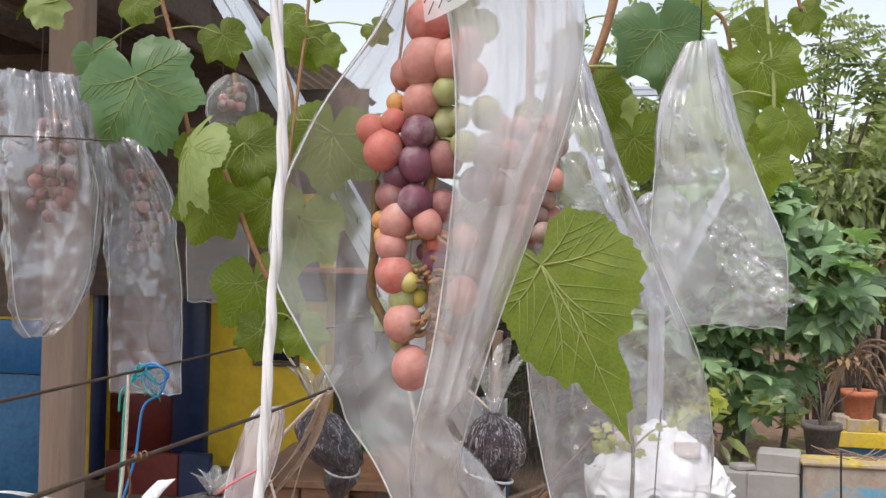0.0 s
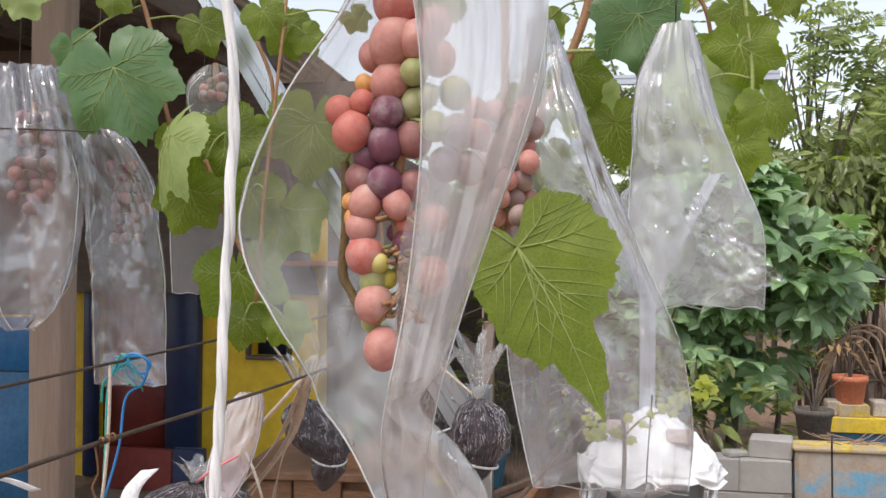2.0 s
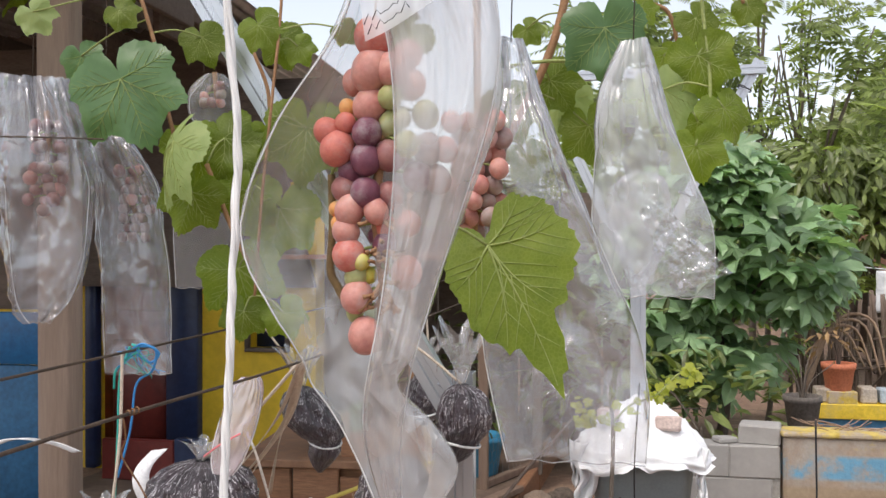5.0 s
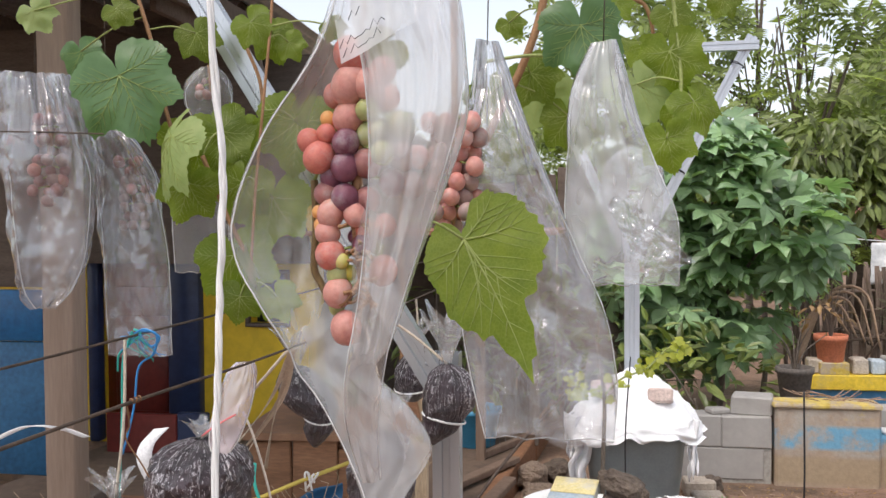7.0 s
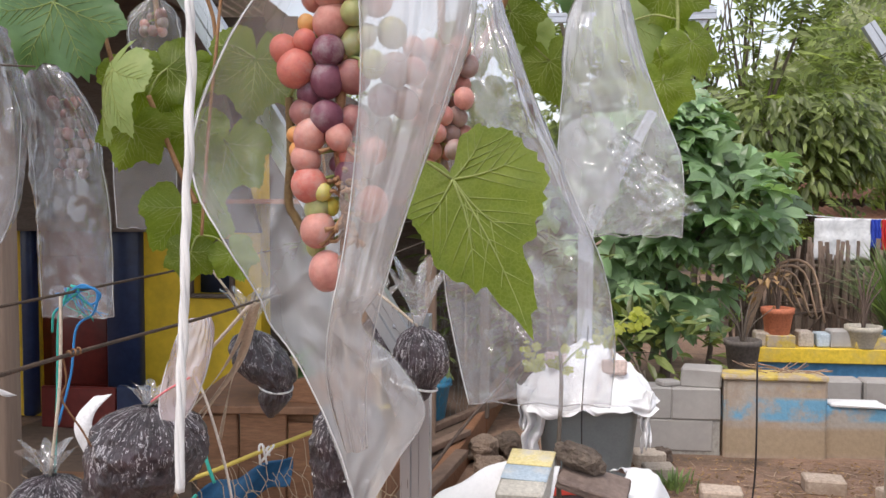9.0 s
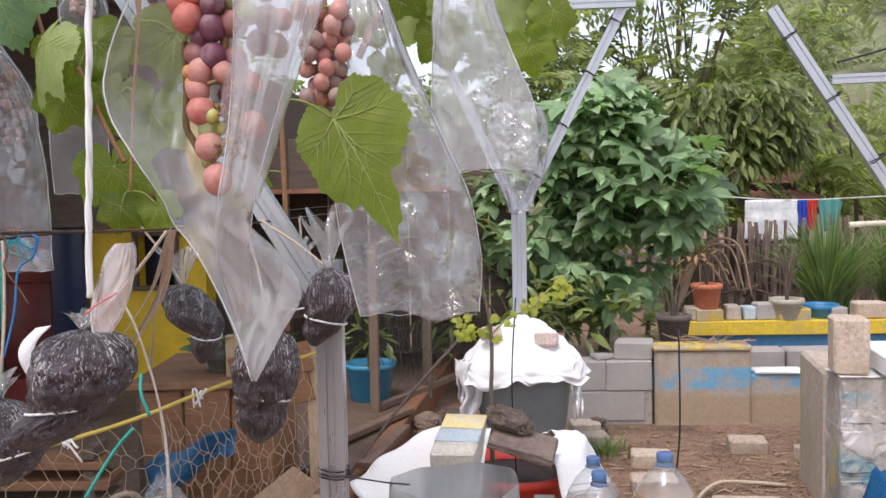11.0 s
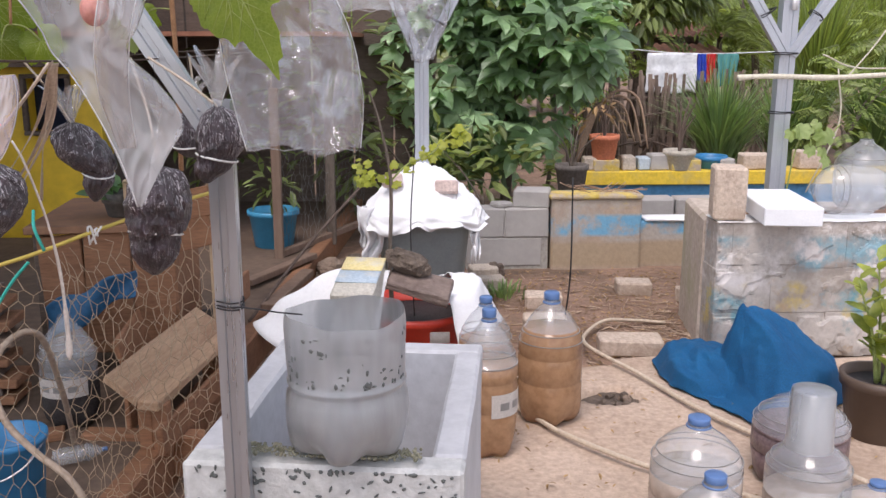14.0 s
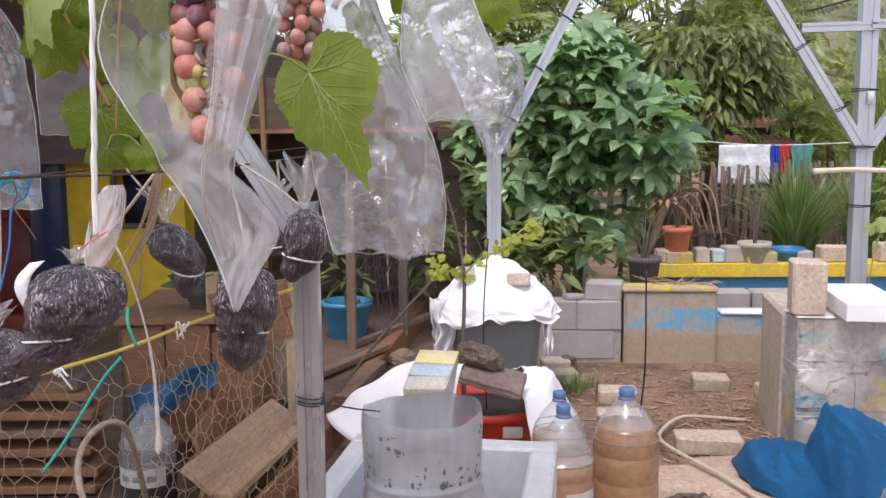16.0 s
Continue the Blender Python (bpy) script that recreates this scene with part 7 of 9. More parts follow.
cane("reddish brown vine cane tied above the bags", [(-0.0954, 1.2093, 1.4508), (-0.1119, 1.2090, 1.3738), (-0.1327, 1.2089, 1.3177), (-0.1577, 1.2087, 1.2686), (-0.1786, 1.2086, 1.2265)], 0.0049, "cane")
cane("green shoot crossing a brown cane", [(-0.1791, 1.1811, 1.3205), (-0.1230, 1.1879, 1.3276), (-0.0670, 1.1946, 1.3250)], 0.0021, "stem")
cane("thin brown cane with side shoots", [(-0.5904, 1.1539, 1.4117), (-0.5694, 1.1535, 1.3428), (-0.5554, 1.1531, 1.2738), (-0.5379, 1.1527, 1.2164)], 0.0025, "cane")
cane("thin brown cane behind the leaves", [(-0.5092, 1.1526, 1.2165), (-0.4802, 1.1521, 1.1476), (-0.4570, 1.1518, 1.1017)], 0.0029, "cane")
cane("thin forked brown cane", [(-0.4749, 1.2106, 1.3543), (-0.4575, 1.2103, 1.3084), (-0.4550, 1.2100, 1.2509)], 0.0023, "cane")
cane("dark woody cane beside the bunch", [(-0.2275, 0.7069, 1.1650), (-0.2268, 0.7067, 1.135), (-0.2282, 0.7067, 1.108), (-0.2239, 0.7065, 1.0977), (-0.2180, 0.7036, 1.0885)], 0.0025, "darkcane")
cane("thin upright brown cane by the steel post", [(-0.335, 1.45, 1.2), (-0.332, 1.45, 1.0), (-0.335, 1.45, 0.85)], 0.004, "cane")
cane("thin green shoot hanging among the leaves", [(0.0300, 1.1364, 1.6765), (0.0236, 1.1356, 1.5015), (0.0363, 1.1348, 1.3615), (0.0436, 1.1344, 1.2828), (0.0350, 1.1255, 1.2356)], 0.0019, "stem")
cane("thin cane rising past the small bag", [(-0.4297, 1.1768, 1.5502), (-0.4236, 1.1646, 1.4122), (-0.4312, 1.1526, 1.2858), (-0.4424, 1.1521, 1.1822), (-0.4512, 1.1516, 1.0672)], 0.0018)
cane("thin brown cane over the hanging bags", [(-0.1097, 1.2803, 1.6464), (-0.0250, 1.2789, 1.4367), (0.0172, 1.2925, 1.3948), (0.0316, 1.3060, 1.2968)], 0.0025)
cane("slim cane crossing before the sky", [(0.0306, 1.3497, 1.6466), (0.0871, 1.3487, 1.5068), (0.1084, 1.3482, 1.4229)], 0.0022)
cane("slim cane above the post's arm", [(-0.37, 1.4, 1.48), (-0.39, 1.42, 1.3), (-0.38, 1.42, 1.12)], 0.002)
for y in WIRE_ROWS:
    rope("trellis_wire", "overhead trellis wire that carries canes and bags", "wire", [(-1.3, y, 1.66), (-0.3, y, 1.658), (0.9, y, 1.66)], 0.0015, "wire", 24, 6, "trellis wires")


# ---- vine leaves ----
def vein_mesh(lift, side=1, fine=True, table=BROAD_LOBES, angles=(0, 50, -50, 105, -105), sparse=False):
    bm = bmesh.new()
    for ang in angles:
        L = lobe_radius(ang, False, table) * 0.94
        d = Vector((math.sin(radians(ang)), math.cos(radians(ang))))
        bow = Vector((d.y, -d.x)) * (-0.06 * L * (1 if ang > 0 else -1 if ang < 0 else 0.5))
        pts = [d * (L * k / 9) + bow * math.sin(math.pi * k / 9) for k in range(10)]
        tube(bm, [(p.x, p.y, lift(p.x, p.y) + 0.007 * side) for p in pts], [(0.008 if sparse else 0.011) * (1 - 0.09 * k) for k in range(10)], 5)
        if fine:
            for k in ((2.2, 4.2, 6.2) if sparse else (1.6, 3.0, 4.6, 6.2, 7.6)):
                for s in (1, -1):
                    k += 0.35 * s * math.sin(ang + 3 * k)
                    b = d * (L * k / 9.5) + bow * math.sin(math.pi * k / 9.5)
                    e = Vector((math.sin(radians(ang + s * 38)), math.cos(radians(ang + s * 38))))
                    ln = 0.4 * (1 - k / 13)
                    tip = b + e * ln
                    lim = lobe_radius(math.degrees(math.atan2(tip.x, tip.y)), False, table) * 0.96
                    if tip.length > lim:
                        ln *= max(0.1, 1 - (tip.length - lim) / ln)
                    q = [b + e * (ln * j / 4) + d * (0.09 * ln * (j / 4) ** 2) for j in range(5)]
                    tube(bm, [(p.x, p.y, lift(p.x, p.y) + 0.004 * side) for p in q], [(0.0042 if sparse else 0.0062) * (1 - 0.17 * j) for j in range(5)], 4)
    return bm


def vine_leaf(label, at, tip, normal, material, cup=0.12, wave=0.12, seed=0.0, fold=0.0, side=1, stalk=None, table=BROAD_LOBES, lean=1.0, angles=(0, 50, -50, 105, -105), sparse=False):
    at, tip = Vector(at), Vector(tip)
    size = (tip - at).length
    m = aim((0, 0, 0), tip - at, normal, size)
    vs, fs, lift = leaf_shape(cup, wave, seed, fold=fold, table=table, lean=lean)
    root = thing("vine_leaf", label, "leaf", at, "vine leaves")
    blade = raw("blade", [m @ Vector(v) for v in vs], fs, M[material], root)
    bm = vein_mesh(lift, side, True, table, angles, sparse)
    bmesh.ops.transform(bm, matrix=m, verts=bm.verts)
    part("vein_network", bm, M["vein" if material != "vinetop" else "vinepale"], blade, "pale green veins")
    if stalk:
        bm = bmesh.new()
        s = Vector(stalk) - at
        tube(bm, glide([(0, 0, 0), s * 0.5 + Vector((0, 0, 0.006)), s], 9), 0.0011, 6)
        part("stalk", bm, M["stem"], root, "thin green leaf stalk")
    return root


LEAVES = [("dark blue-green vine leaf, its upper face showing", (-0.5950, 1.0961, 1.3349), (-0.5463, 1.0838, 1.2282), (0.1, -1, 0.35), "vinetop", 0.2, 0.15),
          ("pale folded vine leaf with a toothed edge", (-0.4936, 1.0722, 1.2572), (-0.5485, 1.0721, 1.1719), (-0.5, -0.7, 0.5), "vinepale", 0.5, 0.1),
          ("green vine leaf in shade", (-0.5092, 1.1295, 1.2028), (-0.5343, 1.1293, 1.1337), (0.2, -1, 0.1), "vine", 0.2, 0.2),
          ("bright green vine leaf on a cane", (-0.4546, 1.1531, 1.3846), (-0.4268, 1.1528, 1.3421), (0, -1, 0.2), "vine", 0.2, 0.2),
          ("green vine leaf behind the twine", (-0.4656, 1.1756, 1.2683), (-0.4861, 1.1755, 1.2165), (0.2, -1, 0.2), "vine", 0.2, 0.2),
          ("green vine leaf hanging low", (-0.4615, 1.1516, 1.0637), (-0.4705, 1.1514, 1.0119), (0.3, -1, 0.0), "vine", 0.25, 0.2),
          ("dull green vine leaf between canes", (-0.3943, 1.1754, 1.2858), (-0.4089, 1.1750, 1.1880), (0.2, -1, 0.3), "vine", 0.2, 0.2),
          ("yellowish vine leaf behind the film", (-0.4284, 1.1866, 1.1936), (-0.4511, 1.1863, 1.1015), (0.3, -1, 0.2), "vine", 0.2, 0.2),
          ("small bright vine leaf against the sky", (-0.4141, 1.1758, 1.3616), (-0.3945, 1.1756, 1.3295), (0.2, -1, 0.2), "vine", 0.2, 0.2),
          ("green vine leaf beside dark rafters", (-0.6134, 1.1310, 1.3979), (-0.5834, 1.1307, 1.3716), (0.1, -1, 0.3), "vine", 0.2, 0.2),
          ("pale dusty vine leaf", (-0.7055, 1.1084, 1.3966), (-0.6767, 1.1081, 1.3633), (0.1, -1, 0.4), "vinepale", 0.3, 0.2),
          ("small yellowish leaf on a thin cane", (-0.5763, 1.1534, 1.3255), (-0.5554, 1.1532, 1.2922), (0.3, -1, 0.3), "vine", 0.3, 0.2),
          ("young green leaf at the bunch's neck", (-0.1746, 0.7179, 1.2594), (-0.2082, 0.7045, 1.2365), (0.1, -1, 0.7), "vine", 0.3, 0.1),
          ("green vine leaf beside a cane", (-0.1354, 1.2369, 1.3301), (-0.0974, 1.2365, 1.2771), (-0.1, -1, 0.2), "vine", 0.2, 0.15),
          ("blue-green vine leaf over a bag's top", (-0.0659, 1.1808, 1.3783), (-0.0516, 1.1804, 1.3041), (0.2, -1, 0.4), "vinetop", 0.25, 0.2),
          ("green vine leaf near the top", (0.0353, 1.2785, 1.4019), (0.0649, 1.2781, 1.3600), (0.2, -1, 0.1), "vine", 0.2, 0.2),
          ("long green vine leaf, turned edge-on", (0.0429, 1.3059, 1.2856), (0.0668, 1.3055, 1.2381), (-0.7, -0.7, 0.1), "vine", 0.2, 0.2),
          ("pale green vine leaf", (0.0120, 1.3202, 1.3148), (0.0318, 1.3199, 1.2729), (0.3, -1, 0.2), "vinepale", 0.3, 0.2),
          ("flat green leaf lying over a bag's tip", (-0.0488, 1.2086, 1.3558), (0.0114, 1.2083, 1.3420), (0.1, -0.4, 1), "vine", 0.2, 0.2),
          ("green vine leaf among the canes", (0.0048, 1.3064, 1.3653), (0.0203, 1.3062, 1.3247), (0.1, -1, 0.1), "vine", 0.2, 0.2),
          ("small green leaf against the sky", (-0.1607, 1.2794, 1.3942), (-0.1368, 1.2791, 1.3663), (0.1, -1, 0.2), "vine", 0.2, 0.2),
          ("green vine leaf high on a shoot", (0.1070, 1.3483, 1.4298), (0.1295, 1.3480, 1.3949), (0.1, -1, 0.2), "vine", 0.2, 0.2),
          ("little leaf against the white sky", (-0.3533, 1.1526, 1.3711), (-0.3337, 1.1524, 1.3471), (0.2, -1, 0.2), "vine", 0.2, 0.2),
          ("green leaf over the hanging bag", (-0.0308, 1.2088, 1.3964), (-0.0055, 1.2085, 1.3685), (0.2, -1, 0.2), "vine", 0.2, 0.2),
          ("broad green leaf beside the pale one", (-0.5070, 1.1643, 1.2636), (-0.4550, 1.1638, 1.2051), (0.2, -1, 0.2), "vine", 0.2, 0.2),
          ("green leaf on a low cane", (-0.4812, 1.1635, 1.1234), (-0.4613, 1.1630, 1.0315), (0.2, -1, 0.2), "vine", 0.2, 0.2),
          ("small green leaf low behind the bag", (-0.4281, 1.1630, 1.0615), (-0.4084, 1.1626, 1.0155), (0.2, -1, 0.2), "vine", 0.2, 0.2),
          ("lime leaf lit through", (-0.4573, 1.1638, 1.2051), (-0.4778, 1.1635, 1.1349), (0.2, -1, 0.2), "vine", 0.2, 0.2),
          ("green vine leaf over the rafters", (-0.5372, 1.1880, 1.3841), (-0.5163, 1.1877, 1.3347), (0.25, -1, 0.25), "vine", 0.25, 0.2),
          ("broad leaf in the porch's shade", (-0.5460, 1.1875, 1.2656), (-0.5273, 1.1870, 1.1864), (0.25, -1, 0.25), "vine", 0.25, 0.2),
          ("leaf lit from behind by the sky", (-0.4383, 1.1875, 1.3799), (-0.4197, 1.1872, 1.3282), (0.25, -1, 0.25), "vine", 0.25, 0.2),
          ("dull leaf near the wooden post", (-0.6924, 1.1887, 1.3675), (-0.6715, 1.1884, 1.3193), (0.25, -1, 0.25), "vinetop", 0.25, 0.2),
          ("green leaf by the steel arm", (-0.4, 1.5, 1.1), (-0.385, 1.5, 1.05), (0.1, -1, 0.2), "vine", 0.2, 0.2),
          ("yellowing leaf near the soil bags", (-0.36, 1.3, 1.08), (-0.35, 1.3, 1.03), (0.3, -1, 0.2), "vinepale", 0.2, 0.2),
          ("broad green vine leaf behind the empty bag", (-0.0653, 1.1179, 1.3700), (-0.0545, 1.1174, 1.2826), (0.1, -1, 0.3), "vinetop", 0.15, 0.2),
          ("bright vine leaf beside the empty bag", (-0.0107, 1.1348, 1.3019), (0.0175, 1.1343, 1.2355), (0.2, -1, 0.3), "vinepale", 0.2, 0.2),
          ("hanging green vine leaf with a folded edge", (0.0277, 1.1348, 1.3370), (0.0419, 1.1343, 1.2671), (-0.4, -1, 0.1), "vine", 0.25, 0.25),
          ("drooping green vine leaf on a thin shoot", (0.0489, 1.1344, 1.2776), (0.0771, 1.1340, 1.2252), (0.5, -1, 0.2), "vine", 0.3, 0.2),
          ("green vine leaf hanging behind the long bag", (-0.186, 1.3, 1.32), (-0.16, 1.3, 1.25), (0.1, -1, 0.2), "vine", 0.2, 0.2),
          ("pale vine leaf over the second bunch", (-0.11, 1.3, 1.33), (-0.13, 1.3, 1.25), (0.2, -1, 0.3), "vinepale", 0.25, 0.2),
          ("shaded vine leaf between the two bags", (-0.085, 1.29, 1.29), (-0.07, 1.29, 1.215), (-0.2, -1, 0.2), "vine", 0.2, 0.2),
          ("small green leaf above the second bunch", (-0.16, 1.31, 1.25), (-0.145, 1.31, 1.2), (0.2, -1, 0.1), "vine", 0.2, 0.2),
          ("lowest green vine leaf of the thin shoot", (0.0244, 1.1168, 1.2391), (0.0351, 1.1165, 1.1831), (-0.2, -1, 0.3), "vine", 0.2, 0.25)]
vine_leaf("large green vine leaf, seen from its veined underside", (-0.1509, 0.862, 1.1221), (-0.0942, 0.815, 1.0186), (0.12, -1, -0.25), "vine", 0.06, 0.1, 3.0, side=1, stalk=(-0.196, 0.84, 1.139), table=HANG_LOBES, angles=(0, -20, -80, -122, 15, 62), sparse=True)


def joint_near(p):
    """The point of the nearest cane at which a leaf's stalk begins."""
    return min((q for line in CANES for q in line), key=lambda q: (q - p).length + 0.6 * max(0.0, p.z - q.z))


for i, (lab, a, t, n, m, c, w) in enumerate(LEAVES):
    a, t = Vector(a), Vector(t)
    a, t = a.lerp(t, 0.28), a.lerp(t, 0.98)
    vine_leaf(lab, a, t, n, m, c, w, 7.0 + i * 1.7, side=1, stalk=joint_near(a))


rope("trellis_wire", "overhead wire tied along the post's arm", "wire", [(-0.694, 0.45, 1.659), (-0.694, 1.24, 1.66), (-0.694, 1.45, 1.659)], 0.002, "wire", 16, 6, "trellis wires")
rope("trellis_wire", "thin rusty trellis wire", "wire", [(-0.297, 0.2, 1.044), (-0.298, 0.567, 1.039), (-0.303, 0.869, 1.030), (-0.305, 1.5, 1.025), (-0.31, 4.5, 1.03)], 0.0011, "wire", 60, 6, "trellis wires")
rope("trellis_wire", "rusty trellis wire with a knotted rope", "wire", [(-0.535, 0.2, 1.02), (-0.53, 0.6, 1.018), (-0.525, 1.5, 1.02), (-0.52, 4.5, 1.03)], 0.0015, "wire", 60, 6, "trellis wires")
rope("trellis_wire", "dark wire behind the hanging bags", "wire", [(-0.8778, 1.0394, 1.2422), (-0.7052, 1.0731, 1.2426), (-0.5901, 1.0726, 1.2373)], 0.001, "wire", 20, 6, "trellis wires")
twisted("white straw twine hanging straight down", [(-0.202, 0.5, 1.662), (-0.206, 0.5, 1.4), (-0.207, 0.5, 1.25), (-0.205, 0.5, 1.20), (-0.202, 0.5, 1.165), (-0.203, 0.5, 1.13), (-0.2045, 0.5, 1.10), (-0.2055, 0.5, 1.07), (-0.207, 0.5, 1.045), (-0.208, 0.5, 1.01)], 0.0016)
plastic_bag("crumpled clear sheet wrapped round the far post's fork", [
    (0.1, 3.84, 1.42, 0.05, 0.03), (0.09, 3.83, 1.36, 0.1, 0.06), (0.09, 3.83, 1.25, 0.12, 0.07), (0.09, 3.83, 1.12, 0.1, 0.07), (0.09, 3.84, 1.02, 0.055, 0.06), (0.088, 3.85, 0.97, 0.045, 0.055)], "filmwrinkled", 0.03, 0.2, 44.0, False, 60)
shoot = thing("vine_shoot", "young vine shoot climbing the tall steel post", "vine shoot", (1.41, 3.22, 0.6))
bm = bmesh.new()
tube(bm, glide([(-0.02, 0.0, -0.1), (0.0, 0, 0.05), (0.03, 0, 0.12), (0.1, 0, 0.1), (0.16, 0.0, 0.16)], 20), 0.003, 6)
part("stem", bm, M["stem"], shoot)
rr = random.Random(15)
vs, fs, _ = leaf_shape(0.2, 0.2, 5.0, 3, 40)
for i in range(11):
    m = aim((rr.uniform(-0.03, 0.12), rr.uniform(-0.03, 0.0), rr.uniform(0.0, 0.16)), (rr.uniform(-1, 1), -0.3, rr.uniform(-1, 0.3)), (rr.uniform(-0.4, 0.4), -1, 0.5), rr.uniform(0.025, 0.045))
    raw("leaf", [m @ Vector(q) for q in vs], fs, M["vinepale"], shoot)
for i, pts in enumerate((((1.6, 3.3, 0.9), (1.75, 3.3, 1.1), (1.9, 3.3, 1.4)), ((1.52, 3.3, 1.0), (1.7, 3.35, 0.95), (2.1, 3.35, 0.97)), ((1.5, 3.3, 0.5), (1.6, 3.3, 0.75), (1.58, 3.3, 0.95)))):
    rope("dry_tendril", "thin pale dry vine stem", "vine stem", pts, 0.003, "bamboo", 16, 6)


# ---- porch side: deck, boards, wire netting, coop ----
deck = thing("deck", "low cement and timber deck edge beside the yard", "deck", (-0.63, 1.6, 0), kind="structure", turn=-5.2)
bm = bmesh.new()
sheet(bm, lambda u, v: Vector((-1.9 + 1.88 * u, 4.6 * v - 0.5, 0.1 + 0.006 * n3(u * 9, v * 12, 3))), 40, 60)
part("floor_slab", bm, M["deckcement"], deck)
for i in range(4):
    part("edge_beam", boxes(((0, -0.02 + i * 1.15, 0.045), (0.06, 1.14, 0.13)), bev=0.006), M["plank"], deck, smooth=False)
part("front_beam", boxes(((-0.05, 0.52, 0.06), (0.3, 0.05, 0.11)), bev=0.006), M["plank"], deck, smooth=False)
bench = thing("plank_bench", "rough brown planks nailed into a low bench", "bench", (-0.585, 1.98, 0.1), turn=-9)
bm = bmesh.new()
box(bm, (0.0, 0.27, 0.13), (0.05, 0.5, 0.022), 0.003, Euler((0, radians(2), 0)), 0.002, 50)
part("plank", bm, M["paleplank"], bench, "narrow pale plank", smooth=False)
bm = bmesh.new()
box(bm, (-0.062, 0.3, 0.165), (0.1, 0.56, 0.018), 0.003, Euler((0, radians(36), 0)), 0.003, 52)
part("plank", bm, M["paleplank"], bench, "broad pale plank nailed on slantwise", smooth=False)
bm = bmesh.new()
box(bm, (-0.11, 0.36, 0.09), (0.016, 0.44, 0.16), 0.003, None, 0.003, 8)
part("side_plank", bm, M["plank"], bench, smooth=False)
bm = bmesh.new()
box(bm, (0.03, 0.26, 0.05), (0.016, 0.5, 0.07), 0.003, None, 0.003, 9)
part("side_plank", bm, M["plank"], bench, smooth=False)
for y in (0.06, 0.46):
    for x in (-0.02, 0.015):
        part("leg", boxes(((x, y, 0.06), (0.035, 0.035, 0.13)), bev=0.003), M["plank"], bench, smooth=False)
crate = thing("wooden_crate", "crate of orange-brown boards behind the steel post", "crate", (-0.66, 2.62, 0.1), turn=-4)
for i, z in enumerate((0.39, 0.48)):
    bm = bmesh.new()
    box(bm, (0, 0, z), (0.24, 0.015, 0.085), 0.003, Euler((0, radians(-14 + 2 * i), 0)), 0.002, i)
    part("board", bm, M["plank"], crate, smooth=False)
for x in (-0.12, 0.12):
    part("upright", boxes(((x, 0.02, 0.28), (0.035, 0.025, 0.56)), bev=0.003), M["wood"], crate, smooth=False)
part("side_board", boxes(((0.12, 0.2, 0.16), (0.015, 0.34, 0.09)), bev=0.003), M["plank"], crate, smooth=False)
table = thing("brown_table", "brown plywood table with a boxed front", "table", (-1.0, 2.8, 0.1), turn=4)
part("tabletop", boxes(((0.14, 0, 0.43), (0.42, 0.5, 0.022)), bev=0.003), M["brownply"], table, smooth=False)
for i, (x, w, h) in enumerate(((0.02, 0.12, 0.35), (0.145, 0.125, 0.36), (0.27, 0.12, 0.33))):
    bm = bmesh.new()
    box(bm, (x, -0.22 - 0.004 * (i % 2), 0.06 + h / 2), (w, 0.015, h), 0.003, Euler((0, radians((-1.5, 1, 2)[i]), 0)), 0.003, i)
    part("front_board", bm, M["plank"], table, smooth=False)
part("side_panel", boxes(((0.325, 0, 0.21), (0.015, 0.42, 0.41)), bev=0.003), M["plank"], table, smooth=False)
for x in (-0.04, 0.3):
    for y in (-0.19, 0.22):
        part("leg", boxes(((x, y, 0.21), (0.04, 0.04, 0.42)), bev=0.003), M["darkwood"], table, smooth=False)
pile = thing("board_pile", "pile of reddish boards with gaps between", "boards", (-1.22, 2.36, 0.1), turn=3)
for i in range(6):
    bm = bmesh.new()
    box(bm, (0.01 * math.sin(i * 2.3), 0, 0.02 + 0.052 * i), (0.4, 0.12, 0.022), 0.003, Euler((0, radians(1.2 * math.sin(i * 1.7)), 0)), 0.003, i)
    part("board", bm, M["plank" if i != 3 else "postwood"], pile, smooth=False)
    for x in (-0.15, 0.15):
        part("spacer", boxes(((x, 0, 0.046 + 0.052 * i), (0.03, 0.1, 0.03)), bev=0.002), M["darkwood"], pile, smooth=False)
p = pot("small dark pot of green leaves on the table", (-0.83, 2.72, 0.541), 0.05, 0.07, "blackpot")
for i in range(24):
    a = rnd.uniform(0, 6.28)
    m = aim((0.03 * math.cos(a), 0.03 * math.sin(a), 0.05 + 0.05 * rnd.random()), (math.cos(a), math.sin(a), rnd.uniform(0.1, 0.9)), (-0.3 * math.cos(a), -0.4, 1), rnd.uniform(0.05, 0.1))
    raw("leaf", [m @ Vector(v) for v in BROAD[0]], BROAD[1], M["vinetop"], p)
bm = bmesh.new()
sheet(bm, lambda u, v: Vector((-0.97 + 0.25 * u, 2.44 + 0.02 * math.sin(u * 7 + v * 3), 0.34 - (0.1 - 0.03 * u) * v + 0.11 * u + 0.01 * math.sin(u * 11))), 16, 12)
ob = tagged(part("blue_tarpaulin", bm, M["tarpdull"]), "dull blue plastic sheet hung behind the netting", "tarpaulin")
ob.modifiers.new("thick", "SOLIDIFY").thickness = 0.003
bottle("clear jar of dark soil behind the wire netting", (-0.836, 2.22, 0.1), 0.07, 0.3, False, 0.42, "soil", band=True)
bk = thing("blue_bucket", "blue plastic bucket with a wire bail", "bucket", (-0.780, 1.734, 0.1))
bm = bmesh.new()
lathe(bm, [(0.05, 0), (0.055, 0.004), (0.068, 0.17), (0.074, 0.172), (0.074, 0.185), (0.067, 0.185), (0.05, 0.01)], 32)
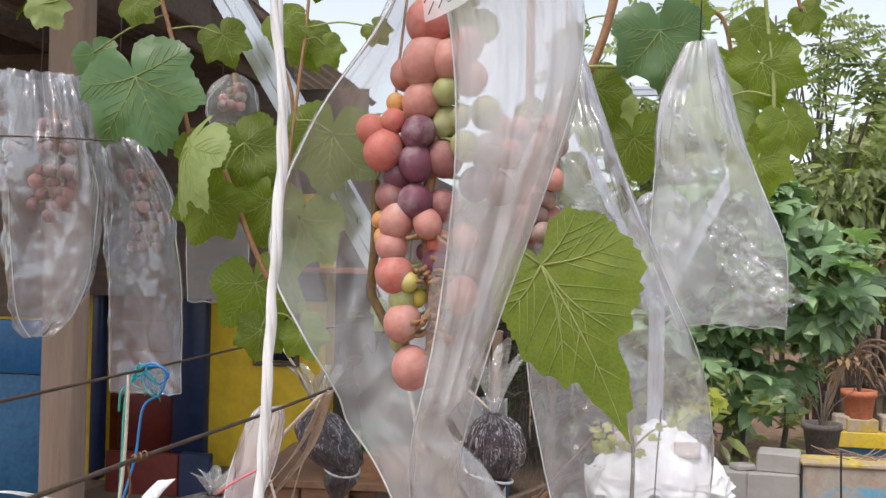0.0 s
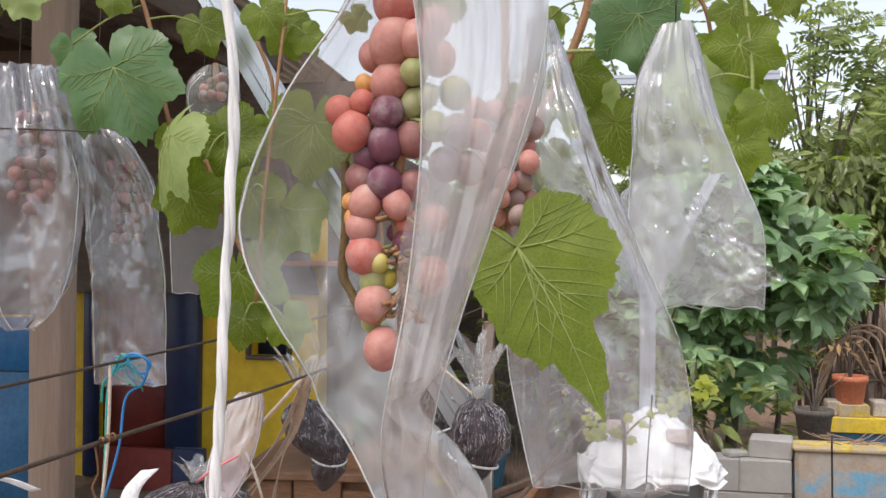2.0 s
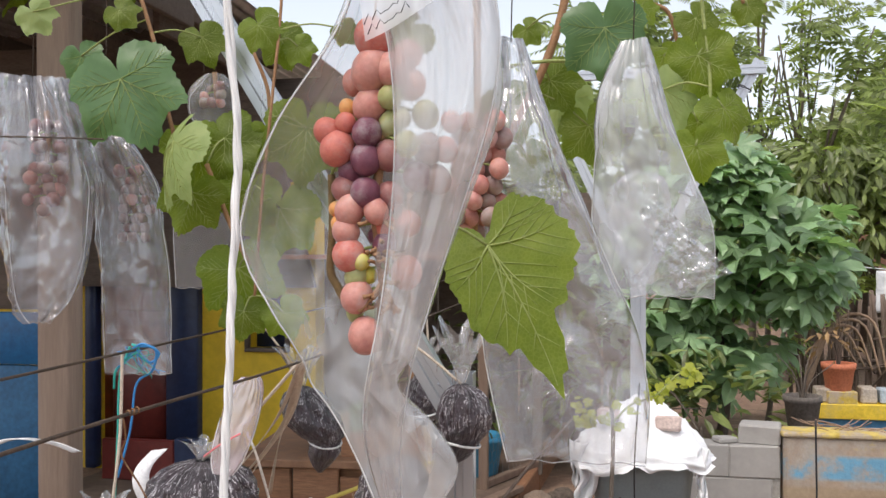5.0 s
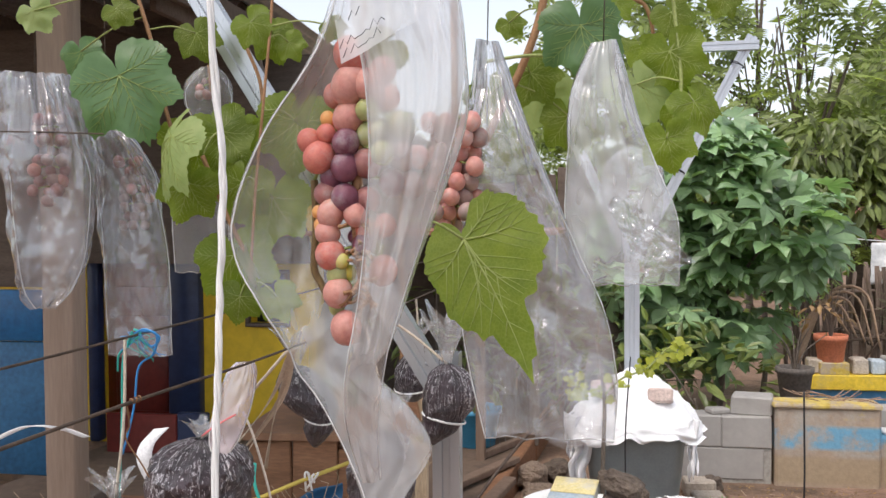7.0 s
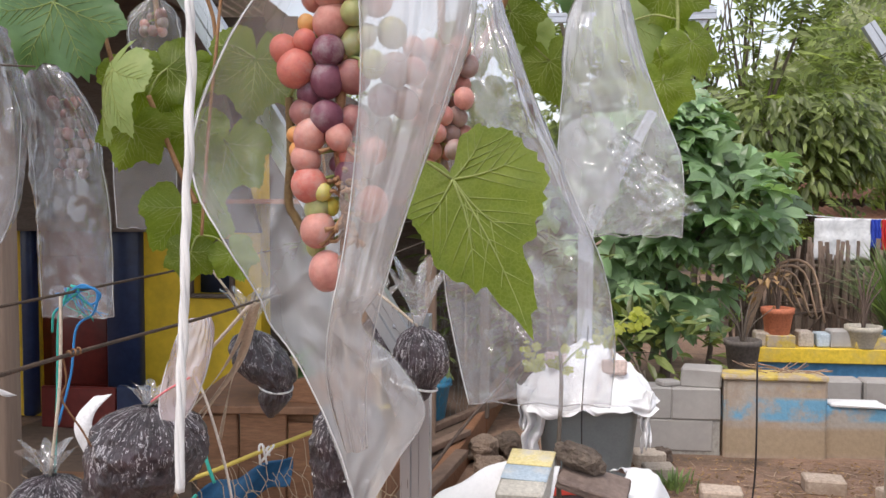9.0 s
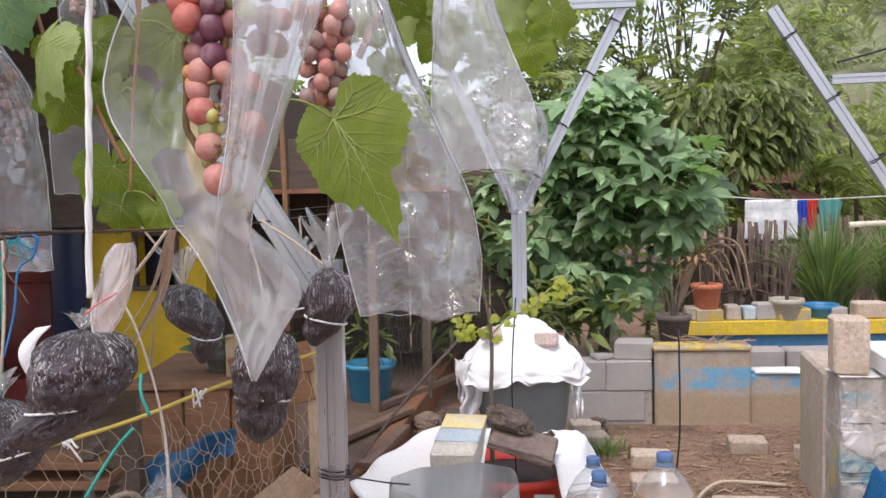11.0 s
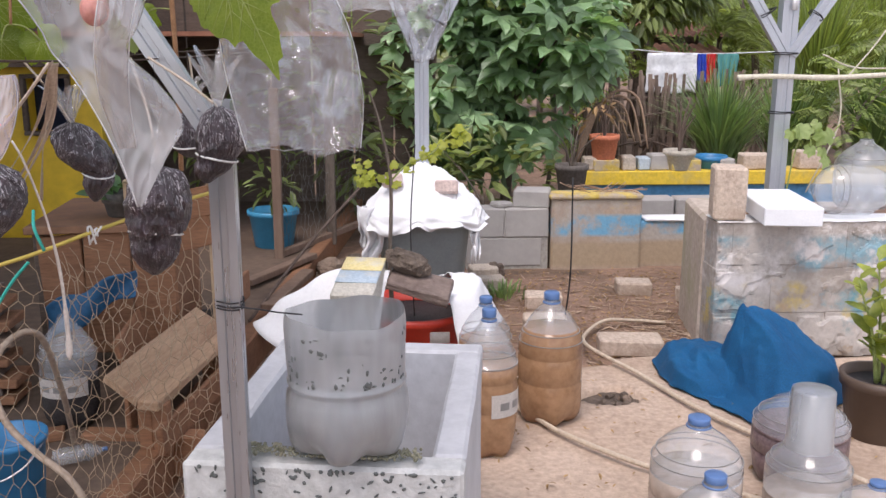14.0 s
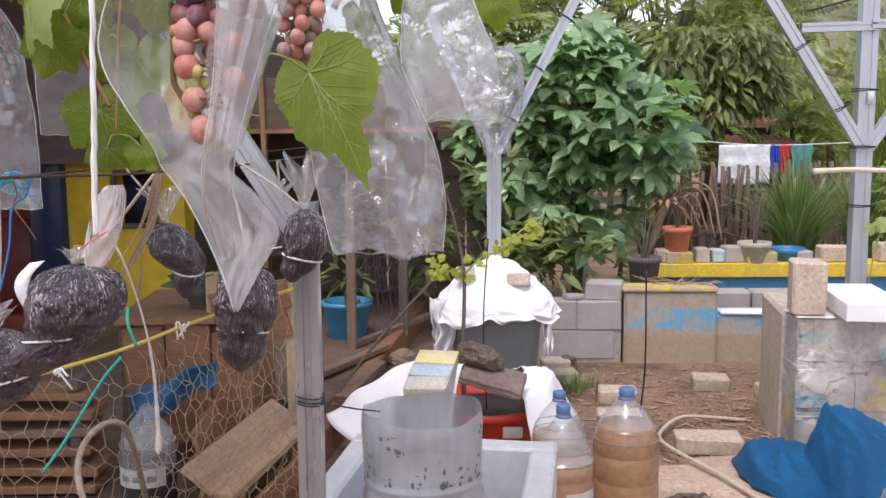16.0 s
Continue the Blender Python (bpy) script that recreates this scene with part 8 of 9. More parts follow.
part("body", bm, M["bucket"], bk)
bm = bmesh.new()
tube(bm, glide([(-0.072, 0, 0.175), (-0.05, -0.05, 0.14), (0.0, -0.078, 0.12), (0.05, -0.05, 0.14), (0.072, 0, 0.175)], 18), 0.0022, 6)
part("bail", bm, M["steel"], bk)
b = bottle("small crushed bottle with a blue cap lying down", (-0.66, 1.78, 0.14), 0.02, 0.12)
b.matrix_world = pose(-0.79, 1.96, 0.125, 0, 84, 10)
rope("garden_hose", "pale hose looping past the bucket", "hose", [(-0.76, 2.02, 0.11), (-0.735, 1.92, 0.28), (-0.722, 1.82, 0.44), (-0.73, 1.78, 0.483), (-0.756, 1.76, 0.482), (-0.772, 1.72, 0.461), (-0.772, 1.68, 0.419), (-0.73, 1.62, 0.365), (-0.655, 1.56, 0.328), (-0.565, 1.5, 0.29), (-0.5, 1.46, 0.17), (-0.46, 1.44, 0.03)], 0.0065, "oldhose", 40, 9, "hose")


def hex_net(name, label, a, b, z0, z1, cell, r, mat, seed, sag=0.03):
    """Six-sided wire netting between two points of the plan, as thin three-sided wires."""
    a, b = Vector((*a, 0)), Vector((*b, 0))
    L, Hh = (b - a).length, z1 - z0
    d = (b - a).normalized()
    side = Vector((-d.y, d.x, 0))
    rnd = random.Random(seed)

    def at(s, z):
        w = sag * n3(s * 5, z * 5, seed) + 0.006 * n3(s * 22, z * 22, seed)
        return a + d * (s + 0.9 * cell * n3(s * 16, z * 16, seed + 5)) + side * w + Vector((0, 0, z0 + z + 1.0 * cell * n3(s * 13, z * 13, seed + 9) - sag * math.sin(math.pi * s / L) * (z / Hh)))

    edges, hh = [], cell * 2.1
    for j in range(int(Hh / (hh * 0.75))):
        for i in range(int(L / cell)):
            s, z = (i + 0.5 * (j % 2)) * cell, j * hh * 0.75
            top, tl, bl = (s + cell / 2, z + hh), (s, z + hh * 0.75), (s, z + hh * 0.25)
            bot = (s + cell / 2, z)
            edges += [(bot, bl), (bl, tl), (tl, top)]
    vs, fs = [], []
    for p, q in edges:
        p, q = at(*p), at(*q)
        dd = (q - p).normalized()
        u = dd.orthogonal().normalized()
        w = dd.cross(u)
        k = len(vs)
        for c in (p, q):
            for g in range(3):
                vs.append(tuple(c + (u * math.cos(g * 2.094) + w * math.sin(g * 2.094)) * r))
        for g in range(3):
            fs.append((k + g, k + (g + 1) % 3, k + 3 + (g + 1) % 3, k + 3 + g))
    return tagged(raw(name, vs, fs, M[mat]), label, "netting", kind="stuff")


hex_net("wire_netting", "tan six-sided wire netting sagging from a rope", (-0.305, 1.56), (-0.82, 1.2), 0.1, 0.78, 0.025, 0.0007, "mesh", 3, 0.05)
hex_net("wire_netting", "tan wire netting doubled along the bench", (-0.34, 1.75), (-0.66, 1.75), 0.1, 0.66, 0.024, 0.0008, "mesh", 8, 0.03)
rope("yellow_rope", "frayed yellow rope holding up the netting", "rope", [(-0.29, 1.5, 0.81), (-0.36, 1.45, 0.795), (-0.45, 1.38, 0.77), (-0.57, 1.3, 0.735), (-0.85, 1.15, 0.68)], 0.003, "yellowrope", 40, 8)
for i, (x, y, z) in enumerate(((-0.45, 1.38, 0.77), (-0.375, 1.44, 0.79), (-0.6, 1.28, 0.725))):
    rr = random.Random(60 + i)
    root = thing("knot", "white string knotted round the yellow rope", "knot", (x, y, z), "string knots")
    for j in range(4):
        bm = bmesh.new()
        tube(bm, glide([(rr.uniform(-0.012, 0.012), -0.006, rr.uniform(-0.01, 0.012)), (rr.uniform(-0.01, 0.01), -0.009, rr.uniform(-0.008, 0.008)), (rr.uniform(-0.015, 0.015), -0.004, rr.uniform(-0.035, 0.01))], 10), 0.0017, 6)
        part("loop", bm, M["twine"], root)
rope("teal_cord", "short teal cord looped over the yellow rope", "cord", [(-0.475, 1.22, 0.83), (-0.468, 1.2, 0.81), (-0.458, 1.2, 0.78)], 0.0022, "greenrope", 14)
rope("teal_cord", "teal cord trailing down the netting", "cord", [(-0.48, 1.2, 0.765), (-0.51, 1.2, 0.73), (-0.564, 1.2, 0.648), (-0.6, 1.2, 0.6)], 0.0022, "greenrope", 20)

# the coop at the back
coop = thing("coop", "dim chicken coop of old boards and wire", "coop", (-0.55, 4.0, 0.1))
part("corner_post", boxes(((0, 0, 0.36), (0.04, 0.04, 0.78)), bev=0.004), M["postwood"], coop, smooth=False)
part("corner_post", boxes(((0.2, 0.42, 0.36), (0.045, 0.045, 0.78)), bev=0.004), M["bark"], coop, smooth=False)
bm = bmesh.new()
box(bm, (0.18, 0.38, 0.02), (0.032, 0.86, 0.032), 0.004, Euler((0, 0, radians(-25))))
part("sill", bm, M["postwood"], coop, smooth=False)
for i in range(9):
    part("board", boxes(((-1.3 + 0.24 * i, 1.5, 0.6), (0.23, 0.02, 1.4 + 0.1 * math.sin(i * 2.1))), bev=0.003), M["darkwood"], coop, smooth=False)
part("roof", boxes(((-0.42, 0.95, 0.98), (1.5, 1.5, 0.02)), bev=0), M["rust"], coop, smooth=False)
hex_net("wire_netting", "grey wire netting on the coop's side", (-0.53, 4.02), (-0.2, 4.75), 0.13, 0.85, 0.04, 0.0008, "greymesh", 5, 0.01)
bk = thing("blue_bucket", "light blue bucket planted with a shrub, its leaves darkened for shade", "bucket", (-0.61, 4.27, 0.1))
bm = bmesh.new()
lathe(bm, [(0.085, 0), (0.09, 0.004), (0.112, 0.15), (0.122, 0.152), (0.122, 0.175), (0.11, 0.175), (0.1, 0.13)], 36)
part("body", bm, M["bucketlight"], bk)
bm = bmesh.new()
lathe(bm, [(0.0001, 0.14), (0.105, 0.138)], 24, caps=(False, False))
part("soil", bm, M["soil"], bk)
# dark leaf colour on these plants stands for the dimness in the coop
scatter("foliage", *LANCE, crown_places(random.Random(8), [(0, 0, 0.27, 0.11, 0.1, 0.1)], 40, 0.08), M["glossy"], bk)["kind"] = "stuff"
tree("leafy plants given a dark leaf colour for the coop's shade", (-0.9, 4.9, 0.1), (-0.9, 4.9, 0.4), 0.012,
     [(-0.9, 4.95, 0.55, 0.3, 0.2, 0.3), (-0.35, 5.0, 0.5, 0.3, 0.2, 0.3), (-1.3, 5.0, 0.7, 0.3, 0.2, 0.3)], 70, 0.1, LANCE, "glossy", 52, "shrub", 0.1)
for i, (x, y, s) in enumerate(((-0.28, 3.75, 0.07), (-0.16, 3.9, 0.06), (-0.33, 4.0, 0.08), (-0.22, 4.1, 0.07), (-0.3, 3.4, 0.05), (-0.38, 3.15, 0.045), (-0.2, 3.45, 0.04), (0.42, 4.05, 0.05))):
    rock("field_stone", "dusty brown field stone by the deck's edge", (x, y, s * 0.5), (s, s * 0.8, s * 0.65), 20.0 + i * 3, "stone" if i % 2 else "slatebrown", turn=(0, 0, 40 * i))
rope("leaning_stick", "thin grey stick leaning across the stones", "stick", [(-0.52, 3.0, 0.12), (-0.35, 3.4, 0.3), (-0.12, 3.7, 0.52)], 0.006, "fencewood", 16, 6)
for i, (x, y, z, l, trn) in enumerate(((-0.42, 3.3, 0.15, 0.5, 80), (-0.35, 3.0, 0.1, 0.3, 20), (-0.5, 3.7, 0.13, 0.5, 65))):
    bm = bmesh.new()
    box(bm, (0, 0, 0), (l, 0.05, 0.025), 0.003, None, 0.002, i)
    ob = part("board_offcut", bm, M["postwood"], smooth=False)
    ob.matrix_world = pose(x, y, z, 0, 0, trn)
    tagged(ob, "short brown board lying on the stones", "board")


# ---- bags of soil tied to the canes ----
def soil_bag(label, rows, neck, bands, seed, flare=0.02, hang=None):
    """rows: x, y, z, radius from the neck down; a dark filling, a shiny skin, a gathered neck and string bands."""
    at = Vector(rows[0][:3])
    root = thing("soil_bag", label, "soil bag", at, "bags of rooting soil")
    loc = [(x - at.x, y - at.y, z - at.z, r, 0) for x, y, z, r in rows]

    def skin(scale, rough):
        def fn(u, v):
            x, y, z, r, _ = curve_at(loc, v)
            a = 2 * math.pi * u
            top = max(0.0, 1 - v * 3.2)
            k = scale * (1 + 0.2 * top * math.sin(a * 13 + 2 * n3(a, v * 4, seed)) + 0.05 * (1 - abs(n3(math.cos(a) * 3 + seed, math.sin(a) * 3, v * 9)) * 3) + rough * n3(math.cos(a) * 2.2, math.sin(a) * 2.2 + seed, z * 45) + rough * 0.6 * abs(n3(math.cos(a) * 5, math.sin(a) * 5 + seed, z * 90)) + 0.035 * (1 - 3 * abs(n3(math.cos(a) * 7 + seed, math.sin(a) * 7, z * 70 + 3 * math.cos(a)))))
            return Vector((x + r * k * math.cos(a), y + r * k * math.sin(a), z))
        return fn

    bm = bmesh.new()
    sheet(bm, skin(1.0, 0.08), 150, 120, True)
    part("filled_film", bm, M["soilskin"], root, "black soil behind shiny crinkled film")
    if flare:
        bm = bmesh.new()
        sheet(bm, lambda u, v: Vector(((0.005 + 0.75 * flare * v ** 1.3) * (1 + 0.4 * v * math.sin(u * 2 * math.pi * 7 + seed) + 0.3 * v * n3(math.cos(u * 6.283) * 2 + seed, math.sin(u * 6.283) * 2, v * 2)) * math.cos(u * 2 * math.pi) + 0.004 * v * math.sin(seed * 3), (0.005 + 0.6 * flare * v ** 1.3) * (1 + 0.4 * v * math.sin(u * 2 * math.pi * 7 + seed)) * math.sin(u * 2 * math.pi), neck * v * (0.85 + 0.3 * n3(math.cos(u * 6.283) * 1.7, math.sin(u * 6.283) * 1.7, seed) + 0.12 * math.sin(u * 2 * math.pi * 7 + seed)))), 90, 20, True)
        part("gathered_neck", bm, M["filmcrinkle"], root, "crumpled clear top of the bag")
    for v in bands:
        x, y, z, r, _ = curve_at(loc, v)
        bm = bmesh.new()
        tube(bm, [(x + r * 1.07 * math.cos(q), y + r * 1.07 * math.sin(q), z + 0.006 * math.cos(q + seed)) for q in (k * math.pi / 14 for k in range(29))], 0.0014, 6)
        part("string_band", bm, M["twine"], root)
    if hang:
        bm = bmesh.new()
        h = Vector(hang) - at
        tube(bm, glide([(0, 0, 0.0), h * 0.5 + Vector((0.004, 0, 0)), h], 12), 0.0016, 6)
        part("hanger", bm, M["strip"], root, "straw string that ties the bag up")
    return root


soil_bag("large clear bag of black soil tied with string", [(-0.4213, 0.950, 0.9292, 0.0067), (-0.4211, 0.950, 0.9223, 0.0289), (-0.4224, 0.950, 0.9068, 0.0445), (-0.4245, 0.950, 0.8867, 0.0478), (-0.4312, 0.950, 0.8666, 0.0445), (-0.4407, 0.950, 0.8505, 0.0367), (-0.4548, 0.950, 0.8378, 0.0367), (-0.4684, 0.950, 0.8223, 0.0323), (-0.4778, 0.950, 0.8089, 0.0111)], 0.02, (0.64,), 1.0, 0.016, (-0.303, 0.869, 1.030))
soil_bag("slim clear bag of black soil with a string band", [(-0.2810, 1.120, 0.9005, 0.0054), (-0.2822, 1.120, 0.8925, 0.0240), (-0.2840, 1.120, 0.8715, 0.0345), (-0.2850, 1.120, 0.8506, 0.0365), (-0.2875, 1.120, 0.8260, 0.0330), (-0.2900, 1.120, 0.8175, 0.0285), (-0.2910, 1.120, 0.7976, 0.0270), (-0.2930, 1.120, 0.7798, 0.0185), (-0.2940, 1.120, 0.7675, 0.0050)], 0.045, (0.6,), 2.0, 0.026, (-0.305, 1.12, 1.0285))
soil_bag("plump clear bag of black soil by the steel post", [(-0.2220, 1.195, 0.9665, 0.0057), (-0.2190, 1.195, 0.9560, 0.0205), (-0.2185, 1.195, 0.9370, 0.0295), (-0.2200, 1.195, 0.9180, 0.0296), (-0.2265, 1.195, 0.9020, 0.0240), (-0.2335, 1.195, 0.8866, 0.0210), (-0.2390, 1.195, 0.8762, 0.0116), (-0.2410, 1.195, 0.8690, 0.0036)], 0.07, (0.57,), 3.0, 0.03, (-0.305, 1.195, 1.028))
soil_bag("knotted bag of soil hanging slantwise", [(-0.4660, 1.360, 0.9329, 0.0065), (-0.4647, 1.360, 0.9246, 0.0211), (-0.4595, 1.360, 0.9079, 0.0324), (-0.4502, 1.360, 0.8887, 0.0357), (-0.4384, 1.360, 0.8694, 0.0292), (-0.4329, 1.360, 0.8593, 0.0203), (-0.4343, 1.360, 0.8443, 0.0203), (-0.4383, 1.360, 0.8277, 0.0114), (-0.4404, 1.360, 0.8177, 0.0032)], 0.06, (0.62,), 4.0, 0.034, (-0.525, 1.36, 1.02))
soil_bag("bag of soil partly behind another", [(-0.3095, 1.420, 0.9453, 0.0059), (-0.3097, 1.420, 0.9367, 0.0170), (-0.3085, 1.420, 0.9220, 0.0255), (-0.3090, 1.420, 0.9048, 0.0271), (-0.3113, 1.420, 0.8875, 0.0221), (-0.3117, 1.420, 0.8746, 0.0068)], 0.05, (0.7,), 5.0, 0.026, (-0.305, 1.42, 1.025))
soil_bag("bag of soil near the porch post", [(-0.5419, 1.000, 0.8481, 0.0059), (-0.5423, 1.000, 0.8389, 0.0264), (-0.5422, 1.000, 0.8174, 0.0411), (-0.5417, 1.000, 0.7927, 0.0423), (-0.5409, 1.000, 0.7710, 0.0294), (-0.5418, 1.000, 0.7555, 0.0059)], 0.03, (0.6,), 6.0, 0.022, (-0.528, 1.0, 1.0185))

zipbag = plastic_bag("small pinkish zip bag hanging from the wire", [(-0.342, 0.865, 1.018, 0.007, 0.004), (-0.346, 0.865, 1.005, 0.013, 0.008), (-0.354, 0.865, 0.977, 0.016, 0.010), (-0.362, 0.865, 0.952, 0.0135, 0.008), (-0.366, 0.865, 0.939, 0.008, 0.002)], "filmpink", 0.004, 0.2, 31.0, False, 50)
bm = bmesh.new()
tube(bm, glide([(-0.034, -0.013, -0.062), (-0.02, -0.015, -0.052), (-0.004, -0.012, -0.043)], 10), 0.0008, 5)
part("zip_line", bm, M["pinkline"], zipbag, "pink zip line")


def ribbon(name, label, pts, w, mat, n=30, twist=0.0, cat="strip"):
    """A flat plastic strip that bends and twists along points."""
    at = Vector(pts[0])
    line = [p - at for p in glide(pts, n)]
    bm = bmesh.new()

    def fn(u, v):
        k = min(int(round(v * (n - 1))), n - 1)
        a = twist * v
        return line[k] + Vector((math.cos(a), math.sin(a), 0.15)) * (u - 0.5) * w * (1 - 0.25 * v) + Vector((0, 0.0012 * math.sin(u * 9), 0))

    sheet(bm, fn, 5, n)
    ob = part(name, bm, M[mat])
    ob.location = at
    ob.modifiers.new("thick", "SOLIDIFY").thickness = 0.0005
    return tagged(ob, label, cat)


ribbon("film_strip", "curled white plastic strip standing up", [(-0.489, 1.0, 0.925), (-0.5, 0.99, 0.91), (-0.5, 0.985, 0.893), (-0.488, 0.99, 0.865), (-0.478, 1.0, 0.84), (-0.468, 1.02, 0.82)], 0.017, "filmwhite", 30, 0.9)
ribbon("film_strip", "white plastic strip beside the wire", [(-0.345, 0.54, 1.028), (-0.328, 0.545, 1.035), (-0.312, 0.55, 1.033), (-0.302, 0.555, 1.028)], 0.005, "filmwhite", 20, 0.3)
for i, pts in enumerate((((-0.303, 0.869, 1.030), (-0.33, 0.93, 0.985), (-0.38, 1.0, 0.93), (-0.44, 1.06, 0.875)), ((-0.303, 0.88, 1.028), (-0.35, 0.98, 0.965), (-0.41, 1.05, 0.9), (-0.44, 1.05, 0.85)), ((-0.304, 0.885, 1.028), (-0.355, 0.97, 0.95), (-0.4, 1.06, 0.87)), ((-0.302, 0.87, 1.028), (-0.36, 0.96, 0.96), (-0.45, 1.03, 0.87), (-0.49, 1.04, 0.83)))):
    ribbon("straw_strip", "dry tan straw strip tied to the wire", pts, 0.005, "strip", 30, 1.2 + i)
rope("twine", "limp white twine hanging to the netting", "twine", [(-0.4, 1.0, 0.945), (-0.389, 1.0, 0.92), (-0.372, 1.0, 0.86), (-0.363, 1.0, 0.8), (-0.361, 1.0, 0.73), (-0.362, 1.0, 0.7)], [0.0013] * 20 + [0.0018] * 8 + [0.0026] * 5 + [0.0038] * 5 + [0.0025, 0.001], "raffia", 40)
kn = thing("rope_knot", "teal and blue cords knotted to the wire", "knot", (-0.528, 1.03, 1.018))
for nm, mt, pts in (("teal_cord", "greenrope", [(-0.004, -0.004, 0.006), (0.004, -0.006, 0.0), (-0.016, -0.004, -0.02), (-0.022, 0, -0.09), (-0.026, 0, -0.17), (-0.03, 0, -0.25)]), ("blue_cord", "bluerope", [(0.0, -0.004, 0.004), (0.022, -0.006, 0.002), (0.018, -0.004, -0.02), (0.0, -0.003, -0.035), (-0.008, 0, -0.08), (-0.022, 0, -0.13)]), ("blue_cord", "bluerope", [(-0.002, -0.006, 0.002), (0.012, -0.01, 0.007), (0.026, -0.006, -0.002), (0.016, -0.004, -0.012), (0.002, -0.005, -0.004)]), ("teal_cord", "greenrope", [(-0.004, -0.008, 0.004), (-0.012, -0.006, -0.012), (-0.022, -0.004, -0.022), (-0.026, 0, -0.04)])):
    bm = bmesh.new()
    tube(bm, glide(pts, 30), 0.0012, 6)
    part(nm, bm, M[mt], kn)
for i in range(14):
    rr = random.Random(200 + i)
    bm = bmesh.new()
    tube(bm, glide([(0.0, -0.004, 0.0), (rr.uniform(-0.012, 0.025), -0.008, rr.uniform(-0.015, 0.006)), (rr.uniform(-0.02, 0.035), -0.006, rr.uniform(-0.03, 0.002))], 8), 0.0004, 4)
    part("frayed_fibre", bm, M["bluerope" if i % 2 else "greenrope"], kn)
coil = thing("wire_twist", "rusty twist of wire round the trellis wire", "wire", (-0.2988, 0.6, 1.0385))
bm = bmesh.new()
tube(bm, [(0.0015 * math.cos(k * 0.7), -0.006 + 0.0005 * k, 0.0015 * math.sin(k * 0.7)) for k in range(26)], 0.0005, 5)
part("coil", bm, M["rustwire"], coil)
bm = bmesh.new()
tube(bm, glide([(0, -0.01, 0), (0.001, -0.009, -0.012), (-0.002, -0.008, -0.02), (0.006, -0.006, -0.034), (0.01, -0.005, -0.042)], 16), 0.0005, 5)
part("loose_end", bm, M["rustwire"], coil)

# litter on the dirt
rnd = random.Random(91)
pl = []
for _ in range(2600):
    x, y = rnd.uniform(0.15, 1.5), rnd.uniform(2.85, 4.15)
    pl.append(aim((x, y, ground_height(x, y) + 0.006), (rnd.uniform(-1, 1), rnd.uniform(-1, 1), rnd.uniform(-0.2, 0.3)), (rnd.uniform(-0.5, 0.5), rnd.uniform(-0.5, 0.5), 1), rnd.uniform(0.008, 0.026)))
tagged(scatter("leaf_litter", *LANCE, pl, M["dry"]), "scattered dry brown leaves on the dirt", "leaf litter", kind="stuff")
vs, fs = [], []
for k in range(520):
    x, y, a, l = rnd.uniform(0.15, 1.3), rnd.uniform(2.85, 4.1), rnd.uniform(0, 6.28), rnd.uniform(0.02, 0.13) ** 1.2
    if k % 3 == 0:  # a drift of them by the planter's corner
        x, y = rnd.gauss(0.98, 0.07), rnd.gauss(3.25, 0.16)
    k, c, s = len(vs), math.cos(a), math.sin(a)
    z = ground_height(x, y) + 0.004
    for e in (0, 1):
        for g in range(3):
            q = g * 2.094
            vs.append((x + c * l * e - s * 0.002 * math.cos(q), y + s * l * e + c * 0.002 * math.cos(q), z + 0.002 * math.sin(q) + 0.008 * e * rnd.random()))
    for g in range(3):
        fs.append((k + g, k + (g + 1) % 3, k + 3 + (g + 1) % 3, k + 3 + g))
tagged(raw("twig_litter", vs, fs, M["paletwig"]), "thin dry twigs strewn on the dirt", "twigs", kind="stuff")
grass_clump("small tuft of weeds by a brick", (0.42, 3.7, 0.0), 60, 0.07, 0.06, "grass", 61)
rope("black_cable", "black cable slung past the steel post", "cable", [(1.16, 3.28, 1.475), (1.3, 3.27, 1.51), (1.6, 3.26, 1.6), (2.2, 3.2, 1.75)], 0.004, "tie", 30, 6)

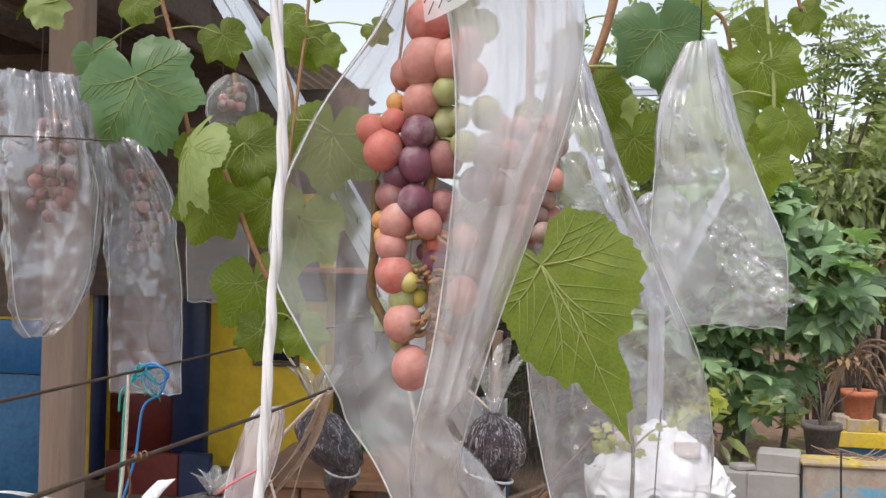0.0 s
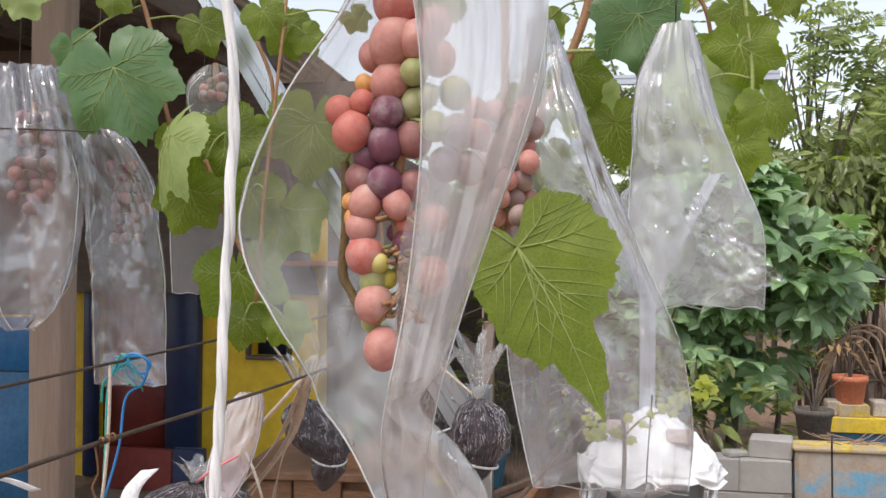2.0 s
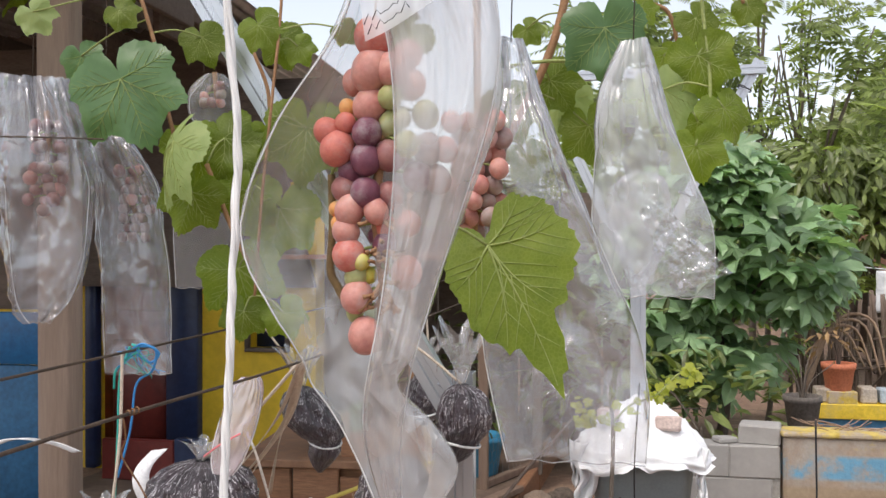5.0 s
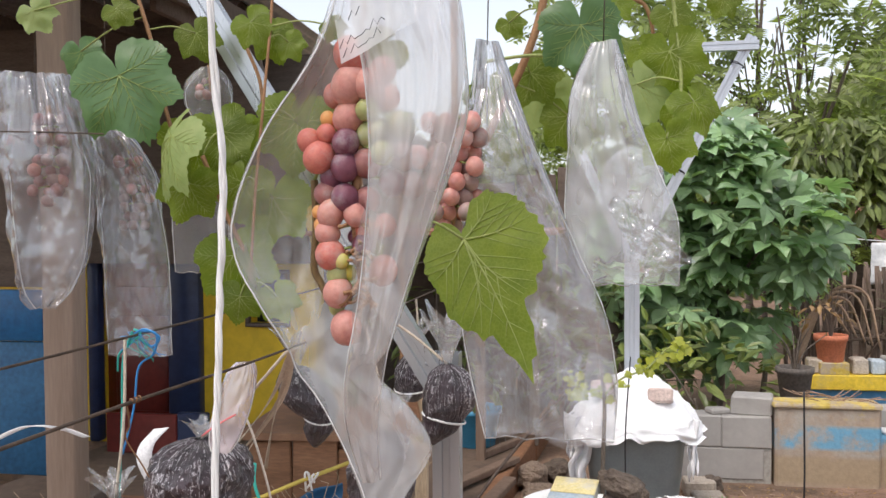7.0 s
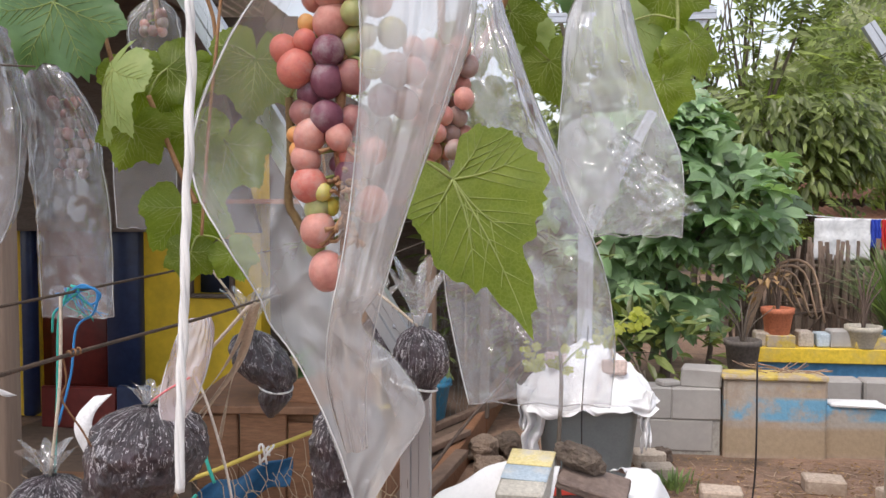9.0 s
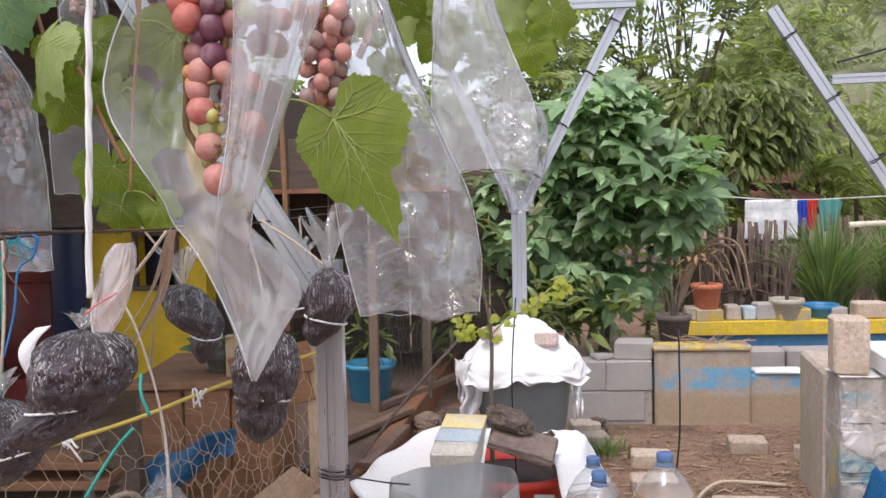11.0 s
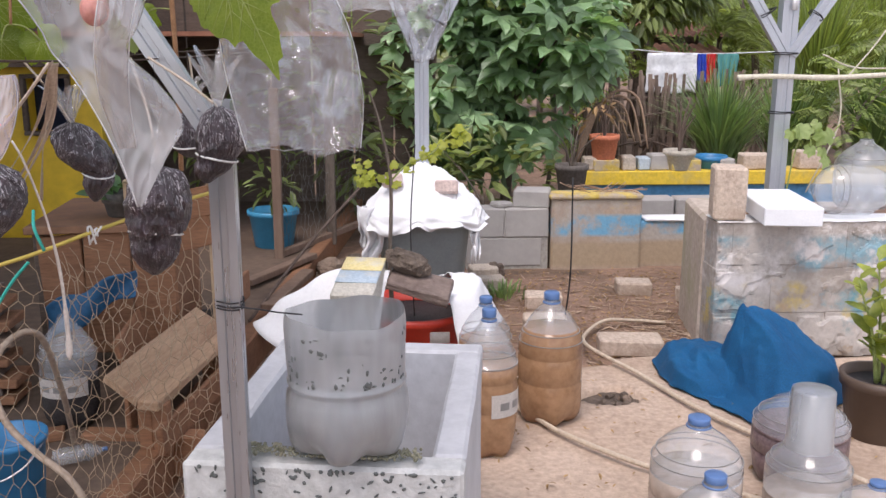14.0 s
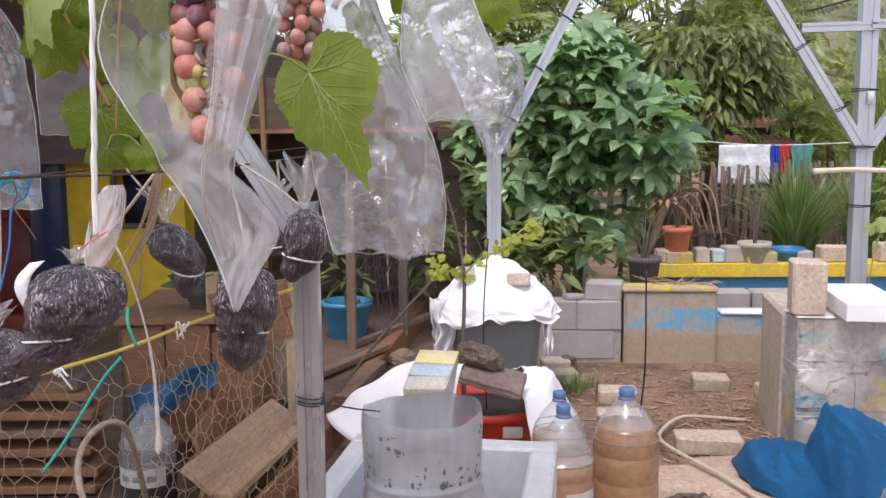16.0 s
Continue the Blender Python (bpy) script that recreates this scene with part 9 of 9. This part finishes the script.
# an unseen leafy roof overhead, added to shade the porch side
can = thing("shade_canopy", "unseen vine canopy on wires, added to shade the porch side", "vine canopy", (-1.45, 1.9, 1.9))
rnd = random.Random(71)
vs, fs, _ = leaf_shape(0.25, 0.2, 2.0, 2, 28)
pl = [aim((rnd.uniform(-0.8, 0.75), rnd.uniform(-0.9, 0.8), rnd.uniform(0.0, 0.3)), (rnd.uniform(-1, 1), rnd.uniform(-1, 1), rnd.uniform(-0.6, 0.1)), (rnd.uniform(-0.4, 0.4), rnd.uniform(-0.4, 0.4), 1), rnd.uniform(0.07, 0.12)) for _ in range(620)]
scatter("foliage", vs, fs, pl, M["vine"], can)["kind"] = "stuff"
for i in range(6):
    bm = bmesh.new()
    tube(bm, glide([(-0.8 + 0.3 * i, -1.0, 0.1), (-0.78 + 0.3 * i, 0.0, 0.05), (-0.8 + 0.3 * i, 0.9, 0.1)], 16), 0.004, 6)
    part("wire", bm, M["wire"], can)
for x, y in ((-0.85, -0.95), (-0.85, 0.85)):
    part("prop", boxes(((x, y, -0.9), (0.05, 0.05, 2.0)), bev=0.004), M["postwood"], can)


# ---- odd boards and clutter on the deck ----
for i, (at, size, turn, lab) in enumerate((((-0.72, 2.42, 0.2), (0.012, 0.3, 0.2), (0, -16, 4), "thin brown board leaning against the bench"), ((-0.62, 2.7, 0.115), (0.09, 0.42, 0.018), (0, 2, -12), "grey-brown plank lying on the deck"), ((-0.74, 2.75, 0.118), (0.07, 0.5, 0.02), (3, 0, 14), "old plank lying across another"), ((-0.9, 2.1, 0.112), (0.16, 0.05, 0.02), (0, 0, 20), "short brown offcut on the deck"))):
    bm = bmesh.new()
    box(bm, (0, 0, 0), size, 0.003, None, 0.003, 70 + i)
    ob = part("loose_board", bm, M["plank"], smooth=False)
    ob.matrix_world = pose(*at, *turn)
    tagged(ob, lab, "board", "loose boards")
tray = thing("seed_tray", "shallow black plastic tray lying on the deck", "tray", (-0.75, 2.95, 0.105), turn=12)
part("base", boxes(((0, 0, 0.004), (0.26, 0.18, 0.006)), bev=0.002), M["blackpot"], tray)
for c, s2 in (((0, -0.09, 0.022), (0.26, 0.005, 0.04)), ((0, 0.09, 0.022), (0.26, 0.005, 0.04)), ((-0.13, 0, 0.022), (0.005, 0.18, 0.04)), ((0.13, 0, 0.022), (0.005, 0.18, 0.04))):
    part("rim", boxes((c, s2), bev=0.002), M["blackpot"], tray)
